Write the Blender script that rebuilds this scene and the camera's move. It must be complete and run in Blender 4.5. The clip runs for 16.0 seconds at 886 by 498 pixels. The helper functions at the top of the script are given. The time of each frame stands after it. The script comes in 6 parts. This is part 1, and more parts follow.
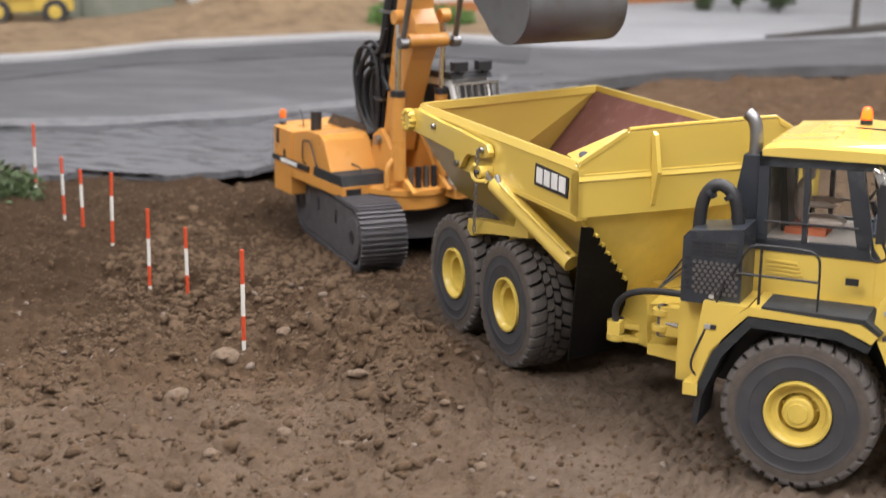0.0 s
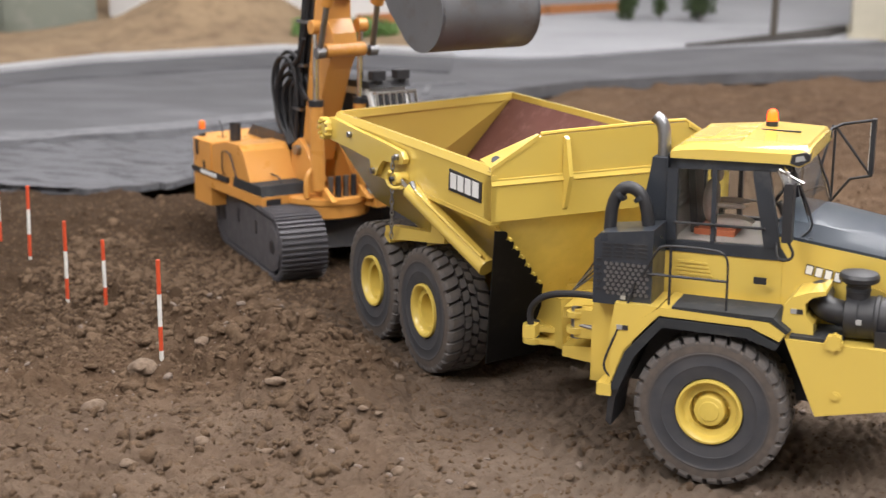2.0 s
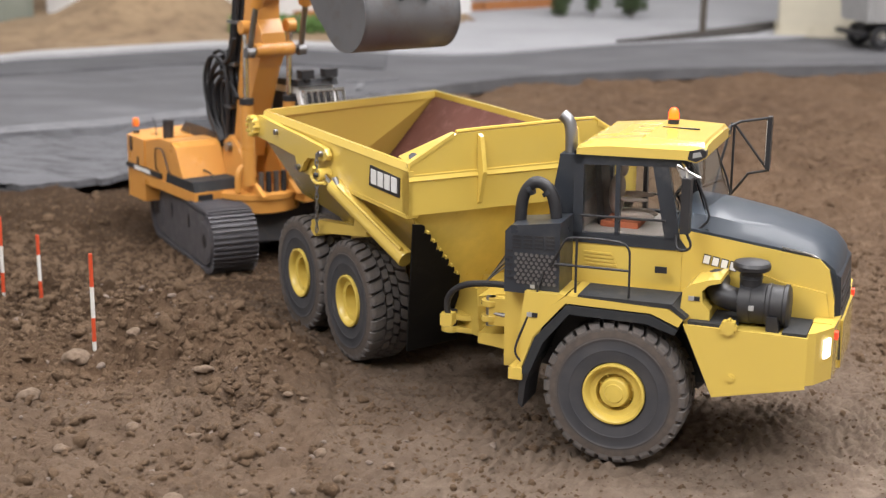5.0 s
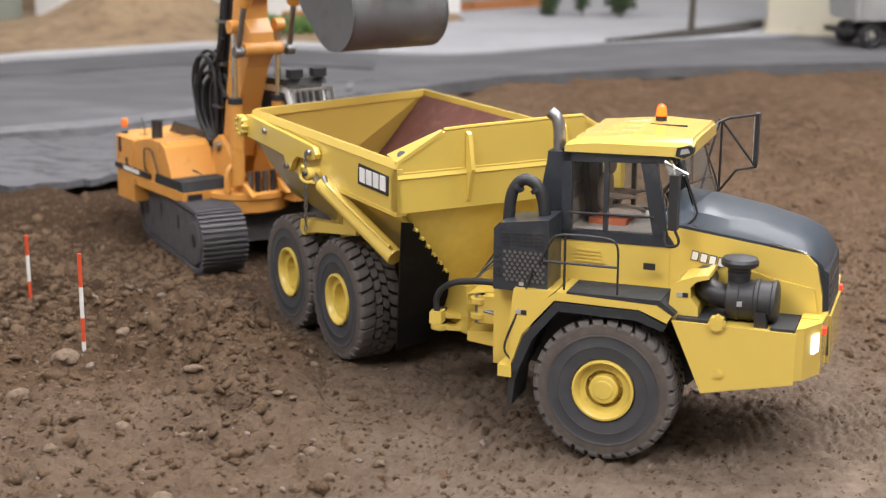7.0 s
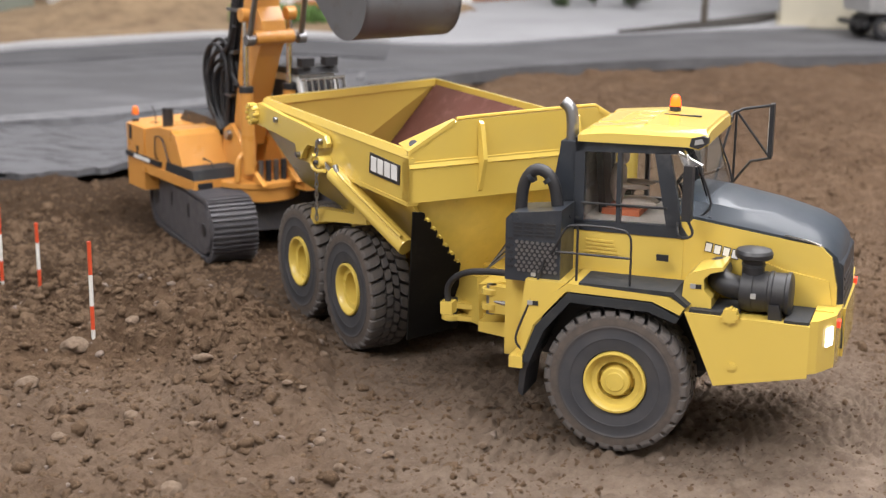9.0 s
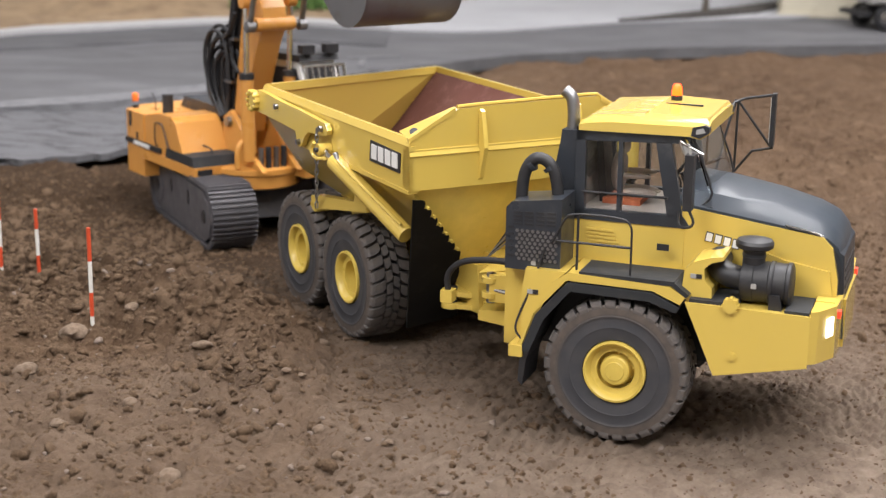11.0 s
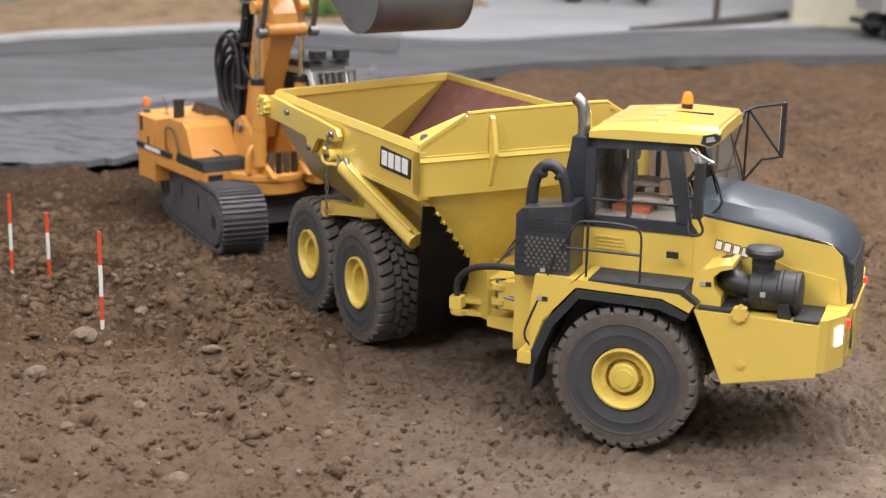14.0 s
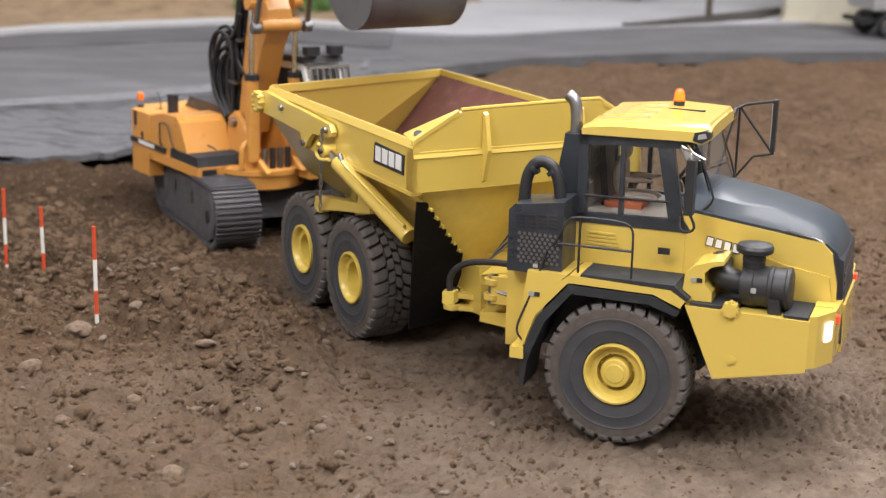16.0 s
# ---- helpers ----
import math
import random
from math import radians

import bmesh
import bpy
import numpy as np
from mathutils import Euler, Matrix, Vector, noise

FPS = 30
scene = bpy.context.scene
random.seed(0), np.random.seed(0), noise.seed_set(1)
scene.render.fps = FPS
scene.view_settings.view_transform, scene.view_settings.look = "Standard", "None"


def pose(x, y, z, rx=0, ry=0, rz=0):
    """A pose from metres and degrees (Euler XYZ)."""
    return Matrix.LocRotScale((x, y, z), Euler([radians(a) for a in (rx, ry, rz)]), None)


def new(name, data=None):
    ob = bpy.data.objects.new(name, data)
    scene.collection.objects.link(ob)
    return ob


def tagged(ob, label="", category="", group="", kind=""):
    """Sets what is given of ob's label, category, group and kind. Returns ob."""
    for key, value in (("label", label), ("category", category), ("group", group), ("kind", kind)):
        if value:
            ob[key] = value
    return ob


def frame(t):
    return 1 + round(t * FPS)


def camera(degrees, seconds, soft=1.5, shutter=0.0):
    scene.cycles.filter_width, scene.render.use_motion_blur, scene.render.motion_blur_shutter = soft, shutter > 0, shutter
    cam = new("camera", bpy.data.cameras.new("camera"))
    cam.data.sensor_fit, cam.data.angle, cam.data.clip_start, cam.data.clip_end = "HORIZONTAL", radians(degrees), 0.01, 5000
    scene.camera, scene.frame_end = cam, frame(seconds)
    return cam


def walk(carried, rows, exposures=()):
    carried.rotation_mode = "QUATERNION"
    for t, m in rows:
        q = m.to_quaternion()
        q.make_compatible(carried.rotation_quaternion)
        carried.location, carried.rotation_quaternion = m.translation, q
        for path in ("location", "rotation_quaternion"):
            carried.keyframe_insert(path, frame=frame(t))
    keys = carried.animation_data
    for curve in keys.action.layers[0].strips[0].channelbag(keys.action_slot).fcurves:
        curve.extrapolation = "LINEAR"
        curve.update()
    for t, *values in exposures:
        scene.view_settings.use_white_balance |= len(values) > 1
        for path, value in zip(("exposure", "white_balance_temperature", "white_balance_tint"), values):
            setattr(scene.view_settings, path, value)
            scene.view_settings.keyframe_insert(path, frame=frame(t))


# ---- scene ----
cam = camera(32.86, 16.0, soft=1.3, shutter=0.5)
cam.data.dof.use_dof = True
cam.data.dof.focus_distance = 1.42
cam.data.dof.aperture_fstop = 8.0
walk(cam, [
    (0, pose(-0.0424, 0.0754, 0.5081, 75.723, -0.610, 4.857)),
    (0.5, pose(-0.0337, 0.0912, 0.5073, 76.647, -1.065, 4.975)),
    (1, pose(-0.0442, 0.0919, 0.4988, 76.506, -0.404, 4.365)),
    (1.5, pose(-0.0376, 0.0887, 0.5012, 75.923, -0.109, 3.012)),
    (2, pose(-0.0254, 0.0674, 0.5036, 76.237, -0.345, 2.145)),
    (2.5, pose(-0.0161, 0.0512, 0.5052, 76.304, -0.412, 1.329)),
    (3, pose(-0.0083, 0.0278, 0.5091, 76.128, -0.419, 0.894)),
    (3.5, pose(-0.0006, 0.0118, 0.5168, 75.934, -0.467, 0.617)),
    (4, pose(-0.0024, -0.0029, 0.5171, 75.993, -0.564, 0.444)),
    (4.5, pose(-0.0022, -0.0015, 0.5183, 75.858, -0.560, 0.340)),
    (5, pose(0.0000, 0.0000, 0.5191, 76.016, -0.548, -0.000)),
    (7.5, pose(0.0021, -0.0021, 0.5162, 76.038, -0.361, -0.422)),
    (8, pose(0.0014, 0.0003, 0.5153, 76.000, -0.528, -0.258)),
    (8.5, pose(0.0011, 0.0048, 0.5139, 75.849, -0.621, -0.051)),
    (9, pose(0.0008, 0.0068, 0.5134, 75.703, -0.599, 0.055)),
    (11.5, pose(-0.0003, 0.0097, 0.5127, 75.213, -1.017, 0.224)),
    (12, pose(-0.0012, 0.0061, 0.5122, 75.366, -1.082, 0.390)),
    (12.5, pose(-0.0008, 0.0025, 0.5124, 75.441, -1.039, 0.458)),
    (13, pose(-0.0010, 0.0033, 0.5145, 75.448, -1.067, 0.443)),
    (13.5, pose(-0.0012, 0.0052, 0.5144, 75.508, -1.307, 0.527)),
    (14, pose(-0.0007, 0.0069, 0.5127, 75.511, -1.208, 0.534)),
    (14.5, pose(-0.0009, 0.0083, 0.5114, 75.392, -1.290, 0.462)),
    (15, pose(-0.0013, 0.0062, 0.5109, 75.232, -1.337, 0.372)),
    (15.5, pose(-0.0019, 0.0002, 0.5126, 75.176, -1.373, 0.294)),
    (16, pose(-0.0015, -0.0018, 0.5154, 75.326, -1.437, 0.290)),
], exposures=[(0.0, 0.0), (16.0, 0.0)])

# ---------------------------------------------------------------- light
world = bpy.data.worlds.new("hall_world")
scene.world = world
world.use_nodes = True
world.node_tree.nodes["Background"].inputs[0].default_value = (0.9, 0.95, 1.0, 1)
world.node_tree.nodes["Background"].inputs[1].default_value = 0.25


def strip_lamp(x, y, z, sx, sy, watts, colour=(1.0, 0.977, 0.990)):
    data = bpy.data.lights.new("hall_lamp", "AREA")
    data.shape, data.size, data.size_y, data.energy, data.color = "RECTANGLE", sx, sy, watts, colour
    lamp = new("hall_lamp", data)
    lamp.matrix_world = pose(x, y, z)
    return lamp


strip_lamp(-1.8, -0.5, 2.62, 1.8, 1.8, 139)
strip_lamp(1.1, -0.6, 2.62, 1.8, 1.6, 96)
strip_lamp(1.6, 2.2, 2.62, 1.8, 1.8, 108)
strip_lamp(-1.2, 2.3, 2.62, 1.0, 1.0, 34)
strip_lamp(0.3, 1.7, 2.62, 0.9, 1.0, 59)
strip_lamp(-1.5, 5.0, 2.62, 0.35, 2.4, 38)
strip_lamp(1.4, 4.8, 2.62, 0.35, 2.4, 44)


# ---------------------------------------------------------------- materials
def nodes_of(name):
    m = bpy.data.materials.new(name)
    m.use_nodes = True
    return m, m.node_tree.nodes, m.node_tree.links, m.node_tree.nodes["Principled BSDF"]


def mix(nt, fac, a, b, blend="MIX"):
    n = nt.nodes.new("ShaderNodeMix")
    n.data_type, n.blend_type = "RGBA", blend
    for sock, v in ((n.inputs[0], fac), (n.inputs[6], a), (n.inputs[7], b)):
        if hasattr(v, "links"):
            nt.links.new(v, sock)
        elif isinstance(v, (int, float)):
            sock.default_value = v
        else:
            sock.default_value = (*v, 1)
    return n.outputs[2]


def tex(nt, scale, detail=4.0, rough=0.55, stretch=None):
    co = nt.nodes.new("ShaderNodeTexCoord")
    n = nt.nodes.new("ShaderNodeTexNoise")
    n.inputs["Scale"].default_value, n.inputs["Detail"].default_value, n.inputs["Roughness"].default_value = scale, detail, rough
    if stretch:
        mp = nt.nodes.new("ShaderNodeMapping")
        mp.inputs["Scale"].default_value = stretch
        nt.links.new(co.outputs["Object"], mp.inputs[0])
        nt.links.new(mp.outputs[0], n.inputs["Vector"])
    else:
        nt.links.new(co.outputs["Object"], n.inputs["Vector"])
    return n.outputs["Fac"]


def ramp(nt, fac, lo, hi, a=0.0, b=1.0):
    n = nt.nodes.new("ShaderNodeMapRange")
    n.inputs[1].default_value, n.inputs[2].default_value, n.inputs[3].default_value, n.inputs[4].default_value = lo, hi, a, b
    nt.links.new(fac, n.inputs[0])
    return n.outputs[0]


def bump(nt, bsdf, fac, strength, dist):
    n = nt.nodes.new("ShaderNodeBump")
    n.inputs["Strength"].default_value, n.inputs["Distance"].default_value = strength, dist
    nt.links.new(fac, n.inputs["Height"])
    nt.links.new(n.outputs[0], bsdf.inputs["Normal"])


def surface(name, colour, rough=0.5, metal=0.0, worn=None, worn_at=(0.55, 0.75), big=14.0, fine=220.0, relief=0.15, dist=0.0006, coat=0.0, stretch=None, detail=4.0, drift=0.86, sheen=0.09, spec=0.5):
    """Paint, rubber, metal: a base colour with a broad drift, worn or dusty patches and a fine grain."""
    m, nodes, links, b = nodes_of(name)
    nt = m.node_tree
    dark = tuple(c * drift for c in colour)
    col = mix(nt, ramp(nt, tex(nt, big, 3.0, stretch=stretch), 0.35, 0.65), dark, colour)
    if worn:
        col = mix(nt, ramp(nt, tex(nt, big * 3.1, 6.0, 0.65, stretch), *worn_at), col, worn)
    links.new(col, b.inputs["Base Color"])
    links.new(ramp(nt, tex(nt, big * 2.3, 5.0), 0.3, 0.7, max(rough - sheen, 0.03), min(rough + sheen, 1.0)), b.inputs["Roughness"])
    b.inputs["Specular IOR Level"].default_value = spec
    b.inputs["Metallic"].default_value = metal
    b.inputs["Coat Weight"].default_value = coat
    b.inputs["Coat Roughness"].default_value = 0.08
    if relief:
        bump(nt, b, tex(nt, fine, detail), relief, dist)
    return m


def glow(name, colour, strength):
    m, nodes, links, b = nodes_of(name)
    b.inputs["Base Color"].default_value = (*colour, 1)
    b.inputs["Emission Color"].default_value = (*colour, 1)
    b.inputs["Emission Strength"].default_value = strength
    return m


def glass(name, colour=(1, 1, 1), rough=0.02):
    m, nodes, links, b = nodes_of(name)
    b.inputs["Base Color"].default_value = (*colour, 1)
    b.inputs["Roughness"].default_value, b.inputs["IOR"].default_value = rough, 1.28
    b.inputs["Transmission Weight"].default_value = 1.0
    return m


YELLOW = surface("yellow_paint", (0.640, 0.462, 0.096), 0.24, worn=(0.61, 0.44, 0.11), worn_at=(0.66, 0.9), big=9, relief=0.012, coat=0.7, drift=0.98, sheen=0.02)
YELLOW_RIM = surface("yellow_rim_paint", (0.66, 0.486, 0.098), 0.36, worn=(0.5, 0.36, 0.09), worn_at=(0.64, 0.85), big=40, relief=0.06)
MAROON = surface("rust_red_primer", (0.128, 0.050, 0.038), 0.7, worn=(0.200, 0.100, 0.080), worn_at=(0.5, 0.75), big=12, relief=0.1, spec=0.3)
ORANGE = surface("orange_paint", (0.62, 0.285, 0.062), 0.34, worn=(0.58, 0.255, 0.06), worn_at=(0.6, 0.8), relief=0.05, coat=0.15, drift=0.94)
GREY_CAB = surface("dark_grey_paint", (0.028, 0.033, 0.042), 0.34, worn=(0.06, 0.062, 0.066), relief=0.05)
HOOD_GREY = surface("hood_grey_paint", (0.034, 0.044, 0.058), 0.45, worn=(0.038, 0.048, 0.062), relief=0.0, coat=0.12, spec=0.35, sheen=0.02)
BLACK = surface("black_plastic", (0.019, 0.019, 0.022), 0.48, worn=(0.036, 0.034, 0.033), relief=0.08)
MAT_BLACK = surface("anti_slip_black", (0.018, 0.02, 0.023), 0.75, worn=(0.05, 0.047, 0.043), relief=0.4, fine=900)
RUBBER = surface("black_tyre_rubber", (0.043, 0.043, 0.047), 0.7, worn=(0.060, 0.056, 0.056), worn_at=(0.5, 0.75), big=30, relief=0.12, fine=500)
TREAD = surface("dusty_tread_rubber", (0.088, 0.079, 0.076), 0.8, worn=(0.122, 0.104, 0.092), worn_at=(0.46, 0.72), big=40, relief=0.25, fine=600)
FLAP = surface("black_rubber_sheet", (0.015, 0.014, 0.013), 0.9, worn=(0.024, 0.022, 0.019), relief=0.1, spec=0.1)
CHROME = surface("bright_steel", (0.75, 0.74, 0.72), 0.16, 1.0, relief=0.02)
STEEL = surface("bare_steel", (0.30, 0.30, 0.31), 0.38, 1.0, worn=(0.16, 0.13, 0.11), relief=0.1)
BUCKET = surface("grey_bucket_steel", (0.145, 0.147, 0.156), 0.42, 0.35, worn=(0.105, 0.090, 0.078), worn_at=(0.52, 0.78), big=12, relief=0.15)
TRACK = surface("dusty_track_steel", (0.092, 0.088, 0.097), 0.60, 0.15, worn=(0.135, 0.118, 0.108), big=30, relief=0.2)
WHITE = surface("white_paint", (0.78, 0.78, 0.77), 0.4, worn=(0.6, 0.6, 0.58), worn_at=(0.62, 0.8), relief=0.04)
RED = surface("red_orange_paint", (0.62, 0.075, 0.025), 0.5, relief=0.08, big=60)
POLE_WHITE = surface("pole_white_paint", (0.72, 0.71, 0.68), 0.55, worn=(0.5, 0.46, 0.4), worn_at=(0.6, 0.85), big=60, relief=0.08)
DOLL = surface("doll_clay", (0.46, 0.38, 0.33), 0.6, relief=0.05)
# cab floor and rear panel, lightened to make up for little light inside
SCREEN = surface("pale_cab_panel", (0.34, 0.30, 0.27), 0.8, worn=(0.40, 0.36, 0.32), big=30, relief=0.2)
SEAT_RED = surface("orange_red_fabric", (0.45, 0.12, 0.05), 0.8, relief=0.2)
GREEN = surface("green_paint", (0.05, 0.32, 0.05), 0.35, relief=0.04)
TIPPER = surface("light_grey_aluminium", (0.42, 0.42, 0.42), 0.42, 0.3, relief=0.1)
CONCRETE = surface("cream_concrete", (0.52, 0.48, 0.38), 0.85, worn=(0.42, 0.38, 0.3), big=5, fine=120, relief=0.3, dist=0.002)
AMBER = glow("amber_beacon", (1.0, 0.040, 0.002), 10.0)
HEADLIGHT = glow("headlight_lens", (1.0, 0.97, 0.9), 1.6)
RED_LAMP = glow("red_lamp_lens", (0.9, 0.06, 0.03), 0.5)
GLASS = glass("cab_glass", (0.88, 0.90, 0.90))


def soil_material():
    m, nodes, links, b = nodes_of("brown_loam")
    nt = m.node_tree
    col = mix(nt, ramp(nt, tex(nt, 2.2, 5.0), 0.35, 0.68), (0.074, 0.0445, 0.026), (0.120, 0.076, 0.046))
    col = mix(nt, ramp(nt, tex(nt, 26.0, 6.0, 0.7), 0.42, 0.7), col, (0.162, 0.106, 0.067))
    # driven lanes: packed, dry and paler
    packed = nt.nodes.new("ShaderNodeAttribute")
    packed.attribute_name = "packed"
    dust = mix(nt, ramp(nt, tex(nt, 14.0, 6.0, 0.65), 0.38, 0.66), (0.118, 0.085, 0.062), (0.178, 0.134, 0.101))
    col = mix(nt, packed.outputs["Fac"], col, dust)
    col = mix(nt, ramp(nt, tex(nt, 310.0, 3.0), 0.64, 0.78), col, (0.058, 0.036, 0.024))
    col = mix(nt, ramp(nt, tex(nt, 620.0, 2.0), 0.69, 0.76), col, (0.20, 0.15, 0.11))
    # darker brown loam round the dug pit
    co = nt.nodes.new("ShaderNodeTexCoord")
    far = nt.nodes.new("ShaderNodeVectorMath")
    far.operation = "DISTANCE"
    far.inputs[1].default_value = (-0.55, 2.25, 0.0)
    links.new(co.outputs["Object"], far.inputs[0])
    wob = nt.nodes.new("ShaderNodeMath")
    wob.operation = "MULTIPLY_ADD"
    wob.inputs[1].default_value = 0.5
    links.new(tex(nt, 6.0, 5.0), wob.inputs[0])
    links.new(far.outputs["Value"], wob.inputs[2])
    dark_loam = ramp(nt, wob.outputs[0], 0.72, 1.12, 0.9, 0.0)
    col = mix(nt, dark_loam, col, (0.046, 0.028, 0.016))
    # near-right lane painted paler than packed dust, to make up for missing light
    bright_from = nt.nodes.new("ShaderNodeVectorMath")
    bright_from.operation = "DISTANCE"
    bright_from.inputs[1].default_value = (0.40, 1.16, 0.0)
    links.new(co.outputs["Object"], bright_from.inputs[0])
    rim = nt.nodes.new("ShaderNodeMath")
    rim.operation = "MULTIPLY_ADD"
    rim.inputs[1].default_value = 0.30
    links.new(tex(nt, 7.0, 6.0, 0.65), rim.inputs[0])
    links.new(bright_from.outputs["Value"], rim.inputs[2])
    pale = mix(nt, ramp(nt, tex(nt, 40.0, 6.0, 0.7), 0.38, 0.66), (0.160, 0.119, 0.090), (0.262, 0.205, 0.160))
    col = mix(nt, ramp(nt, rim.outputs[0], 0.30, 0.66, 0.9, 0.0), col, pale)
    links.new(col, b.inputs["Base Color"])
    b.inputs["Roughness"].default_value = 0.95
    b.inputs["Specular IOR Level"].default_value = 0.15
    bump(nt, b, tex(nt, 240.0, 8.0, 0.75), 1.0, 0.0042)
    return m


def clod_material():
    m, nodes, links, b = nodes_of("dry_clod")
    nt = m.node_tree
    geo = nt.nodes.new("ShaderNodeNewGeometry")
    col = mix(nt, geo.outputs["Random Per Island"], (0.098, 0.063, 0.039), (0.144, 0.096, 0.061))
    col = mix(nt, ramp(nt, tex(nt, 300.0, 4.0), 0.5, 0.72), col, (0.172, 0.114, 0.072))
    links.new(col, b.inputs["Base Color"])
    b.inputs["Roughness"].default_value = 0.95
    b.inputs["Specular IOR Level"].default_value = 0.15
    bump(nt, b, tex(nt, 300.0, 8.0, 0.8), 1.0, 0.0036)
    return m


def tyre_material():
    """Black rubber whose outer wall carries brown dust thrown up by driving."""
    m, nodes, links, b = nodes_of("dust_ringed_tyre")
    nt = m.node_tree
    co = nt.nodes.new("ShaderNodeTexCoord")
    sep = nt.nodes.new("ShaderNodeSeparateXYZ")
    links.new(co.outputs["Object"], sep.inputs[0])
    flat = nt.nodes.new("ShaderNodeCombineXYZ")
    links.new(sep.outputs["X"], flat.inputs["X"])
    links.new(sep.outputs["Z"], flat.inputs["Z"])
    far = nt.nodes.new("ShaderNodeVectorMath")
    far.operation = "LENGTH"
    links.new(flat.outputs[0], far.inputs[0])
    # dust stops short of the tread floor: shade between lugs kept as dark colour
    away = nt.nodes.new("ShaderNodeMath")
    away.operation = "ABSOLUTE"
    links.new(sep.outputs["Y"], away.inputs[0])
    ring = nt.nodes.new("ShaderNodeMath")
    ring.operation = "MULTIPLY"
    links.new(ramp(nt, far.outputs["Value"], 0.0485, 0.0535), ring.inputs[0])
    links.new(ramp(nt, away.outputs[0], 0.0185, 0.0225), ring.inputs[1])
    col = mix(nt, ramp(nt, tex(nt, 45.0, 5.0), 0.4, 0.7), (0.044, 0.045, 0.051), (0.060, 0.058, 0.061))
    dust = mix(nt, ramp(nt, tex(nt, 120.0, 5.0), 0.4, 0.7), (0.078, 0.064, 0.056), (0.110, 0.089, 0.075))
    links.new(mix(nt, ring.outputs[0], col, dust), b.inputs["Base Color"])
    b.inputs["Roughness"].default_value = 0.62
    b.inputs["Specular IOR Level"].default_value = 0.35
    bump(nt, b, tex(nt, 600.0, 4.0), 0.15, 0.0005)
    return m


TYRE = tyre_material()
SOIL = soil_material()
CLOD = clod_material()
STONE = surface("pale_stone", (0.150, 0.106, 0.072), 0.9, worn=(0.092, 0.060, 0.038), worn_at=(0.42, 0.62), big=60, relief=0.6, dist=0.001)
ASPHALT_DARK = surface("dark_asphalt", (0.080, 0.080, 0.088), 0.9, worn=(0.108, 0.108, 0.117), worn_at=(0.45, 0.7), big=3.0, fine=300, relief=0.3, stretch=(0.5, 1.4, 1))
PEBBLE = surface("pale_pebble", (0.190, 0.148, 0.120), 0.9, worn=(0.125, 0.090, 0.070), worn_at=(0.42, 0.62), big=60, relief=0.4, dist=0.0008)
ASPHALT = surface("grey_asphalt", (0.092, 0.092, 0.099), 0.9, worn=(0.128, 0.128, 0.138), worn_at=(0.45, 0.7), big=2.2, fine=300, relief=0.3, stretch=(0.5, 1.4, 1))
BANK = surface("grey_layered_plaster", (0.108, 0.108, 0.117), 0.95, worn=(0.046, 0.045, 0.049), worn_at=(0.52, 0.62), big=6, fine=70, relief=1.0, dist=0.004, stretch=(0.5, 3.4, 4))
PAVING = surface("pale_grey_paving", (0.36, 0.365, 0.385), 0.9, worn=(0.30, 0.30, 0.315), big=2.5, relief=0.2, dist=0.001)
KERB = surface("pale_kerb_stone", (0.42, 0.42, 0.43), 0.9, worn=(0.33, 0.33, 0.34), big=8, relief=0.2)
EDGING = surface("grey_edging_stone", (0.155, 0.156, 0.166), 0.9, worn=(0.105, 0.105, 0.113), worn_at=(0.48, 0.66), big=9, relief=0.3)
# planting bed colour; the shade lying on the bed is put into its dark grey
BED_SHADE = surface("shaded_bed_grey", (0.050, 0.044, 0.040), 0.9, worn=(0.09, 0.075, 0.062), big=30, relief=0.5, dist=0.002)
SAND = surface("tan_sand", (0.29, 0.205, 0.122), 0.95, worn=(0.17, 0.112, 0.066), worn_at=(0.42, 0.66), big=4, fine=90, relief=0.6, dist=0.004)
LEAF = surface("green_foliage", (0.10, 0.19, 0.045), 0.7, worn=(0.06, 0.12, 0.03), big=40, relief=0.0)
DARK_LEAF = surface("dark_foliage", (0.055, 0.085, 0.03), 0.7, worn=(0.035, 0.05, 0.02), big=40, relief=0.0)
BARK = surface("grey_bark", (0.10, 0.085, 0.07), 0.9, relief=0.5)
WALL_PAINT = surface("hall_wall_paint", (0.74, 0.73, 0.72), 0.8, big=0.8, fine=40, relief=0.1)
CEILING_PAINT = surface("hall_ceiling_paint", (0.68, 0.68, 0.68), 0.85, big=0.8, fine=40, relief=0.1)
BOARD = surface("grey_green_board", (0.23, 0.25, 0.21), 0.8, worn=(0.3, 0.3, 0.26), big=3, relief=0.1)
TIMBER = surface("orange_brown_timber", (0.42, 0.17, 0.06), 0.7, worn=(0.3, 0.12, 0.05), big=10, relief=0.3)


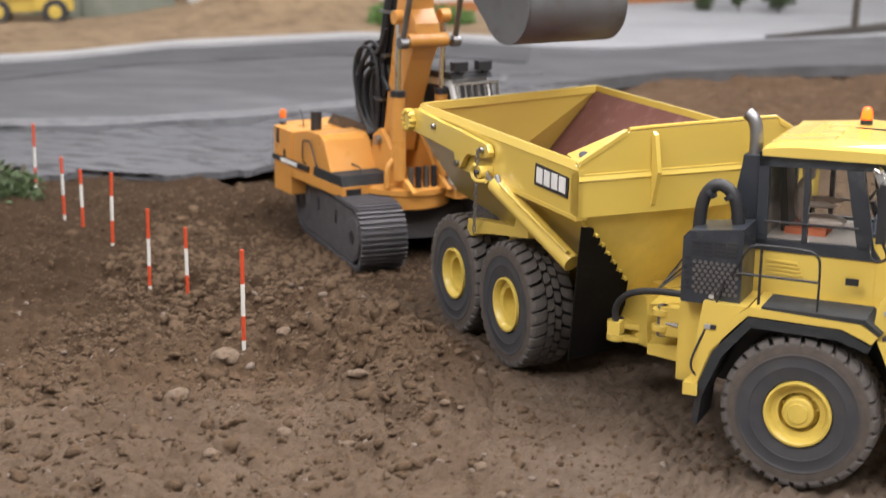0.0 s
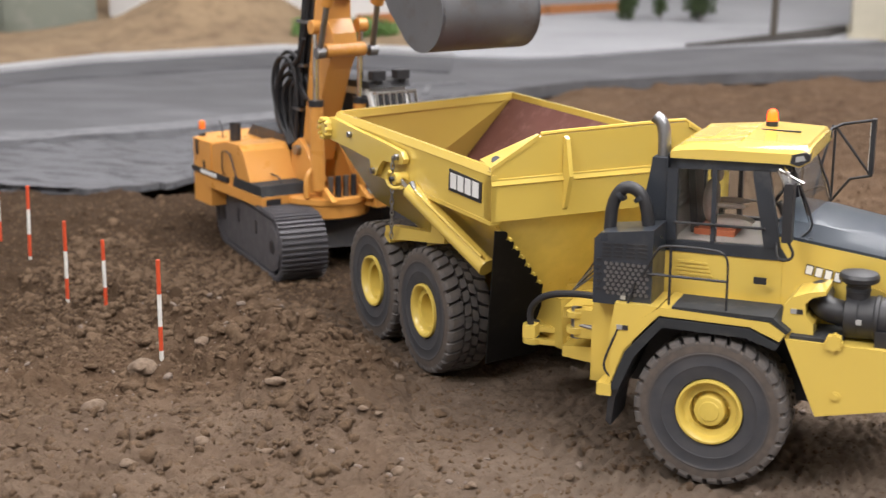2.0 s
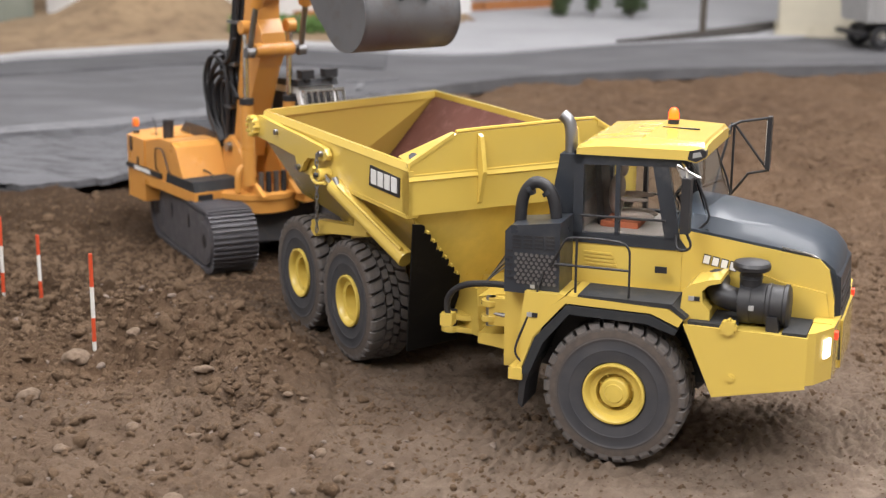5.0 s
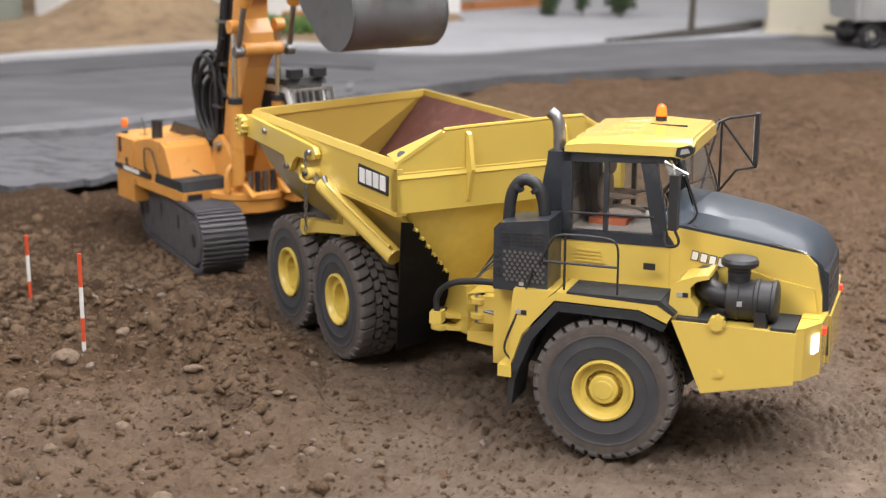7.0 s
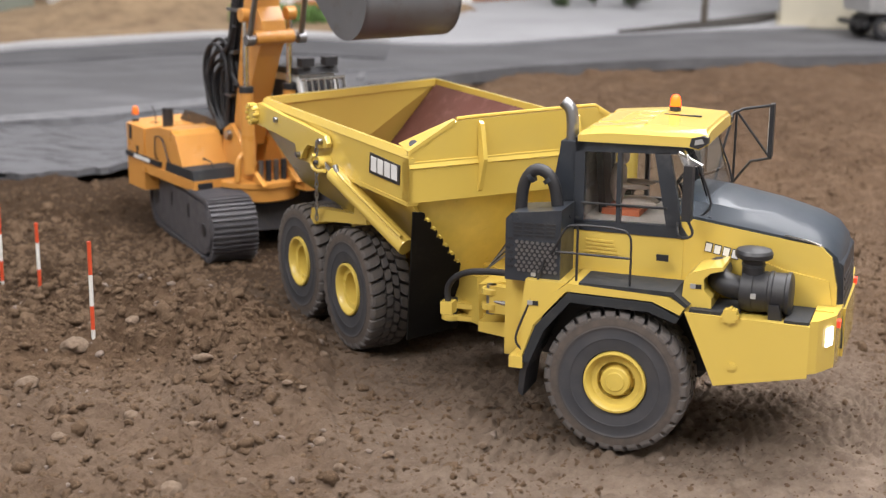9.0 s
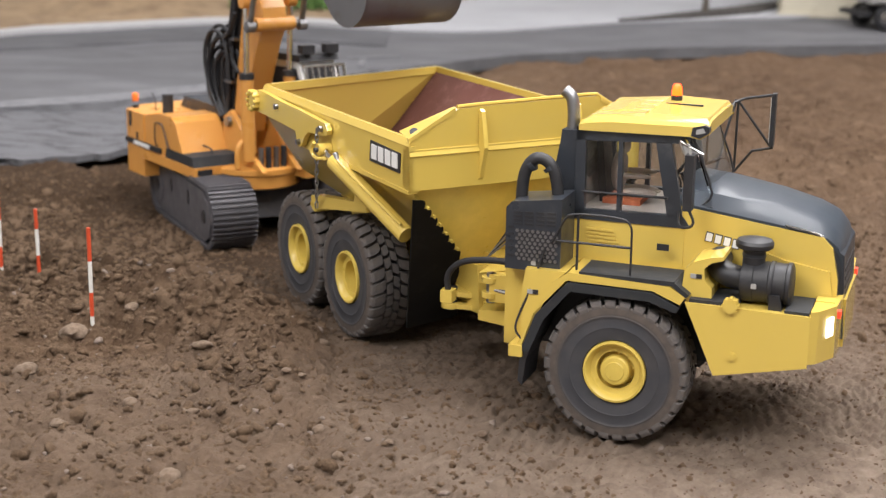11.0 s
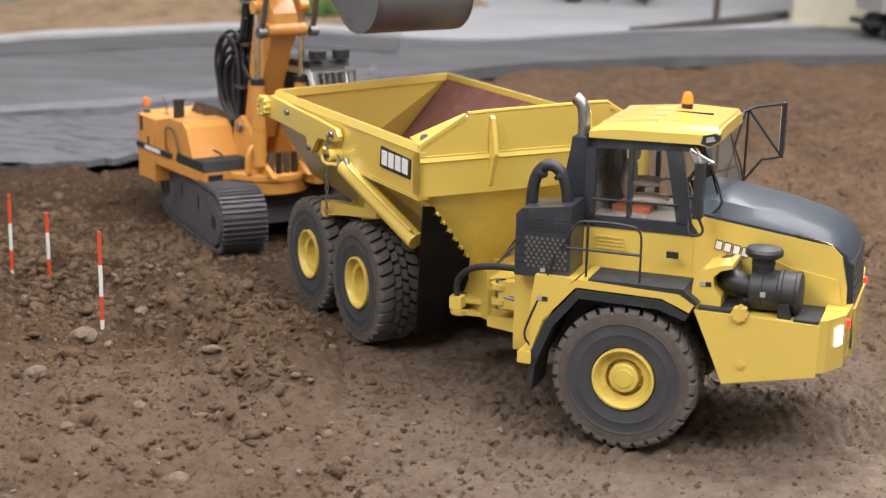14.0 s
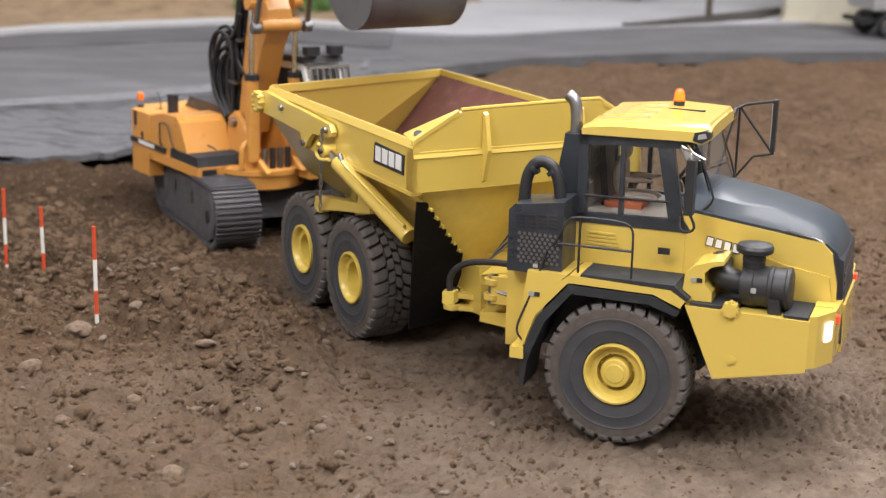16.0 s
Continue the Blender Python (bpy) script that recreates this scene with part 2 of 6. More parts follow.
# ---------------------------------------------------------------- mesh helpers
def link(name, bm, material, parent=None, label="", m=None, bevel=0.0, smooth=False):
    """Links a bmesh as one mesh object; under a parent it is a part."""
    if bevel:
        edges = [e for e in bm.edges if len(e.link_faces) == 2 and e.calc_face_angle(0) > 0.5]
        bmesh.ops.bevel(bm, geom=edges, offset=bevel, segments=2, profile=0.6, affect="EDGES", clamp_overlap=True)
    if m is not None:
        bm.transform(m)
    bmesh.ops.recalc_face_normals(bm, faces=bm.faces)
    me = bpy.data.meshes.new(name)
    if smooth:
        for f in bm.faces:
            f.smooth = True
        for e in bm.edges:
            if len(e.link_faces) == 2 and e.calc_face_angle(0) > 0.6:
                e.smooth = False
    bm.to_mesh(me)
    bm.free()
    me.materials.append(material)
    ob = new(name, me)
    if parent is not None:
        ob.parent = parent
    if label:
        ob["label"] = label
    return ob


def share(name, mesh, parent, m):
    """One more object on a mesh that is already made."""
    ob = new(name, mesh)
    ob.parent = parent
    ob.matrix_basis = m
    return ob


def box(bm, x0, x1, y0, y1, z0, z1):
    vs = [bm.verts.new((x, y, z)) for x in (x0, x1) for y in (y0, y1) for z in (z0, z1)]
    for q in ((0, 1, 3, 2), (4, 6, 7, 5), (0, 4, 5, 1), (2, 3, 7, 6), (0, 2, 6, 4), (1, 5, 7, 3)):
        bm.faces.new([vs[i] for i in q])
    return bm


def prism(bm, pts, a, b, axis="y"):
    """A polygon given in the other two axes, drawn out from a to b along the axis."""
    def at(p, d):
        return {"y": (p[0], d, p[1]), "x": (d, p[0], p[1]), "z": (p[0], p[1], d)}[axis]
    lo = [bm.verts.new(at(p, a)) for p in pts]
    hi = [bm.verts.new(at(p, b)) for p in pts]
    bm.faces.new(lo)
    bm.faces.new(hi[::-1])
    n = len(pts)
    for i in range(n):
        bm.faces.new((lo[i], hi[i], hi[(i + 1) % n], lo[(i + 1) % n]))
    return bm


def hexa(bm, c):
    """A solid with eight corners: four below, four above, in the same order."""
    vs = [bm.verts.new(p) for p in c]
    for q in ((3, 2, 1, 0), (4, 5, 6, 7), (0, 1, 5, 4), (1, 2, 6, 5), (2, 3, 7, 6), (3, 0, 4, 7)):
        bm.faces.new([vs[i] for i in q])
    return bm


def rod(bm, p, q, r, n=12, r2=None):
    p, q = Vector(p), Vector(q)
    d = q - p
    m = Matrix.Translation((p + q) / 2) @ d.to_track_quat("Z", "Y").to_matrix().to_4x4()
    bmesh.ops.create_cone(bm, cap_ends=True, segments=n, radius1=r, radius2=r if r2 is None else r2, depth=d.length, matrix=m)
    return bm


def tube(bm, pts, r, n=8, rounds=2):
    """A round bar along a line of points, its bends eased."""
    pts = [Vector(p) for p in pts]
    for _ in range(rounds):
        out = [pts[0]]
        for a, b in zip(pts, pts[1:]):
            out += [a.lerp(b, 0.25), a.lerp(b, 0.75)]
        pts = out + [pts[-1]]
    rings, side = [], None
    for i, p in enumerate(pts):
        d = (pts[min(i + 1, len(pts) - 1)] - pts[max(i - 1, 0)]).normalized()
        if side is None:
            side = d.orthogonal().normalized()
        side = (side - d * side.dot(d)).normalized()
        up = d.cross(side)
        rings.append([bm.verts.new(p + r * (math.cos(2 * math.pi * k / n) * side + math.sin(2 * math.pi * k / n) * up)) for k in range(n)])
    for a, b in zip(rings, rings[1:]):
        for k in range(n):
            bm.faces.new((a[k], a[(k + 1) % n], b[(k + 1) % n], b[k]))
    bm.faces.new(rings[0][::-1])
    bm.faces.new(rings[-1])
    return bm


def lathe(bm, profile, n=48, axis="y", caps=True):
    """Turns a profile of (radius, place on the axis) about the axis."""
    rings = []
    for r, d in profile:
        ring = []
        for k in range(n):
            a = 2 * math.pi * k / n
            c, s = r * math.cos(a), r * math.sin(a)
            ring.append(bm.verts.new({"y": (c, d, s), "z": (c, s, d), "x": (d, c, s)}[axis]))
        rings.append(ring)
    for a, b in zip(rings, rings[1:]):
        for k in range(n):
            bm.faces.new((a[k], a[(k + 1) % n], b[(k + 1) % n], b[k]))
    for ring in (rings[0], rings[-1]) if caps else ():
        bm.faces.new(ring)
    return bm


def B():
    return bmesh.new()


# ---------------------------------------------------------------- the hall around the model landscape
def plain_box(name, dims, material, label, category=""):
    return tagged(link(name, box(B(), *dims), material), label, category, kind="structure")


plain_box("floor", (-5, 5, -4, 9, -0.95, -0.9), CONCRETE, "grey concrete floor of the exhibition hall")
plain_box("ceiling", (-5, 5, -4, 9, 2.7, 2.8), CEILING_PAINT, "plain white ceiling of the exhibition hall")
plain_box("wall_north", (-5, 5, 9, 9.1, -0.9, 2.7), WALL_PAINT, "plain pale hall wall behind the landscape")
plain_box("wall_south", (-5, 5, -4.1, -4, -0.9, 2.7), WALL_PAINT, "plain pale hall wall behind the viewer")
plain_box("wall_west", (-5.1, -5, -4, 9, -0.9, 2.7), WALL_PAINT, "plain pale hall wall beside the landscape")
plain_box("wall_east", (5, 5.1, -4, 9, -0.9, 2.7), WALL_PAINT, "plain pale hall wall beside the landscape")


table = new("display_table")
tagged(table, "large plain grey exhibition table under the landscape", "table", kind="structure")
link("table_panel", box(B(), -2.42, 2.62, 0.29, 0.33, -0.90, -0.03), BOARD, table)
link("table_panel", box(B(), -2.42, -2.38, 0.33, 7.62, -0.90, -0.03), BOARD, table)
link("table_panel", box(B(), 2.58, 2.62, 0.33, 7.62, -0.90, -0.03), BOARD, table)
link("table_panel", box(B(), -2.42, 2.62, 7.62, 7.66, -0.90, 0.0), BOARD, table)
link("table_top", box(B(), -2.40, 2.60, 0.32, 7.64, -0.16, -0.12), BOARD, table)


# ---------------------------------------------------------------- ground
def smooth_step(a, b, v):
    t = np.clip((v - a) / (b - a), 0, 1)
    return t * t * (3 - 2 * t)


GRIDS = {}


def value_noise(x, y, cell, seed):
    """Smooth noise between -1 and 1 with the given cell size."""
    if seed not in GRIDS:
        GRIDS[seed] = np.random.RandomState(seed).uniform(-1, 1, (256, 256))
    grid = GRIDS[seed]
    u, v = x / cell + 37.3, y / cell + 11.7
    i, j = np.floor(u).astype(int), np.floor(v).astype(int)
    fu, fv = u - i, v - j
    fu, fv = fu * fu * (3 - 2 * fu), fv * fv * (3 - 2 * fv)
    a, b = grid[i % 256, j % 256], grid[(i + 1) % 256, j % 256]
    c, d = grid[i % 256, (j + 1) % 256], grid[(i + 1) % 256, (j + 1) % 256]
    return (a * (1 - fu) + b * fu) * (1 - fv) + (c * (1 - fu) + d * fu) * fv


def lumps_of(x, y, cell, seed):
    """Heights of half-buried rounded lumps, one to a cell, between 0 and 1."""
    rng = np.random.RandomState(seed)
    jx, jy, jr = rng.uniform(0.1, 0.9, (3, 128, 128))
    u, v = x / cell + 64.2, y / cell + 64.7
    i, j = np.floor(u).astype(int), np.floor(v).astype(int)
    top = np.zeros_like(u)
    for di in (-1, 0, 1):
        for dj in (-1, 0, 1):
            a, c = (i + di) % 128, (j + dj) % 128
            r = 0.20 + 0.62 * jr[a, c] ** 2
            d2 = (u - (i + di) - jx[a, c]) ** 2 + (v - (j + dj) - jy[a, c]) ** 2
            top = np.maximum(top, np.sqrt(np.maximum(r * r - d2, 0)))
    return top


def bell_curve(x, y, cx, cy, rx, ry=None):
    return np.exp(-((x - cx) / rx) ** 2 - ((y - cy) / (ry or rx)) ** 2)


def churned(x, y):
    """How lumpy the loam is: 1 where it was dug, near 0 on the driven lane."""
    lane = smooth_step(-0.30, -0.06, x - 0.25 * (1.55 - y) + 0.05 * value_noise(x, y, 0.2, 61)) * smooth_step(2.6, 1.9, y)
    lane = lane * (1 - 0.7 * smooth_step(0.40, 0.54, x) * smooth_step(1.12, 1.28, y))
    near = 0.56 * smooth_step(1.50, 1.36, y - 0.12 * (x + 0.26) + 0.06 * value_noise(x, y, 0.25, 62))
    spoil = np.clip(1.3 * bell_curve(x, y, -0.175, 1.535, 0.055, 0.060), 0, 1)
    return 1.0 - 0.78 * np.maximum(lane, near) * (1 - spoil)


def road_front(x):
    return np.interp(x, [-2.5, -0.86, -0.66, -0.45, -0.13, 0.18, 0.64, 1.23, 3.0], [2.4, 2.86, 2.98, 3.17, 3.5, 3.80, 4.02, 4.15, 4.3])


def ground_height(x, y, fine=True):
    z = 0.013 * bell_curve(x, y, -0.42, 1.42, 0.22, 0.26) - 0.006 + 0.034 * bell_curve(x, y, -0.20, 1.51, 0.075, 0.10) + 0.024 * bell_curve(x, y, -0.31, 1.62, 0.11, 0.10)
    z = z + 0.012 * bell_curve(x, y, -0.30, 1.75, 0.14, 0.12) + 0.012 * bell_curve(x, y, -0.6, 1.95, 0.25, 0.2)
    # spoil ridge thrown up beside the wheels
    along = np.clip(((x + 0.17) * -0.55 + (y - 1.43) * 0.835) / 0.36, 0, 1)
    away = np.hypot(x + 0.17 + 0.198 * along, y - 1.43 - 0.30 * along)
    z = z + 0.020 * np.exp(-(away / 0.065) ** 2) + 0.012 * bell_curve(x, y, -0.165, 1.545, 0.034, 0.045)
    z = z - 0.012 * bell_curve(x, y, -0.80, 2.50, 0.25, 0.14) - 0.060 * bell_curve(x, y, -0.54, 2.70, 0.16, 0.13)
    z = z - 0.008 * smooth_step(0.3, 0.8, x) * smooth_step(1.2, 0.8, y)
    # levelled stand under the crawler tracks
    stand = smooth_step(0.30, 0.14, np.hypot(x + 0.29, 0.8 * (y - 2.12)))
    rough = churned(x, y) * (1 - 0.75 * stand)
    z = z * (1 - stand) - 0.020 * stand
    z = z + rough * (0.010 * value_noise(x, y, 0.11, 1) + 0.0075 * value_noise(x, y, 0.045, 2))
    if fine:
        wx = x + 0.006 * value_noise(x, y, 0.014, 91) + 0.0022 * value_noise(x, y, 0.005, 93)
        wy = y + 0.006 * value_noise(x, y, 0.014, 92) + 0.0022 * value_noise(x, y, 0.005, 94)
        heaps = 0.40 + 0.60 * smooth_step(-0.35, 0.35, value_noise(x, y, 0.10, 95)) + 0.6 * np.exp(-(away / 0.11) ** 2)
        fade = 1 - 0.6 * np.maximum(smooth_step(0.75, 1.15, x), smooth_step(2.1, 2.6, y))
        z = z + fade * rough * heaps * (0.0125 * lumps_of(wx, wy, 0.030, 96) + 0.0130 * lumps_of(wx, wy, 0.0165, 97))
        z = z + (0.45 + 0.55 * rough) * 0.0066 * lumps_of(wx, wy, 0.0085, 98) + 0.0022 * value_noise(x, y, 0.020, 99) + 0.0019 * value_noise(x, y, 0.0062, 5)
        z = z + (1 - rough) * smooth_step(0.25, 0.05, x) * (0.0060 * lumps_of(wx, wy, 0.019, 101) * smooth_step(-0.2, 0.5, value_noise(x, y, 0.07, 102)) + 0.0022 * value_noise(x, 2.2 * y, 0.016, 103))
        # ribbed wheel tracks of the lane
        lane = (1 - rough) / 0.78
        along = x * 0.86 - y * 0.5
        across = x * 0.5 + y * 0.86
        ribs = smooth_step(-0.45, 0.15, value_noise(x, y, 0.13, 7))
        printed = smooth_step(0.14, 0.30, x - 0.3 * (y - 1.2)) * smooth_step(1.75, 1.35, y)
        wave = 5 * value_noise(x, y, 0.06, 6)
        z = z + lane * (1 - printed) * 0.0018 * np.sin(along * 430 + wave) * ribs
        z = z + printed * 0.0056 * np.sin(along * 330 + wave) * np.sin(across * 300 + 0.6 * wave + 2.2 * np.sin(along * 90)) * (0.35 + 0.65 * ribs)
        # one curved rut edge beside the rear wheels
        edge = x + 0.115 - 0.55 * (1.45 - y) ** 2 - 0.10 * (1.45 - y)
        near = smooth_step(1.62, 1.5, y) * smooth_step(1.05, 1.2, y)
        z = z - near * 0.004 * np.exp(-((edge - 0.012) / 0.009) ** 2) + near * 0.003 * np.exp(-((edge + 0.012) / 0.011) ** 2)
    return z


def sheet(name, xs, ys, height, material, label, skip=None):
    gx, gy = np.meshgrid(xs, ys, indexing="ij")
    gz = height(gx, gy)
    co = np.stack([gx, gy, gz], -1).reshape(-1, 3)
    n, m = len(xs), len(ys)
    idx = np.arange(n * m).reshape(n, m)
    quads = np.stack([idx[:-1, :-1], idx[1:, :-1], idx[1:, 1:], idx[:-1, 1:]], -1).reshape(-1, 4)
    me = bpy.data.meshes.new(name)
    me.from_pydata(co.tolist(), [], quads.tolist())
    me.polygons.foreach_set("use_smooth", np.ones(len(quads), bool))
    me.materials.append(material)
    me.update()
    packed = me.attributes.new("packed", "FLOAT", "POINT")
    packed.data.foreach_set("value", (0.9 * (1 - churned(gx, gy)) / 0.78).astype(np.float32).ravel())
    return tagged(new(name, me), label, kind="structure")


def spaced(a, b, near, far, centre, reach):
    """Grid lines from a to b, dense about the centre."""
    out, v = [a], a
    while v < b:
        v += near + (far - near) * float(smooth_step(reach, reach * 3.5, abs(v - centre)))
        out.append(v)
    return np.array(out)


def soil_height(x, y):
    # dips under the road and the paving behind it
    foot = np.interp(x, [-2.5, -0.85, -0.71, -0.58, -0.45, -0.2, 0.0, 0.15], [2.3, 2.60, 2.58, 2.70, 2.86, 3.25, 3.55, 9.0])
    under = smooth_step(-0.10, 0.02, y - foot) * smooth_step(0.1, -0.05, x)
    return ground_height(x, y) * (1 - 0.7 * under) - 0.034 * under - 0.05 * smooth_step(0.05, 0.30, y - road_front(x))


sheet("ground", spaced(-2.4, 2.6, 0.0026, 0.03, 0.05, 0.62), spaced(0.3, 4.7, 0.0028, 0.02, 1.40, 0.50), soil_height, SOIL,
      "brown churned loam of the model building site")


def clods(name, spots, label, material, seed, detail=1, sharp=0.0):
    """Loose lumps lying on the loam, all in one mesh."""
    rng = np.random.RandomState(seed)
    bm = bmesh.new()
    bmesh.ops.create_icosphere(bm, subdivisions=detail, radius=1)
    base = np.array([v.co[:] for v in bm.verts])
    tris = np.array([[v.index for v in f.verts] for f in bm.faces])
    bm.free()
    spots = np.array(spots)
    n, m = len(spots), len(base)
    p = np.repeat(base[None], n, 0) * (1 + rng.uniform(-0.26, 0.20, (n, m, 1)))
    for freq, deep in ((2.4, 0.22), (4.2, 0.19), (7.0, 0.13)):
        way = rng.normal(size=(n, 3)) * freq * 0.6
        p = p * (1 + deep * np.sin(np.einsum("nmk,nk->nm", np.repeat(base[None], n, 0), way) + rng.uniform(0, 6.28, (n, 1))))[..., None]
    p = p * rng.uniform(0.6, 1.35, (n, 1, 3)) * (1, 1, 0.75)
    a, b = rng.uniform(0, 6.28, (n, 1)), rng.uniform(-0.7, 0.7, (n, 1))
    x, y, z = p[..., 0], p[..., 1], p[..., 2]
    x, z = x * np.cos(b) - z * np.sin(b), x * np.sin(b) + z * np.cos(b)
    p = np.stack([x * np.cos(a) - y * np.sin(a), x * np.sin(a) + y * np.cos(a), z], -1) * spots[:, 2][:, None, None]
    g = ground_height(spots[:, 0], spots[:, 1])
    p = p + np.stack([spots[:, 0], spots[:, 1], g - 0.22 * spots[:, 2]], -1)[:, None, :]
    faces = (tris[None] + (np.arange(n) * m)[:, None, None]).reshape(-1, 3)
    me = bpy.data.meshes.new(name)
    me.from_pydata(p.reshape(-1, 3).tolist(), [], faces.tolist())
    me.polygons.foreach_set("use_smooth", np.ones(len(faces), bool))
    me.materials.append(material)
    return tagged(new(name, me), label, "soil", kind="stuff")


def scatter(count, seed, sizes, power, lane=0.05, field=(-1.0, 1.25, 0.85, 3.3)):
    rng = np.random.RandomState(seed)
    x, y = rng.uniform(field[0], field[1], count), rng.uniform(field[2], field[3], count)
    c = churned(x, y)
    patch = 0.35 + 0.65 * smooth_step(-0.3, 0.4, value_noise(x, y, 0.09, 33))
    foot = np.interp(x, [-2.5, -0.85, -0.71, -0.58, -0.45, -0.2, 0.0], [2.3, 2.60, 2.58, 2.70, 2.86, 3.25, 3.55])
    ok = (y < np.minimum(road_front(x) - 0.2, foot - 0.08)) & (np.abs(x) < 0.42 * y + 0.1) & (rng.uniform(0, 1, count) < patch * c ** 2 + lane)
    r = sizes[0] * (sizes[1] / sizes[0]) ** (rng.uniform(0, 1, count) ** power)
    r = np.where((c < 0.5) & (rng.uniform(0, 1, count) < 0.82), np.minimum(r, 0.0034), r)
    return np.stack([x, y, r], -1)[ok]


clods("soil_crumbs", scatter(100000, 11, (0.0009, 0.0030), 1.7, 0.48), "fine brown crumbs of dug loam on the ground", CLOD, 21, 1)
clods("soil_pebbles", scatter(1500, 16, (0.0012, 0.0046), 2.4, 0.5, (-0.7, 0.9, 0.9, 1.75)), "small pale pebbles strewn over packed loam", PEBBLE, 23, 2)
clods("soil_clods", np.concatenate([scatter(7000, 12, (0.0026, 0.0085), 3.0, 0.02), scatter(19000, 13, (0.0018, 0.0078), 3.0, 0.03, (-0.62, 0.02, 1.36, 2.2)), scatter(10000, 14, (0.0022, 0.0080), 2.8, 0.05, (0.36, 1.0, 1.36, 2.1)), scatter(3600, 15, (0.0024, 0.0078), 2.2, 0.35, (-0.62, 0.15, 0.95, 1.42))]), "loose brown lumps of dug loam on the ground", CLOD, 22, 2)

# ---------------------------------------------------------------- road, bank, paving and sand behind the site
def ribbon(name, front, back, z_front, z_back, material, label, thick=0.02, step=0.03, lumps=0.0, x0=-2.4, x1=2.6, ragged=0.0, rows=10):
    """A slab between two curves y = front(x) and y = back(x)."""
    xs = np.arange(x0, x1 + step, step)
    bm = bmesh.new()
    top, low = [], []
    for i, x in enumerate(xs):
        line, under = [], []
        for k in range(rows + 1):
            s = k / rows
            f0 = front(x) + (ragged * float(value_noise(np.array(x), np.array(0.0), 0.07, 9)) + 0.5 * ragged * float(value_noise(np.array(x), np.array(3.0), 0.022, 19)) if k == 0 else 0)
            y = f0 + (back(x) - f0) * s
            z = z_front + (z_back - z_front) * s
            if lumps and 0 < k:
                z += lumps * float(value_noise(np.array(x), np.array(y), 0.16, 8)) + 0.5 * lumps * float(value_noise(np.array(x * 0.5), np.array(y), 0.03, 18))
            line.append(bm.verts.new((x, y, z)))
            under.append(bm.verts.new((x, y, z - thick)))
        top.append(line)
        low.append(under)
    n = len(xs)
    for i in range(n - 1):
        for k in range(rows):
            bm.faces.new((top[i][k], top[i + 1][k], top[i + 1][k + 1], top[i][k + 1]))
            bm.faces.new((low[i][k + 1], low[i + 1][k + 1], low[i + 1][k], low[i][k]))
        bm.faces.new((low[i][0], low[i + 1][0], top[i + 1][0], top[i][0]))
        bm.faces.new((top[i][rows], top[i + 1][rows], low[i + 1][rows], low[i][rows]))
    for i in (0, n - 1):
        bm.faces.new(top[i] + low[i][::-1])
    return tagged(link(name, bm, material, smooth=True), label, kind="structure")


def road_back(x):
    return float(np.interp(x, [-2.5, -1.33, -1.11, -0.67, -0.40, -0.18, 0.03, 0.19, 0.55, 1.06, 1.46, 3.0], [2.9, 3.74, 4.04, 4.33, 4.35, 4.27, 4.25, 4.31, 4.58, 4.79, 4.97, 5.5]))


def front_edge(x):
    return float(road_front(np.array(x)))


def bank_foot(x):
    return float(np.interp(x, [-2.5, -0.85, -0.71, -0.58, -0.45, -0.2, 0.0], [2.3, 2.60, 2.58, 2.70, 2.86, 3.25, 3.55]))


ribbon("road", front_edge, road_back, 0.024, 0.024, ASPHALT, "grey worn asphalt model road behind the site", thick=0.03, lumps=0.002)
ribbon("bank", bank_foot, lambda x: front_edge(x) + 0.012, -0.016, 0.030, BANK, "rough grey layered shoulder with a broken edge", thick=0.012, step=0.012,
       lumps=0.010, x0=-2.0, x1=-0.02, ragged=0.045, rows=26)
ribbon("kerb", road_back, lambda x: road_back(x) + 0.10, 0.040, 0.040, KERB, "pale kerb stones along the model road", thick=0.04, x1=-0.17)
ribbon("road_patch", lambda x: road_back(x) - 0.34, lambda x: road_back(x) - 0.004, 0.028, 0.028, ASPHALT_DARK, "darker strip of asphalt along the kerb", thick=0.02, x1=-0.17, lumps=0.001)
ribbon("road_edge", lambda x: front_edge(x) - 0.030, lambda x: front_edge(x) + 0.030, 0.030, 0.036, EDGING, "pale broken edging along the road", thick=0.03, x0=-2.0, x1=-0.30, ragged=0.012)
ribbon("pavement", lambda x: road_back(x) + 0.002, lambda x: max(7.6, road_back(x) + 0.3), 0.030, 0.030, PAVING, "pale grey paved yard behind the road", thick=0.03,
       x0=-0.165, x1=2.6)


mark = B()
prism(mark, [(-0.235, 3.655), (-0.105, 3.705), (-0.105, 3.725), (-0.235, 3.675)], 0.0255, 0.0290, "z")
prism(mark, [(-0.200, 3.515), (-0.185, 3.520), (-0.185, 3.650), (-0.200, 3.645)], 0.0255, 0.0290, "z")
tagged(link("road_marking", mark, EDGING), "faded pale line painted on the road", "marking", kind="structure")


# ---------------------------------------------------------------- articulated dump truck
FRONT = Matrix.Translation((0.1975, 1.3949, 0.0)) @ Matrix.Rotation(radians(-20.03), 4, "Z")
REAR_AT = Matrix.Translation((-0.0315, 1.6927, 0.0017)) @ Matrix.Rotation(radians(-61.69), 4, "Z")
REAR = FRONT.inverted() @ REAR_AT

truck = new("articulated_dump_truck")
truck.matrix_world = FRONT
tagged(truck, "yellow articulated model dump truck with an empty rust-red bin", "dump truck")


def tp(name, bm, material, label="", bevel=0.0, parent=None, rear=False, smooth=False):
    return link(name, bm, material, parent or truck, label, REAR if rear else None, bevel, smooth)


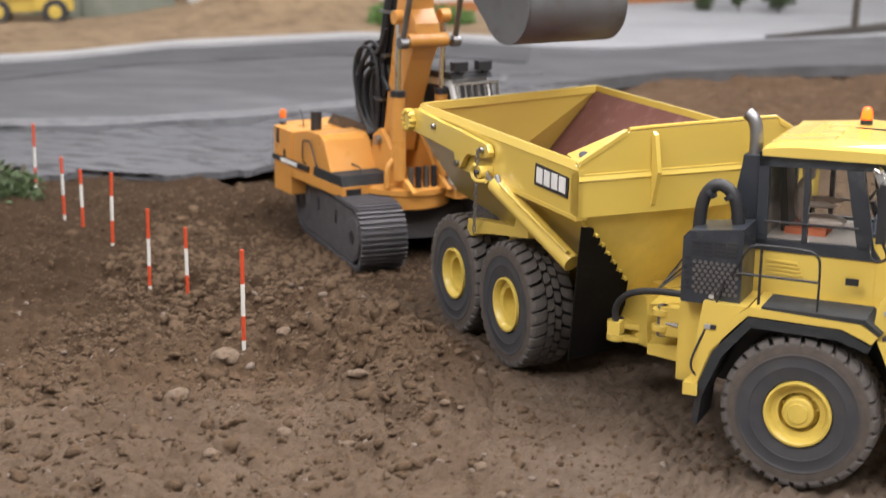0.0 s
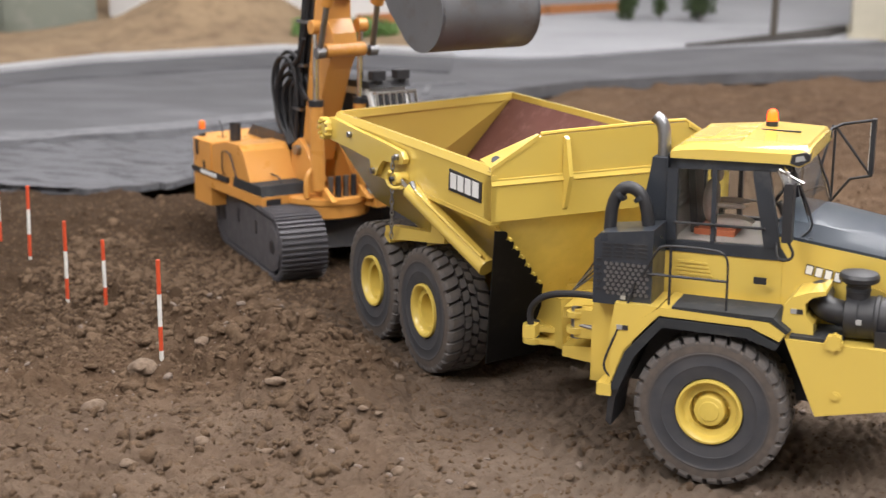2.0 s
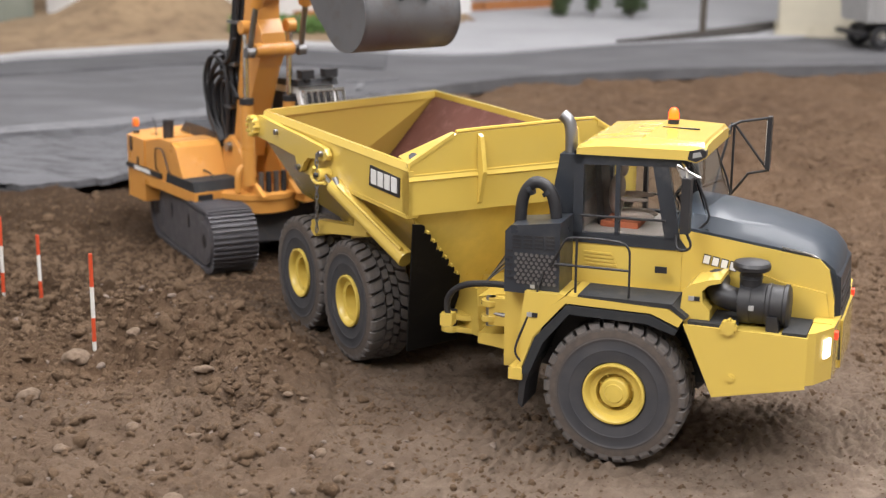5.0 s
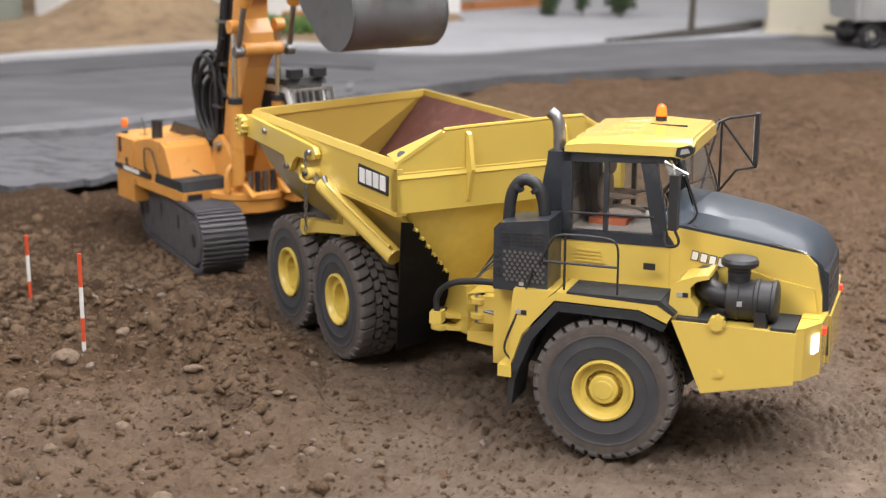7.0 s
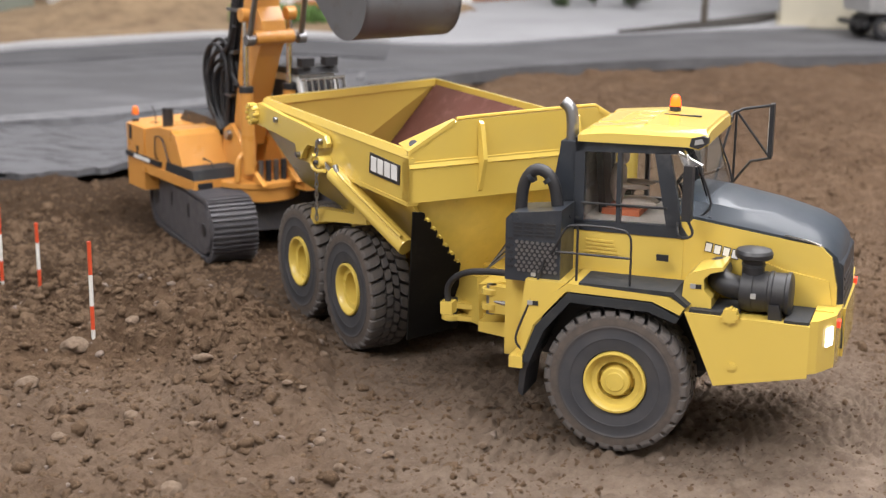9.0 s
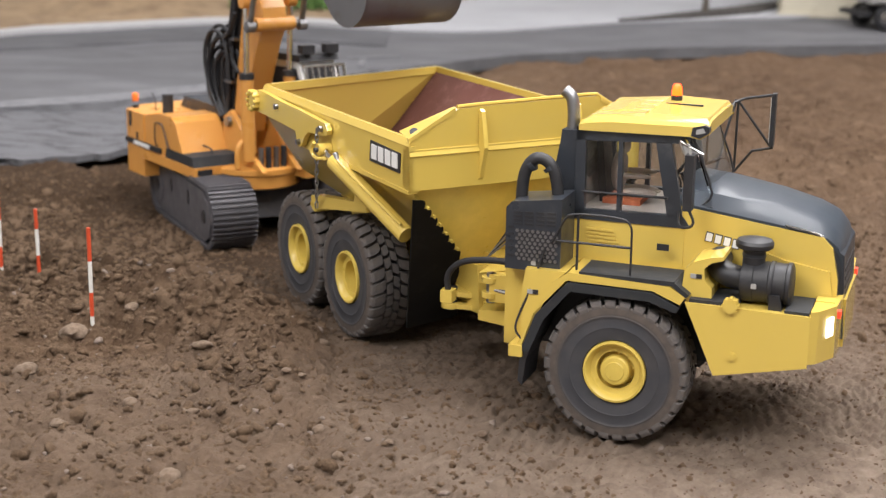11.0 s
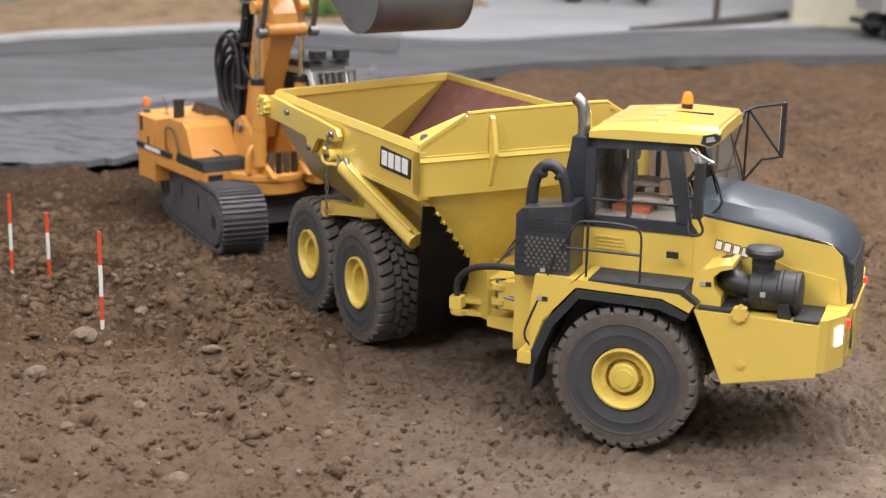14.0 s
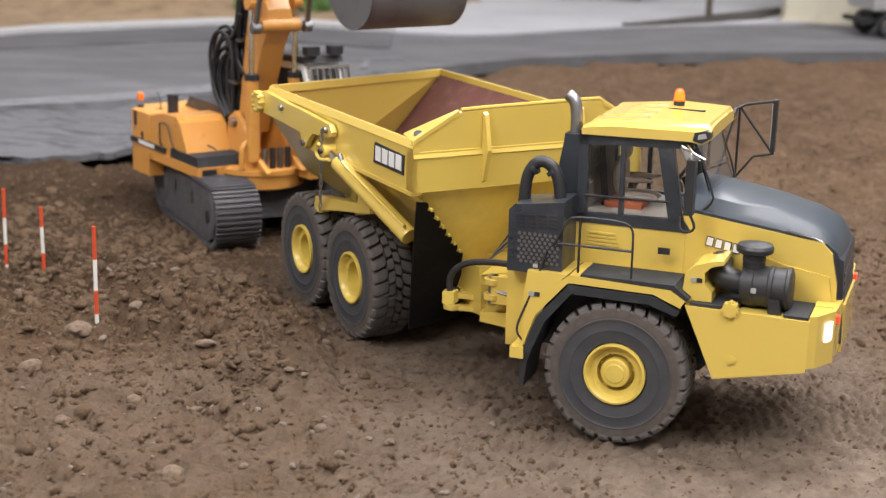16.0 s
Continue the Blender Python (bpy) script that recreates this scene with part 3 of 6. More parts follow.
def tyre_bmesh():
    bm = B()
    r = 0.0645
    lathe(bm, [(0.0280, -0.0205), (0.0290, -0.0225), (0.036, -0.0235), (0.0395, -0.0240), (0.0399, -0.0244), (0.0410, -0.0244), (0.0414, -0.0242), (0.048, -0.0248), (0.0495, -0.0249), (0.0499, -0.0252), (0.0510, -0.0252), (0.0514, -0.0248), (0.055, -0.0248), (0.0590, -0.0242), (0.0606, -0.0226), (0.0596, -0.018), (0.0596, 0.0),
               (0.0596, 0.018), (0.0606, 0.0226), (0.0590, 0.0242), (0.055, 0.0248), (0.048, 0.0248), (0.036, 0.0235), (0.031, 0.021)], 64, caps=False)
    return bm


def block_rings(bm, rings_at, side, turn=0.0):
    """One rubber block through cross-sections of (place across, angle, half width, foot radius, top radius)."""
    rings = []
    for y, da, half, r0, r1 in rings_at:
        ring = []
        for sgn, rr in ((-1, r0), (1, r0), (1, r1), (-1, r1)):
            a = turn + da + sgn * half * (1.0 if rr == r0 else 0.90) / rr
            ring.append(bm.verts.new((rr * math.cos(a), side * y, rr * math.sin(a))))
        rings.append(ring)
    for p, q in zip(rings, rings[1:]):
        for i in range(4):
            bm.faces.new((p[i], p[(i + 1) % 4], q[(i + 1) % 4], q[i]))
    bm.faces.new(rings[0][::-1])
    bm.faces.new(rings[-1])
    return bm


LUGS = 30
SHOULDER = ((0.0246, 0.000, 0.0044, 0.0580, 0.0606), (0.0236, 0.002, 0.0050, 0.0575, 0.0630), (0.0210, 0.010, 0.0055, 0.0570, 0.0645), (0.0140, 0.042, 0.0056, 0.0580, 0.0650), (0.0104, 0.070, 0.0054, 0.0580, 0.0650), (0.0088, 0.086, 0.0042, 0.0580, 0.0648))
CENTRE = ((0.0076, 0.196, 0.0046, 0.0580, 0.0650), (0.0060, 0.200, 0.0056, 0.0580, 0.0652), (0.0022, 0.222, 0.0056, 0.0580, 0.0652), (0.0006, 0.232, 0.0050, 0.0580, 0.0652))


def lug_bmesh(side):
    """A curved shoulder block of the tread."""
    return block_rings(B(), SHOULDER, side)


def centre_bmesh(with_shoulders=False):
    """The zigzag blocks of the tread's middle, with the shoulder blocks where asked."""
    bm = B()
    for side, j in ((-1, 0.0), (1, 0.5)):
        for k in range(LUGS):
            a = 2 * math.pi * (k + j) / LUGS
            block_rings(bm, CENTRE, side, a)
            if with_shoulders:
                block_rings(bm, SHOULDER, side, a)
    return bm


def rim_bmesh():
    return lathe(B(), [(r * 0.925, d) for r, d in ((0.0302, -0.0215), (0.0300, -0.0248), (0.0280, -0.0252), (0.0262, -0.0238), (0.0245, -0.0205), (0.0238, -0.0185), (0.0205, -0.0175),
                       (0.0185, -0.0178), (0.0178, -0.0120), (0.0178, 0.020), (0.030, 0.0215))], 48, caps=False)


def hub_bmesh():
    bm = lathe(B(), [(0.0177, -0.010), (0.0150, -0.0125), (0.0142, -0.0205), (0.0130, -0.0218), (0.0095, -0.0222), (0.0088, -0.0230), (0.0, -0.0232)][:-1], 32)
    bm.transform(Matrix.Diagonal((0.925, 1, 0.925, 1)))
    for k in range(10):
        a = 2 * math.pi * k / 10
        rod(bm, (0.0150 * math.cos(a), -0.012, 0.0150 * math.sin(a)), (0.0150 * math.cos(a), -0.0145, 0.0150 * math.sin(a)), 0.0009, 6)
    return bm


def deep_hub_bmesh():
    """Plain hub set deep in the dish, with a small stepped cap."""
    return lathe(B(), [(0.0164, 0.004), (0.0158, 0.0010), (0.0120, 0.0000), (0.0112, -0.0030), (0.0060, -0.0034), (0.0052, -0.0046), (0.0010, -0.0048)], 32)


meshes = {}


def add_wheel(m, deep=False, near=True):
    """A wheel with its tyre, rim and tread; far wheels carry the whole tread as one part."""
    def placed(name, key, bmesh_of, material, label, parent, smooth=False):
        if key in meshes:
            ob = share(name, meshes[key], parent, Matrix())
            if label:
                ob["label"] = label
        else:
            ob = tp(name, bmesh_of(), material, label, parent=parent, smooth=smooth)
            meshes[key] = ob.data
        return ob

    w = placed("wheel", "deep" if deep else "hub", deep_hub_bmesh if deep else hub_bmesh, YELLOW_RIM, "yellow wheel with a deep plain hub" if deep else "yellow wheel with a domed hub", truck, True)
    w.matrix_basis = m
    placed("tyre", "tyre", tyre_bmesh, TYRE, "black tyre with a dusty brown tread", w, True)
    placed("rim", "rim", rim_bmesh, YELLOW_RIM, "yellow deep-dished rim", w, True)
    if not near:
        tagged(placed("tread", "tread", lambda: centre_bmesh(True), TREAD, "dusty lugged tread", w), kind="stuff")
        return
    tagged(placed("tread_centre", "centre", centre_bmesh, TREAD, "zigzag tread blocks", w), kind="stuff")
    for key, side, j in (("lug_near", -1, 0.0), ("lug_far", 1, 0.5)):
        for k in range(LUGS):
            lug = placed("tread_lug", key, lambda: lug_bmesh(side), TREAD, "", w)
            lug.matrix_basis = Matrix.Rotation(-2 * math.pi * (k + j) / LUGS, 4, "Y")


R_T = 0.0645
for base, x in ((Matrix(), 0.0), (REAR, 0.067), (REAR, -0.067)):
    for side in (-1, 1):
        turn = Matrix.Rotation(0 if side < 0 else math.pi, 4, "Z") @ Matrix.Rotation(0.3 * x * 40 + 0.2 * side, 4, "Y")
        add_wheel(base @ Matrix.Translation((x, side * 0.0905, R_T)) @ turn @ Matrix.Diagonal((1.03, 1.0, 1.03, 1)), base is REAR, side < 0)

# --- front frame and fenders
for side in (-1, 1):
    s = side
    arch = [(-0.088, 0.074), (-0.075, 0.110), (-0.046, 0.1435), (0.031, 0.1425), (0.056, 0.1315),
            (0.0530, 0.1265), (0.028, 0.1345), (-0.043, 0.1355), (-0.067, 0.106), (-0.080, 0.074)]
    tp("fender_arch", prism(B(), arch, s * 0.060, s * 0.1165), MAT_BLACK, "black rubber wheel arch lip", 0.001)
    lip = [(-0.092, 0.079), (-0.078, 0.112), (-0.061, 0.141), (-0.046, 0.1525), (0.046, 0.1495), (0.060, 0.141), (0.056, 0.134), (0.031, 0.144), (-0.047, 0.145), (-0.0765, 0.111), (-0.0885, 0.0755)]
    tp("fender", prism(B(), lip, s * 0.058, s * 0.1150), YELLOW, "yellow front fender", 0.0015)
    tp("step_mat", box(B(), -0.036, 0.050, min(s * 0.070, s * 0.1142), max(s * 0.070, s * 0.1135), 0.1500, 0.1542), MAT_BLACK, "black anti-slip step mat", 0.001)
    tp("step_mat", hexa(B(), [(0.048, s * 0.070, 0.1495), (0.0605, s * 0.070, 0.1405), (0.0605, s * 0.1138, 0.1405), (0.048, s * 0.1138, 0.1495), (0.050, s * 0.070, 0.1530), (0.0635, s * 0.070, 0.1430), (0.0635, s * 0.1138, 0.1430), (0.050, s * 0.1138, 0.1530)]), MAT_BLACK, "black anti-slip slope", 0.0006)
    tp("step", box(B(), -0.099, -0.086, min(s * 0.07, s * 0.117), max(s * 0.07, s * 0.117), 0.068, 0.079), YELLOW, "", 0.0015)
    flap = [(-0.080, 0.098), (-0.089, 0.070), (-0.0905, 0.044), (-0.086, 0.040), (-0.083, 0.066), (-0.072, 0.094)]
    tp("mudflap", prism(B(), flap, s * 0.068, s * 0.1135), BLACK, "black curved rubber mudflap", 0.0008)
    side_box = [(0.060, 0.1375), (0.0885, 0.0735), (0.168, 0.0905), (0.168, 0.1365)]
    skirt = tp("side_skirt", prism(B(), side_box, s * 0.050, s * 0.1150), YELLOW, "yellow boxed side skirt", 0.0022)
    bm = rod(B(), (0.104, s * 0.112, 0.093), (0.104, s * 0.1162, 0.093), 0.0042, 20)
    rod(bm, (0.104, s * 0.115, 0.093), (0.104, s * 0.1172, 0.093), 0.0026, 16)
    tp("plug", bm, YELLOW, parent=skirt)
    bm = rod(B(), (0.100, s * 0.108, 0.139), (0.100, s * 0.1185, 0.139), 0.0062, 14)
    for k in range(8):
        a = 2 * math.pi * k / 8
        rod(bm, (0.1 + 0.006 * math.cos(a), s * 0.110, 0.139 + 0.006 * math.sin(a)), (0.1 + 0.006 * math.cos(a), s * 0.118, 0.139 + 0.006 * math.sin(a)), 0.0017, 8)
    tp("tank_cap", bm, YELLOW, "yellow knobbed filler cap", parent=skirt)
    tp("skirt_mat", box(B(), 0.0635, 0.106, min(s * 0.066, s * 0.1125), max(s * 0.066, s * 0.1125), 0.1365, 0.1402), MAT_BLACK, "black anti-slip mat", 0.0006, skirt)
    tp("skirt_mat", box(B(), 0.1455, 0.1665, min(s * 0.060, s * 0.1125), max(s * 0.060, s * 0.1125), 0.1355, 0.1392), MAT_BLACK, "black anti-slip mat", 0.0006, skirt)
    # corner of the bumper with its lamp
    cor = [(0.168, s * 0.1150), (0.1745, s * 0.110), (0.187, s * 0.086), (0.189, s * 0.045), (0.168, s * 0.045)]
    corner = tp("bumper_corner", prism(B(), cor, 0.094, 0.141, "z"), YELLOW, "yellow chamfered bumper corner", 0.002)
    d = Vector((0.0125, -s * 0.024, 0)).normalized()
    nrm = Vector((0.024, s * 0.0125, 0)).normalized()
    c = Vector((0.1815, s * 0.0965, 0.1235))
    lens = [c + d * u + Vector((0, 0, w)) + nrm * k for k in (-0.002, 0.0022) for u, w in ((-0.0036, -0.0080), (0.0052, -0.0070), (0.0052, 0.0095), (-0.0036, 0.0082))]
    tp("headlight", hexa(B(), lens), HEADLIGHT, "lit white headlight", 0.001, corner)
    tp("marker_lamp", box(B(), 0.182, 0.190, min(s * 0.072, s * 0.080), max(s * 0.072, s * 0.080), 0.128, 0.134), RED_LAMP, "small red marker lamp", 0.001, corner)
    tp("guard", box(B(), 0.168, 0.184, min(s * 0.064, s * 0.080), max(s * 0.064, s * 0.080), 0.1405, 0.142 if s < 0 else 0.166), YELLOW, "", 0.0015, corner)

tp("bumper", box(B(), 0.160, 0.191, -0.046, 0.046, 0.092, 0.136), YELLOW, "yellow front bumper", 0.002)
tp("front_frame", box(B(), -0.115, 0.095, -0.045, 0.045, 0.062, 0.125), GREY_CAB, "dark front frame", 0.002)
tp("front_axle", rod(B(), (0, -0.075, R_T), (0, 0.075, R_T), 0.013, 16), GREY_CAB)
# deck under the cab
tp("deck", box(B(), -0.070, 0.075, -0.070, 0.070, 0.125, 0.150), YELLOW, "", 0.002)
panel = tp("side_panel", prism(B(), [(-0.091, 0.112), (-0.086, 0.078), (-0.060, 0.141), (-0.048, 0.152), (-0.086, 0.152)], -0.113, -0.058), YELLOW, "yellow panel behind the fender", 0.0015)
tp("side_panel", prism(B(), [(-0.104, 0.118), (-0.088, 0.078), (-0.060, 0.141), (-0.048, 0.152), (-0.104, 0.152)], 0.058, 0.113), YELLOW, "", 0.0015)

# --- hood
hood = [(0.040, 0.125), (0.040, 0.2105), (0.168, 0.1935), (0.177, 0.184), (0.183, 0.157), (0.1845, 0.118), (0.120, 0.118)]
body = tp("hood_side", prism(B(), hood, -0.060, 0.060), YELLOW, "yellow engine hood side", 0.003)
bm = B()
rings = []
for x, ze, zc, hw in ((0.040, 0.2135, 0.2275, 0.0590), (0.075, 0.2085, 0.2245, 0.0590), (0.120, 0.2025, 0.2165, 0.0588), (0.155, 0.1975, 0.2075, 0.058), (0.172, 0.192, 0.2000, 0.056), (0.181, 0.184, 0.1895, 0.053), (0.1855, 0.170, 0.1735, 0.050)):
    prof = [(-hw, ze - 0.006), (-hw, ze), (-hw + 0.010, zc - 0.003), (-hw * 0.5, zc), (0, zc + 0.0015), (hw * 0.5, zc), (hw - 0.010, zc - 0.003), (hw, ze), (hw, ze - 0.006)]
    rings.append([bm.verts.new((x, y, z)) for y, z in prof])
for p, q in zip(rings, rings[1:]):
    for i in range(8):
        bm.faces.new((p[i], p[i + 1], q[i + 1], q[i]))
    bm.faces.new((p[8], p[0], q[0], q[8]))
bm.faces.new(rings[0])
bm.faces.new(rings[-1][::-1])
tp("hood_top", bm, HOOD_GREY, "glossy dark grey hood top", smooth=True)
tp("hood_panel", prism(B(), [(0.112, 0.139), (0.112, 0.178), (0.136, 0.1705), (0.176, 0.1640), (0.1805, 0.139)], -0.0625, -0.0590), YELLOW, "recessed lower hood panel", 0.0012, body)
tp("hood_trim", tube(B(), [(0.135, -0.0592, 0.2010), (0.158, -0.0590, 0.1975), (0.167, -0.0588, 0.1945)], 0.0012, 6), CHROME, parent=body)
grille = tp("grille", hexa(B(), [(0.178, -0.0565, 0.100), (0.1905, -0.048, 0.100), (0.1905, 0.048, 0.100), (0.178, 0.0565, 0.100),
                                 (0.172, -0.0575, 0.188), (0.1865, -0.049, 0.176), (0.1865, 0.049, 0.176), (0.172, 0.0575, 0.188)]), GREY_CAB, "dark grey radiator grille", 0.0015)
for k in range(7):
    z = 0.112 + 0.008 * k
    tp("slat", box(B(), 0.180, 0.1902 - 0.0004 * k, -0.040, 0.040, z, z + 0.003), BLACK, parent=grille)

# model mark on the hood: plain white blocks with a dark edge
slope = Matrix.Rotation(radians(9.5), 4, "Y")
for k in range(4):
    bm = box(B(), -0.0034, 0.0034, -0.0006, 0.0006, -0.0044, 0.0044)
    bm.transform(Matrix.Translation((0.069 + 0.0080 * k, -0.0606, 0.1845 - 0.0014 * k)) @ slope)
    edge = tp("mark_edge", bm, BLACK, parent=body)
    bm = box(B(), -0.0027, 0.0027, -0.0006, 0.0006, -0.0037, 0.0037)
    bm.transform(Matrix.Translation((0.069 + 0.0080 * k, -0.0611, 0.1845 - 0.0014 * k)) @ slope)
    tp("mark_block", bm, WHITE, "plain white block of the model mark", parent=body)
tp("sticker", box(B(), -0.0835, -0.0785, -0.1140, -0.1128, 0.1285, 0.1325), TIPPER, parent=panel)
tp("sticker", box(B(), -0.0785, -0.0735, -0.1140, -0.1128, 0.1285, 0.1325), BLACK, parent=panel)
tp("nameplate", box(B(), 0.024, 0.035, -0.0712, -0.0698, 0.170, 0.176), BLACK, "small dark badge", parent=body)

# cowl with the intake pipe, air cleaner
cowl = [(0.054, 0.137), (0.0565, 0.164), (0.064, 0.1715), (0.078, 0.1765), (0.0895, 0.1785), (0.090, 0.1750), (0.0795, 0.1720), (0.0735, 0.1660), (0.0745, 0.1560), (0.0810, 0.1490), (0.0815, 0.137)]
c = tp("intake_cowl", prism(B(), cowl, -0.104, -0.058), YELLOW, "yellow rounded intake cowl", 0.002)
tp("sticker", box(B(), 0.062, 0.067, -0.1048, -0.1038, 0.157, 0.161), TIPPER, parent=c)
tp("sticker", box(B(), 0.067, 0.072, -0.1048, -0.1038, 0.157, 0.161), BLACK, parent=c)
ac = tp("air_cleaner", lathe(B(), [(0.0125, -0.003), (0.0185, -0.002), (0.0190, 0.008), (0.0182, 0.009), (0.0182, 0.021), (0.0192, 0.022), (0.0192, 0.025), (0.0182, 0.026), (0.0182, 0.036), (0.0193, 0.037), (0.0193, 0.0400), (0.016, 0.0415), (0.010, 0.0420)], 32, "x"), BLACK, "black cylindrical air cleaner", smooth=True)
ac.matrix_basis = Matrix.Translation((0.107, -0.088, 0.156))
tp("pipe", tube(B(), [(-0.026, 0.024, 0.012), (-0.025, 0.006, 0.0075), (-0.016, 0.0, 0.003), (0.002, 0, 0)], 0.0108, 16), BLACK, parent=ac, smooth=True)
tp("cap", lathe(B(), [(0.0098, 0.012), (0.0098, 0.0285), (0.0130, 0.0290), (0.0163, 0.0310), (0.0166, 0.0345), (0.0150, 0.0372), (0.006, 0.0390)], 28, "z"), BLACK, "black mushroom pre-cleaner cap", parent=ac, smooth=True).location = (0.0065, 0, 0)
tp("clamp", lathe(B(), [(0.0099, 0.0225), (0.0104, 0.0228), (0.0104, 0.0252), (0.0099, 0.0255)], 24, "z"), GREY_CAB, parent=ac).location = (0.0065, 0, 0)
tp("label_plate", box(B(), 0.008, 0.0125, -0.0192, -0.0180, -0.0022, 0.0022), TIPPER, parent=ac)
tp("bracket", prism(B(), [(0.024, -0.021), (0.024, -0.006), (0.033, -0.006), (0.036, -0.021)], -0.020, 0.012), BLACK, parent=ac)

# --- cab
cab = tp("cab", box(B(), -0.060, 0.046, -0.0610, 0.0610, 0.150, 0.195), YELLOW, "yellow lower cab with dark grey window frame", 0.0025)
for z in (0.170, 0.1735, 0.177, 0.1805):
    tp("rib", prism(B(), [(-0.044, z), (-0.019 + (0.181 - z) * 0.5, z - 0.0005), (-0.019 + (0.181 - z) * 0.5, z + 0.0015), (-0.044, z + 0.0018)], -0.0622, -0.0600), YELLOW, parent=cab)


def side_frame(y):
    """One side of the window frame: sills and raked pillars, with the panes free."""
    a, b = (y, y + 0.007) if y < 0 else (y - 0.007, y)
    for name, pts in (("sill", [(-0.0565, 0.190), (-0.0565, 0.199), (0.044, 0.201), (0.050, 0.193), (0.046, 0.190)]),
                      ("header", [(-0.0565, 0.263), (-0.0565, 0.276), (0.050, 0.277), (0.045, 0.267)]),
                      ("rear_pillar", [(-0.0565, 0.190), (-0.0570, 0.276), (-0.0480, 0.276), (-0.0470, 0.190)]),
                      ("middle_pillar", [(-0.0170, 0.199), (-0.0175, 0.265), (-0.0135, 0.265), (-0.0130, 0.199)]),
                      ("front_pillar", [(0.030, 0.199), (0.0165, 0.266), (0.030, 0.270), (0.044, 0.200)])):
        tp(name, prism(B(), pts, a, b), GREY_CAB, "dark grey window frame", 0.0008, cab)
    pane = tp("side_window", prism(B(), [(-0.049, 0.199), (-0.049, 0.264), (0.018, 0.267), (0.032, 0.200)], (a + b) / 2 - 0.0006, (a + b) / 2 + 0.0006), GLASS, "clear side window pane", parent=cab)
    pane.visible_shadow = False


side_frame(-0.0620)
side_frame(0.0620)
tp("window_bar", tube(B(), [(-0.049, -0.063, 0.2160), (0.030, -0.063, 0.2170)], 0.0013, 6, 0), BLACK, parent=cab)
tp("back_frame", box(B(), -0.066, -0.060, -0.062, 0.062, 0.150, 0.205), GREY_CAB, "", 0.001, cab)
tp("back_frame", box(B(), -0.0575, -0.0515, -0.055, 0.055, 0.258, 0.2725), GREY_CAB, "", 0.001, cab)
tp("screen_frame", box(B(), 0.040, 0.048, -0.0595, 0.0595, 0.266, 0.276), GREY_CAB, "", 0.001, cab)
for s in (-1, 1):
    tp("screen_pillar", tube(B(), [(0.049, s * 0.059, 0.272), (0.069, s * 0.056, 0.226), (0.066, s * 0.056, 0.216), (0.052, s * 0.058, 0.207)], 0.0011, 8, 1), BLACK, parent=cab)
ws = tp("windscreen", hexa(B(), [(0.070, -0.056, 0.210), (0.0715, -0.056, 0.210), (0.0715, 0.056, 0.210), (0.070, 0.056, 0.210),
                                 (0.049, -0.058, 0.272), (0.0505, -0.058, 0.272), (0.0505, 0.058, 0.272), (0.049, 0.058, 0.272)]), GLASS, "raked clear windscreen", parent=cab)
ws.visible_shadow = False
sticker = B()
hexa(sticker, [(0.0715, -0.050, 0.2105), (0.0722, -0.050, 0.2105), (0.0722, -0.034, 0.2105), (0.0715, -0.034, 0.2105), (0.0685, -0.050, 0.2195), (0.0692, -0.050, 0.2195), (0.0692, -0.034, 0.2195), (0.0685, -0.034, 0.2195)])
tp("windscreen_sticker", sticker, WHITE, "white paper sticker", parent=cab)
for s in (-1, 1):
    q = tp("quarter_pane", prism(B(), [(0.044, 0.205), (0.070, 0.210), (0.050, 0.270), (0.030, 0.270)], s * 0.0585, s * 0.0595), GLASS, "", parent=cab)
    q.visible_shadow = False
tp("scuttle", prism(B(), [(0.040, 0.195), (0.074, 0.195), (0.074, 0.208), (0.068, 0.212), (0.040, 0.205)], -0.058, 0.058), GREY_CAB, "", 0.0015, cab)

# roof with its raised panels
bm = B()
roof_rings = []
for y, lift in ((-0.066, -0.0065), (-0.052, -0.0012), (-0.030, 0.0), (0.030, 0.0), (0.052, -0.0012), (0.066, -0.0065)):
    prof = [(-0.054, 0.2730), (0.046, 0.2745), (0.056, 0.2725), (0.064, 0.2775), (0.0635, 0.2880 + 0.7 * lift), (0.050, 0.2900 + lift), (-0.024, 0.2890 + lift), (-0.042, 0.2865 + 0.9 * lift), (-0.054, 0.2805 + 0.3 * lift)]
    roof_rings.append([bm.verts.new((x, y, z)) for x, z in prof])
for p, q in zip(roof_rings, roof_rings[1:]):
    for i in range(9):
        bm.faces.new((p[i], p[(i + 1) % 9], q[(i + 1) % 9], q[i]))
bm.faces.new(roof_rings[0])
bm.faces.new(roof_rings[-1][::-1])
roof = tp("roof", bm, YELLOW, "yellow moulded cab roof", 0.0022)
tp("roof_cap", hexa(B(), [(0.000, -0.0605, 0.2850), (0.0625, -0.0600, 0.2850), (0.0625, 0.0600, 0.2850), (0.000, 0.0605, 0.2850),
                          (0.006, -0.0540, 0.2912), (0.0600, -0.0540, 0.2900), (0.0600, 0.0540, 0.2905), (0.006, 0.0540, 0.2925)]), YELLOW, "smooth raised roof cap", 0.0022, roof)
tp("cap_slit", box(B(), 0.010, 0.045, 0.0035, 0.0050, 0.2908, 0.29225), GREY_CAB, parent=roof)
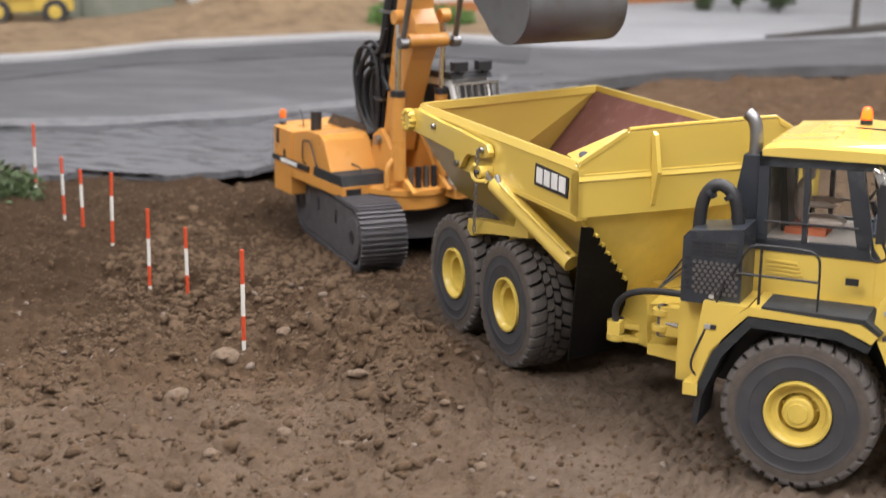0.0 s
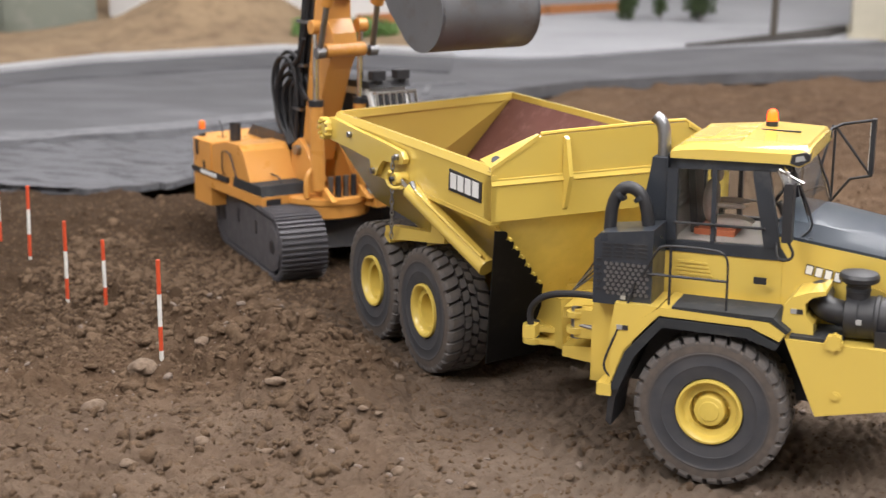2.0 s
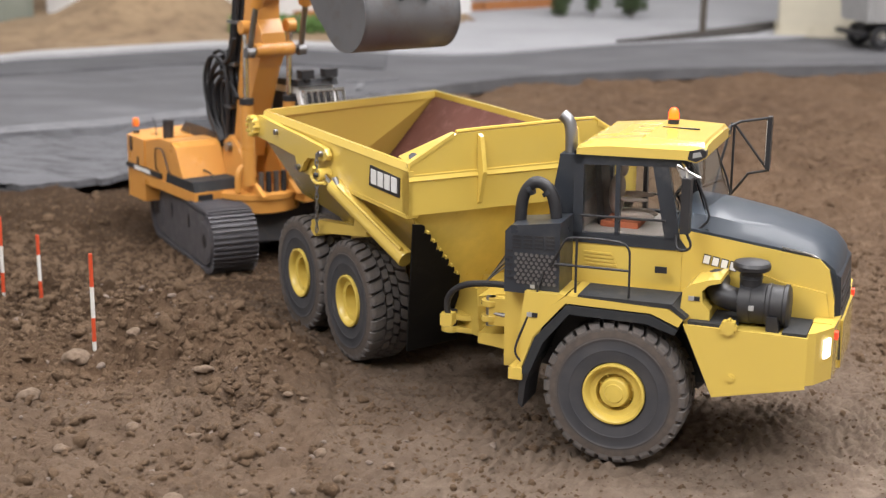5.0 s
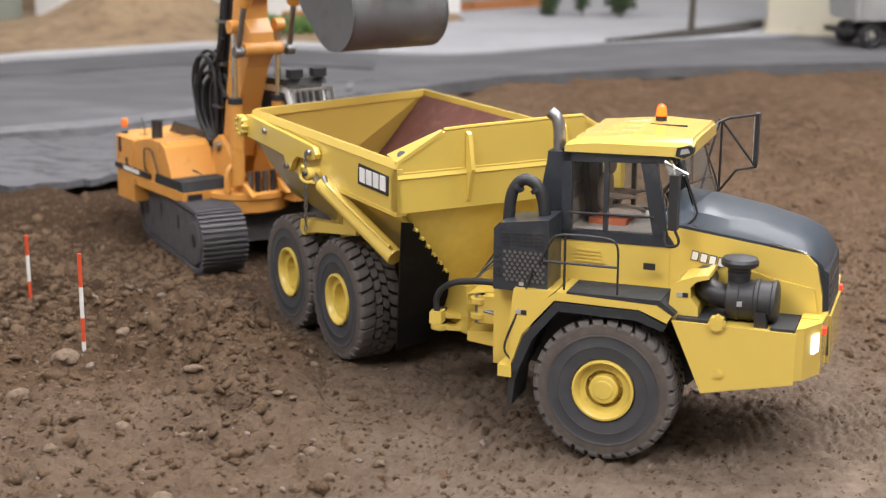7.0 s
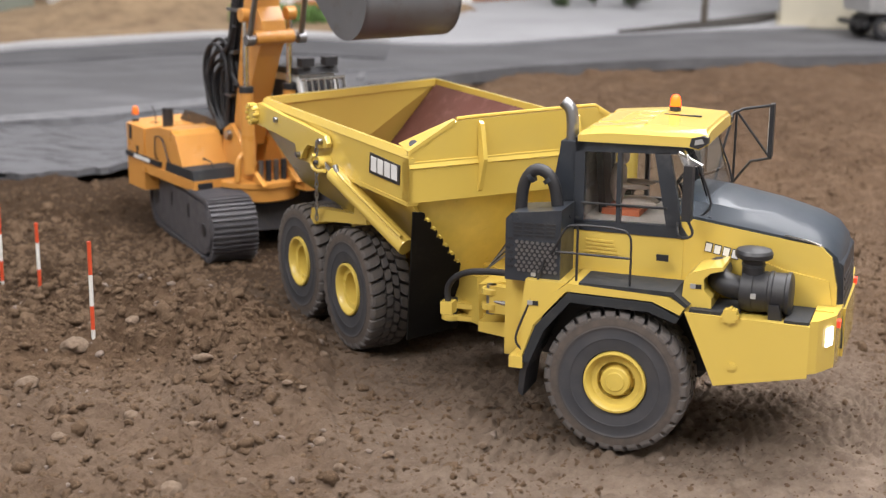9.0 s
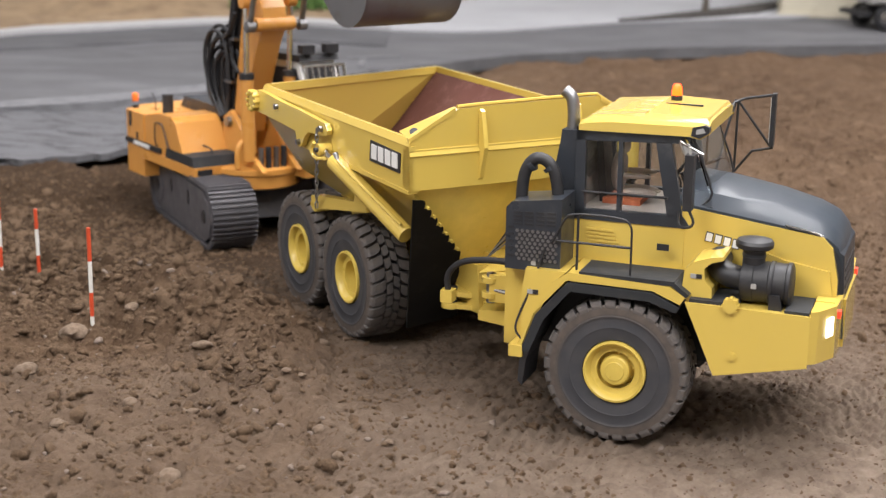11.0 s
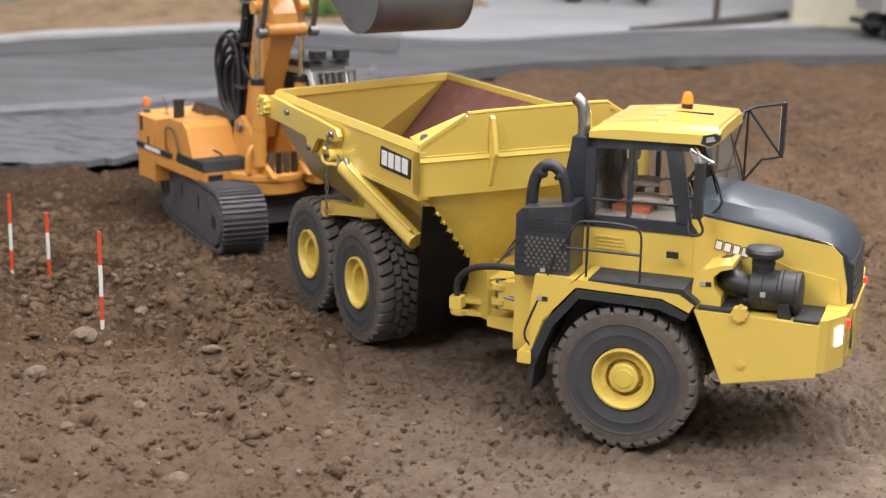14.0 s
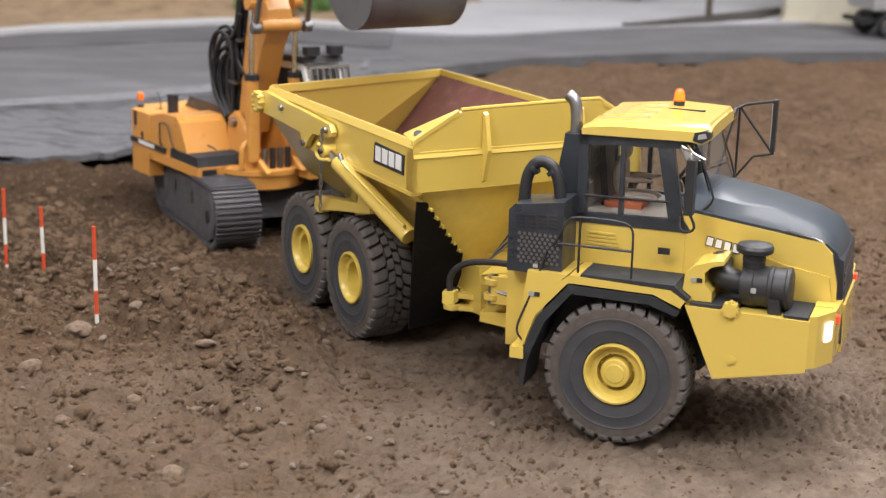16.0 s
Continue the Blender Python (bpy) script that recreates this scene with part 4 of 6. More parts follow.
for y in (-0.046, -0.0155, 0.0155, 0.046):
    tp("roof_rib", hexa(B(), [(-0.050, y - 0.0105, 0.2790), (0.004, y - 0.0105, 0.2845), (0.004, y + 0.0105, 0.2845), (-0.050, y + 0.0105, 0.2790),
                              (-0.045, y - 0.0080, 0.2862), (0.004, y - 0.0080, 0.2908), (0.004, y + 0.0080, 0.2908), (-0.045, y + 0.0080, 0.2862)]), YELLOW, "", 0.0012, roof)
for s in (-1, 1):
    tp("roof_lamp", prism(B(), [(0.0480, 0.2755), (0.0495, 0.2830), (0.0600, 0.2855), (0.0640, 0.2840), (0.0640, 0.2785), (0.0560, 0.2735)], s * 0.0570, s * 0.0668), BLACK, "black roof work lamp", 0.001, roof)
    tp("lens", prism(B(), [(0.0525, 0.2770), (0.0530, 0.2815), (0.0590, 0.2830), (0.0610, 0.2790)], s * 0.0660, s * 0.0674), TIPPER, parent=roof)
beacon = tp("beacon", lathe(B(), [(0.0058, 0.0), (0.0062, 0.001), (0.0058, 0.008), (0.0048, 0.012), (0.0028, 0.0142), (0.0008, 0.0148)], 20, "z"), AMBER, "lit amber flashing beacon", smooth=True)
beacon.matrix_basis = Matrix.Translation((0.0155, 0.027, 0.2960)) @ Matrix.Diagonal((0.80, 0.80, 0.76, 1))
tp("base", rod(B(), (0, 0, -0.0055), (0, 0, 0.0005), 0.0066, 18), BLACK, parent=beacon)

# cab inside: seat, doll, wheel
seat = tp("seat", box(B(), -0.040, -0.004, -0.022, 0.022, 0.186, 0.203), SEAT_RED, "orange-red driver seat", 0.004)
tp("seat_back", prism(B(), [(-0.044, 0.195), (-0.049, 0.254), (-0.043, 0.255), (-0.037, 0.198)], -0.016, 0.016), BLACK, "dark seat back", 0.003, seat)
tp("cab_floor", box(B(), -0.058, 0.045, -0.0545, 0.0545, 0.1952, 0.1975), SCREEN)
# opaque panel standing in for the see-through rear window and its pale haze
rear_window_panel = tp("rear_window_panel", box(B(), -0.0555, -0.0525, -0.052, 0.044, 0.197, 0.259), SCREEN, "opaque pale panel in place of the hazy rear cab window, with mesh wires")
for j in range(9):
    y = -0.050 + 0.006 * j
    tp("mesh_wire", rod(B(), (-0.0519, y, 0.222), (-0.0519, y + 0.018, 0.258), 0.00040, 5), STEEL, parent=rear_window_panel)
    tp("mesh_wire", rod(B(), (-0.0519, y + 0.018, 0.222), (-0.0519, y, 0.258), 0.00040, 5), STEEL, parent=rear_window_panel)
tp("steering_wheel", tube(B(), [(0.026 + 0.006 * math.sin(a), 0.013 * math.cos(a), 0.228 + 0.010 * math.sin(a)) for a in [2 * math.pi * k / 20 for k in range(21)]], 0.0012, 6, 0), BLACK)
tp("steering_column", rod(B(), (0.030, 0, 0.229), (0.046, 0, 0.192), 0.003, 10), BLACK)
bm = B()
for cx, cy, cz, rx, ry, rz in ((-0.030, 0, 0.225, 0.0075, 0.0125, 0.020), (-0.026, 0, 0.2500, 0.0062, 0.0058, 0.0078), (-0.010, -0.008, 0.207, 0.019, 0.0050, 0.0048), (-0.010, 0.008, 0.207, 0.019, 0.0050, 0.0048),
                               (-0.029, -0.013, 0.231, 0.0042, 0.0040, 0.0095), (-0.029, 0.013, 0.231, 0.0042, 0.0040, 0.0095), (-0.013, -0.013, 0.2240, 0.017, 0.0026, 0.0028), (-0.013, 0.013, 0.2240, 0.017, 0.0026, 0.0028)):
    bmesh.ops.create_uvsphere(bm, u_segments=16, v_segments=10, radius=1, matrix=Matrix.Translation((cx, cy, cz)) @ Matrix.Diagonal((rx, ry, rz, 1)))
doll = link("driver_doll", bm, DOLL, smooth=True)
doll.matrix_world = FRONT
tagged(doll, "plain clay driver doll sitting in the truck cab", "doll")

# exhaust
stack = tp("exhaust", tube(B(), [(-0.0640, -0.047, 0.205), (-0.0640, -0.047, 0.270), (-0.0640, -0.047, 0.288), (-0.0665, -0.046, 0.300), (-0.0735, -0.045, 0.305)], 0.0058, 14), STEEL, "curved steel exhaust stack", smooth=True)
tp("heat_shield", prism(B(), [(-0.082, 0.150), (-0.079, 0.225), (-0.0725, 0.262), (-0.0715, 0.271), (-0.0578, 0.271), (-0.0578, 0.150)], -0.0585, -0.036), GREY_CAB, "dark grey exhaust shield", 0.003, stack)

# cooler box
cooler = tp("cooler_box", prism(B(), [(-0.108, 0.148), (-0.108, 0.205), (-0.103, 0.2105), (-0.056, 0.2165), (-0.056, 0.148)], -0.106, -0.060), GREY_CAB, "dark grey cooler box with slots and round holes", 0.002)
for k in range(4):
    for j in range(4):
        bm = box(B(), -0.1005 + 0.0105 * j, -0.0925 + 0.0105 * j, -0.1068, -0.1050, 0.2005 - 0.0036 * k + 0.0004 * j, 0.2022 - 0.0036 * k + 0.0004 * j)
        tp("slot", bm, BLACK, parent=cooler)
hole = None
for k in range(8):
    for j in range(8):
        m = Matrix.Translation((-0.097 + 0.0049 * j + (0.0024 if k % 2 else 0), -0.1064, 0.1845 - 0.0037 * k))
        if hole is None:
            first = tp("hole_rim", lathe(B(), [(0.0010, -0.0006), (0.0017, -0.0006), (0.0019, 0.0006), (0.0010, 0.0006)], 8), STEEL, parent=cooler)
            hole = first.data
            first.matrix_basis = m
        else:
            share("hole_rim", hole, cooler, m)
for k in range(5):
    tp("slot", box(B(), -0.1055, -0.1005, -0.1068, -0.1050, 0.160 + 0.0065 * k, 0.1622 + 0.0065 * k), BLACK, parent=cooler)
tp("sticker", box(B(), -0.083, -0.0785, -0.1068, -0.1055, 0.1535, 0.1570), TIPPER, parent=cooler)
tp("sticker", box(B(), -0.0785, -0.074, -0.1068, -0.1055, 0.1535, 0.1570), BLACK, parent=cooler)
hose = tp("air_hose", tube(B(), [(-0.103, -0.079, 0.160), (-0.102, -0.080, 0.205), (-0.100, -0.080, 0.236), (-0.087, -0.080, 0.250), (-0.071, -0.080, 0.240), (-0.066, -0.080, 0.208)], 0.0056, 14, 3), BLACK, "thick black air hose", smooth=True)
for p, q in (((-0.0925, -0.080, 0.2405), (-0.0905, -0.080, 0.2418)), ((-0.0755, -0.080, 0.2385), (-0.0745, -0.080, 0.2372))):
    d = (Vector(q) - Vector(p)).normalized() * 0.002
    tp("clip", rod(B(), Vector(p) - d, Vector(p) + d, 0.0062, 14), GREY_CAB, parent=hose)

# handrails
for s in (-1, 1):
    y = s * 0.108
    rail = tp("handrail", tube(B(), [(-0.064, y, 0.176), (-0.052, y, 0.201), (-0.046, y, 0.2055), (0.000, y, 0.2055), (0.008, y, 0.200), (0.009, y, 0.190), (0.009, y, 0.154)], 0.0011, 8), BLACK, "thin black handrail", smooth=True)
    tp("rail_post", tube(B(), [(-0.040, y, 0.2055), (-0.040, y, 0.154)], 0.0012, 8, 0), BLACK, parent=rail)
    tp("rail_bar", tube(B(), [(-0.060, y, 0.179), (0.009, y, 0.179)], 0.0012, 8, 0), BLACK, parent=rail)
    tp("grab_bar", tube(B(), [(-0.070, y, 0.170), (-0.080, y - s * -0.004, 0.135), (-0.092, s * 0.114, 0.105), (-0.094, s * 0.116, 0.093), (-0.088, s * 0.114, 0.085)], 0.0011, 8), BLACK, "thin black grab bar", smooth=True)

# mirrors
mir = tp("mirror", box(B(), 0.048, 0.056, -0.088, -0.076, 0.212, 0.262), BLACK, "black upright wing mirror", 0.002)
tp("mirror_arm", tube(B(), [(0.042, -0.062, 0.272), (0.050, -0.080, 0.270), (0.052, -0.082, 0.258)], 0.0013, 6), CHROME, parent=mir)
tp("mirror_arm", tube(B(), [(0.040, -0.062, 0.205), (0.044, -0.080, 0.194), (0.060, -0.082, 0.198), (0.052, -0.082, 0.214)], 0.0013, 6), BLACK, parent=mir)
tp("lamp_bracket", tube(B(), [(0.040, -0.072, 0.2705), (0.061, -0.072, 0.2610), (0.046, -0.072, 0.2560), (0.040, -0.072, 0.2705)], 0.0014, 8, 0), CHROME, "bright triangular lamp bracket", parent=mir)
tp("bracket_plate", prism(B(), [(0.042, 0.2690), (0.058, 0.2615), (0.0465, 0.2575)], -0.0722, -0.0712), TIPPER, parent=mir)
far = tp("mirror_frame", tube(B(), [(0.058, 0.062, 0.276), (0.060, 0.098, 0.285), (0.094, 0.102, 0.291)], 0.0014, 8, 1), BLACK, "black tubular mirror frame")
for pts in ([(0.046, 0.066, 0.209), (0.060, 0.098, 0.285)], [(0.062, 0.100, 0.2845), (0.062, 0.099, 0.213), (0.046, 0.066, 0.208)],
            [(0.062, 0.099, 0.213), (0.078, 0.101, 0.235), (0.098, 0.102, 0.2395)], [(0.062, 0.099, 0.284), (0.095, 0.102, 0.241)]):
    tp("frame_tube", tube(B(), pts, 0.0013, 8, 0), BLACK, parent=far)
tp("mirror", box(B(), 0.0945, 0.0985, 0.096, 0.106, 0.241, 0.293), BLACK, "black upright far mirror", 0.002, far)
tp("mirror_glass", box(B(), 0.0936, 0.0945, 0.0975, 0.1045, 0.245, 0.289), CHROME, parent=far)

# --- articulation joint
joint = tp("front_joint", box(B(), -0.122, -0.098, -0.058, 0.058, 0.060, 0.128), YELLOW, "yellow articulation frame", 0.003)
tp("joint_plate", prism(B(), [(-0.104, 0.064), (-0.158, 0.070), (-0.158, 0.080), (-0.104, 0.084)], -0.030, 0.030), YELLOW, "", 0.002, joint)
tp("joint_plate", prism(B(), [(-0.104, 0.112), (-0.158, 0.108), (-0.158, 0.118), (-0.104, 0.128)], -0.030, 0.030), YELLOW, "", 0.002, joint)
for y in (-0.036, 0.036):
    for z in (0.097, 0.112):
        tp("lug", rod(B(), (-0.143, y, z), (-0.143, y, z + 0.006), 0.0095, 20), YELLOW, "", 0.0008, joint)
    tp("lug_plate", box(B(), -0.143, -0.110, y - 0.007, y + 0.007, 0.094, 0.121), YELLOW, "", 0.001, joint)
    tp("pin", rod(B(), (-0.143, y, 0.092), (-0.143, y, 0.121), 0.005, 14), STEEL, parent=joint)
    tp("steering_rod", rod(B(), (-0.140, y - 0.004, 0.106), (-0.100, y - 0.010, 0.103), 0.0028, 12), CHROME, "bright steering cylinder rod", parent=joint)
tp("front_block", box(B(), -0.112, -0.090, -0.090, -0.050, 0.078, 0.146), YELLOW, "", 0.002, joint)
tp("hose_block", box(B(), -0.193, -0.181, -0.044, -0.030, 0.088, 0.100), YELLOW, "", 0.002, joint)
tp("hose", tube(B(), [(-0.187, -0.037, 0.096), (-0.189, -0.037, 0.116), (-0.172, -0.042, 0.132), (-0.140, -0.050, 0.138), (-0.110, -0.060, 0.140)], 0.0032, 10), BLACK, "black hydraulic hose", parent=joint, smooth=True)
for k in range(4):
    tp("cable", tube(B(), [(-0.148, -0.044 + 0.004 * k, 0.136), (-0.132, -0.046 + 0.004 * k, 0.150 + 0.003 * k), (-0.120, -0.050, 0.160 + 0.005 * k), (-0.108, -0.064, 0.172)], 0.0009, 6), BLACK if k % 2 else STEEL, parent=joint)

# --- rear chassis (its own axes: x forward from the bogie's middle)
chassis = tp("rear_frame", hexa(B(), [(-0.135, -0.030, 0.055), (0.235, -0.024, 0.060), (0.235, 0.024, 0.060), (-0.135, 0.030, 0.055),
                                      (-0.135, -0.030, 0.108), (0.235, -0.024, 0.118), (0.235, 0.024, 0.118), (-0.135, 0.030, 0.108)]), YELLOW, "yellow rear chassis frame", 0.002, rear=True)
for x in (0.067, -0.067):
    tp("axle", rod(B(), (x, -0.075, R_T), (x, 0.075, R_T), 0.012, 16), GREY_CAB, parent=chassis, rear=True)
for y in (-0.040, 0.040):
    tp("bogie_beam", prism(B(), [(-0.07, 0.060), (0.07, 0.060), (0.05, 0.082), (-0.05, 0.082)], y - 0.006, y + 0.006), YELLOW, "", 0.001, chassis, True)
tp("hitch_block", hexa(B(), [(0.170, -0.046, 0.058), (0.2440, -0.049, 0.0635), (0.2440, 0.049, 0.0635), (0.170, 0.046, 0.058),
                             (0.170, -0.046, 0.108), (0.2375, -0.049, 0.1125), (0.2375, 0.049, 0.1125), (0.170, 0.046, 0.108)]), YELLOW, "yellow hitch block", 0.002, chassis, True)
for s in (-1, 1):
    for z in (0.062, 0.075):
        tp("lug", rod(B(), (0.205, s * 0.060, z), (0.205, s * 0.060, z + 0.006), 0.0105, 20), YELLOW, "", 0.0008, chassis, True)
        tp("lug_plate", prism(B(), [(0.1955, s * 0.060), (0.2150, s * 0.060), (0.2280, s * 0.047), (0.1900, s * 0.045)], z + 0.0005, z + 0.0055, "z"), YELLOW, "", 0.0006, chassis, True)
    tp("pin", rod(B(), (0.205, s * 0.060, 0.060), (0.205, s * 0.060, 0.0835), 0.0062, 14), BLACK, parent=chassis, rear=True)
tp("nose_plate", box(B(), 0.215, 0.250, -0.044, 0.044, 0.062, 0.076), YELLOW, "", 0.002, chassis, True)

# --- bin: outer shell, steel lining, tail gate, head board
W_T, Z_T = 0.133, 0.2460
shell = B()
for s in (-1, 1):
    prism(shell, [(-0.155 - 0.031 * s, 0.216), (-0.025, 0.214), (0.0, 0.1985), (0.250, 0.199), (0.250, Z_T - 0.004), (-0.155 - 0.031 * s, Z_T - 0.004)], s * (W_T - 0.006), s * W_T)
tbin = tp("bin_side", shell, YELLOW, "yellow bin side panels", 0.0012, rear=True)
for s in (-1, 1):
    tp("top_rail", hexa(B(), [(-0.155 - 0.031 * s, s * 0.1265, Z_T - 0.004), (0.222, s * 0.1265, Z_T - 0.004), (0.250, s * 0.134, Z_T - 0.004), (-0.155 - 0.031 * s, s * 0.134, Z_T - 0.004),
                              (-0.155 - 0.031 * s, s * 0.127, Z_T + 0.003), (0.222, s * 0.127, Z_T + 0.003), (0.250, s * 0.131, Z_T + 0.003), (-0.155 - 0.031 * s, s * 0.131, Z_T + 0.003)]), YELLOW, "", 0.001, tbin, True)
    low = [(-0.178 - 0.02 * s, s * 0.070, 0.138), (0.202, s * 0.056, 0.104), (0.196, s * 0.048, 0.104), (-0.178 - 0.02 * s, s * 0.058, 0.138),
           (-0.155 - 0.031 * s, s * 0.130, 0.214), (0.249, s * 0.1305, 0.199), (0.243, s * 0.124, 0.199), (-0.155 - 0.031 * s, s * 0.124, 0.214)]
    tp("lower_side", hexa(B(), low), YELLOW, "yellow sloping lower bin side", 0.001, tbin, True)
    tp("side_rib", prism(B(), [(-0.02, 0.1965), (0.2485, 0.1955), (0.2485, 0.1990), (-0.02, 0.2015)], s * 0.122, s * 0.1338), YELLOW, "", 0.001, tbin, True)


def lining(bm, a, b, c, d, t=0.003):
    """A plate on four corners with a thickness."""
    a, b, c, d = map(Vector, (a, b, c, d))
    n = (b - a).cross(d - a).normalized() * t
    return hexa(bm, [a, b, c, d, a + n, b + n, c + n, d + n])


fl = [(-0.155, -0.048, 0.146), (0.168, -0.045, 0.124), (0.168, 0.045, 0.124), (-0.198, 0.048, 0.146)]
tpn = [(-0.126, -0.1275), (0.236, -0.1275), (0.236, 0.1290), (-0.186, 0.1290)]
for i, (name, material) in enumerate((("lining_near", MAROON), ("lining_front", MAROON), ("lining_far", MAROON), ("tail_gate", YELLOW))):
    j = (i + 1) % 4
    p, q = fl[i], fl[j]
    u, v = tpn[i], tpn[j]
    tp(name, lining(B(), p, q, (*v, Z_T - 0.001), (*u, Z_T - 0.001)), material, "yellow tail gate with a scratched top edge" if i == 3 else "rust-red bin lining", parent=tbin, rear=True)
tp("lining_floor", hexa(B(), [(x, y * 1.04, z - 0.005) for x, y, z in fl] + [(x, y * 1.04, z + 0.0005) for x, y, z in fl]), MAROON, "rust-red bin floor", parent=tbin, rear=True)
tp("gate_rail", hexa(B(), [(x, y, z) for z in (Z_T - 0.006, Z_T + 0.003) for x, y in ((-0.131, -0.1265), (-0.124, -0.1265), (-0.186, 0.131), (-0.193, 0.131))]), YELLOW, "", 0.001, tbin, True)

head = tp("head_board", box(B(), 0.236, 0.250, -0.133, 0.133, 0.1985, 0.238), YELLOW, "yellow head board with ribs", 0.0015, rear=True)
guard = [(-0.133, 0.234), (-0.133, 0.2455), (-0.080, 0.2745), (-0.055, 0.2755), (0.055, 0.2775), (0.080, 0.2775), (0.133, 0.2465), (0.133, 0.234)]
bm = B()
fr = [bm.verts.new((0.248 - 0.0, y, z)) for y, z in guard]
bk = [bm.verts.new((0.243 - 0.0, y, z)) for y, z in guard]
bm.faces.new(fr)
bm.faces.new(bk[::-1])
for i in range(8):
    bm.faces.new((fr[i], bk[i], bk[(i + 1) % 8], fr[(i + 1) % 8]))
tp("spill_guard", bm, YELLOW, "yellow raised spill guard", 0.001, head, True)
for s in (-1, 1):
    tp("corner_plate", hexa(B(), [(0.205, s * 0.1215, Z_T - 0.001), (0.249, s * 0.1335, Z_T - 0.001), (0.249, s * 0.083, 0.2725), (0.244, s * 0.083, 0.2725),
                                  (0.205, s * 0.1215, Z_T + 0.003), (0.249, s * 0.1335, Z_T + 0.003), (0.249, s * 0.083, 0.2765), (0.244, s * 0.083, 0.2765)]), YELLOW, "", 0.0006, head, True)
    hole_bm = rod(B(), (0.236, s * 0.121, 0.2525), (0.237, s * 0.122, 0.2545), 0.0042, 16)
    tp("plate_hole", hole_bm, BLACK, parent=head, rear=True)
    tp("rib", prism(B(), [(0.249, 0.2735), (0.2535, 0.271), (0.2610, 0.237), (0.2525, 0.206), (0.249, 0.203)], s * 0.055 - 0.0022, s * 0.055 + 0.0022), YELLOW, "", 0.0006, head, True)
tp("guard_rail", tube(B(), [(0.246, -0.080, 0.2765), (0.246, -0.055, 0.2775), (0.246, 0.055, 0.2795), (0.246, 0.080, 0.2795), (0.246, 0.133, 0.2485)], 0.0018, 6, 0), YELLOW, parent=head, rear=True)
tp("board_ledge", prism(B(), [(0.249, 0.2300), (0.2516, 0.2325), (0.249, 0.2385)], -0.133, 0.133), YELLOW, "", 0.0009, head, True)
tp("lower_front", hexa(B(), [(0.194, -0.052, 0.104), (0.202, -0.052, 0.104), (0.202, 0.052, 0.104), (0.194, 0.052, 0.104),
                             (0.234, -0.124, 0.1985), (0.243, -0.124, 0.1985), (0.243, 0.124, 0.1985), (0.234, 0.124, 0.1985)]), YELLOW_RIM, "yellow tapering lower bin front", 0.001, tbin, True)

# name board on the side: white blocks on black
plate = tp("name_board", prism(B(), [(0.1665, 0.2345), (0.2325, 0.2325), (0.2315, 0.213), (0.1645, 0.2135)], -0.1343, -0.1328), BLACK, "black name board with plain white blocks", rear=True)
for k in range(4):
    x = 0.1705 + 0.0152 * k
    bm = prism(B(), [(x, 0.2168), (x + 0.0002, 0.2315), (x + 0.0118, 0.2311), (x + 0.0116, 0.2166)], -0.1352, -0.1340)
    tp("block", bm, WHITE, "plain white block", parent=plate, rear=True)

# tail-gate arm, lift cylinder, bracket, chain
arm = tp("gate_arm", prism(B(), [(-0.130, 0.240), (-0.120, 0.2445), (-0.043, 0.2405), (-0.003, 0.2395), (0.069, 0.2355), (0.0755, 0.2285), (0.0730, 0.2235), (0.0640, 0.2215), (0.0237, 0.2186), (0.0130, 0.2110), (0.0060, 0.2010), (0.0010, 0.1985), (-0.0045, 0.2000), (-0.0115, 0.2145), (-0.0687, 0.2174), (-0.128, 0.219)], -0.1405, -0.1345), YELLOW, "yellow tail gate lever plate", 0.001, rear=True)
tp("gate_arm", prism(B(), [(-0.153, 0.238), (-0.146, 0.243), (-0.030, 0.236), (0.026, 0.232), (0.032, 0.224), (-0.050, 0.213), (-0.150, 0.222)], 0.1345, 0.1405), YELLOW, "", 0.001, rear=True)
bm = rod(B(), (-0.128, -0.146, 0.231), (-0.128, -0.134, 0.231), 0.0115, 20)
for k in range(10):
    a = 2 * math.pi * k / 10
    rod(bm, (-0.128 + 0.0105 * math.cos(a), -0.149, 0.231 + 0.0105 * math.sin(a)), (-0.128 + 0.0105 * math.cos(a), -0.140, 0.231 + 0.0105 * math.sin(a)), 0.0022, 8)
tp("hinge_ring", bm, YELLOW, "yellow bolted hinge ring", parent=arm, rear=True)
for x, z in ((-0.062, 0.2335), (0.062, 0.2290), (0.001, 0.2045)):
    tp("bolt", rod(B(), (x, -0.1445, z), (x, -0.139, z), 0.0032, 12), STEEL, parent=arm, rear=True)
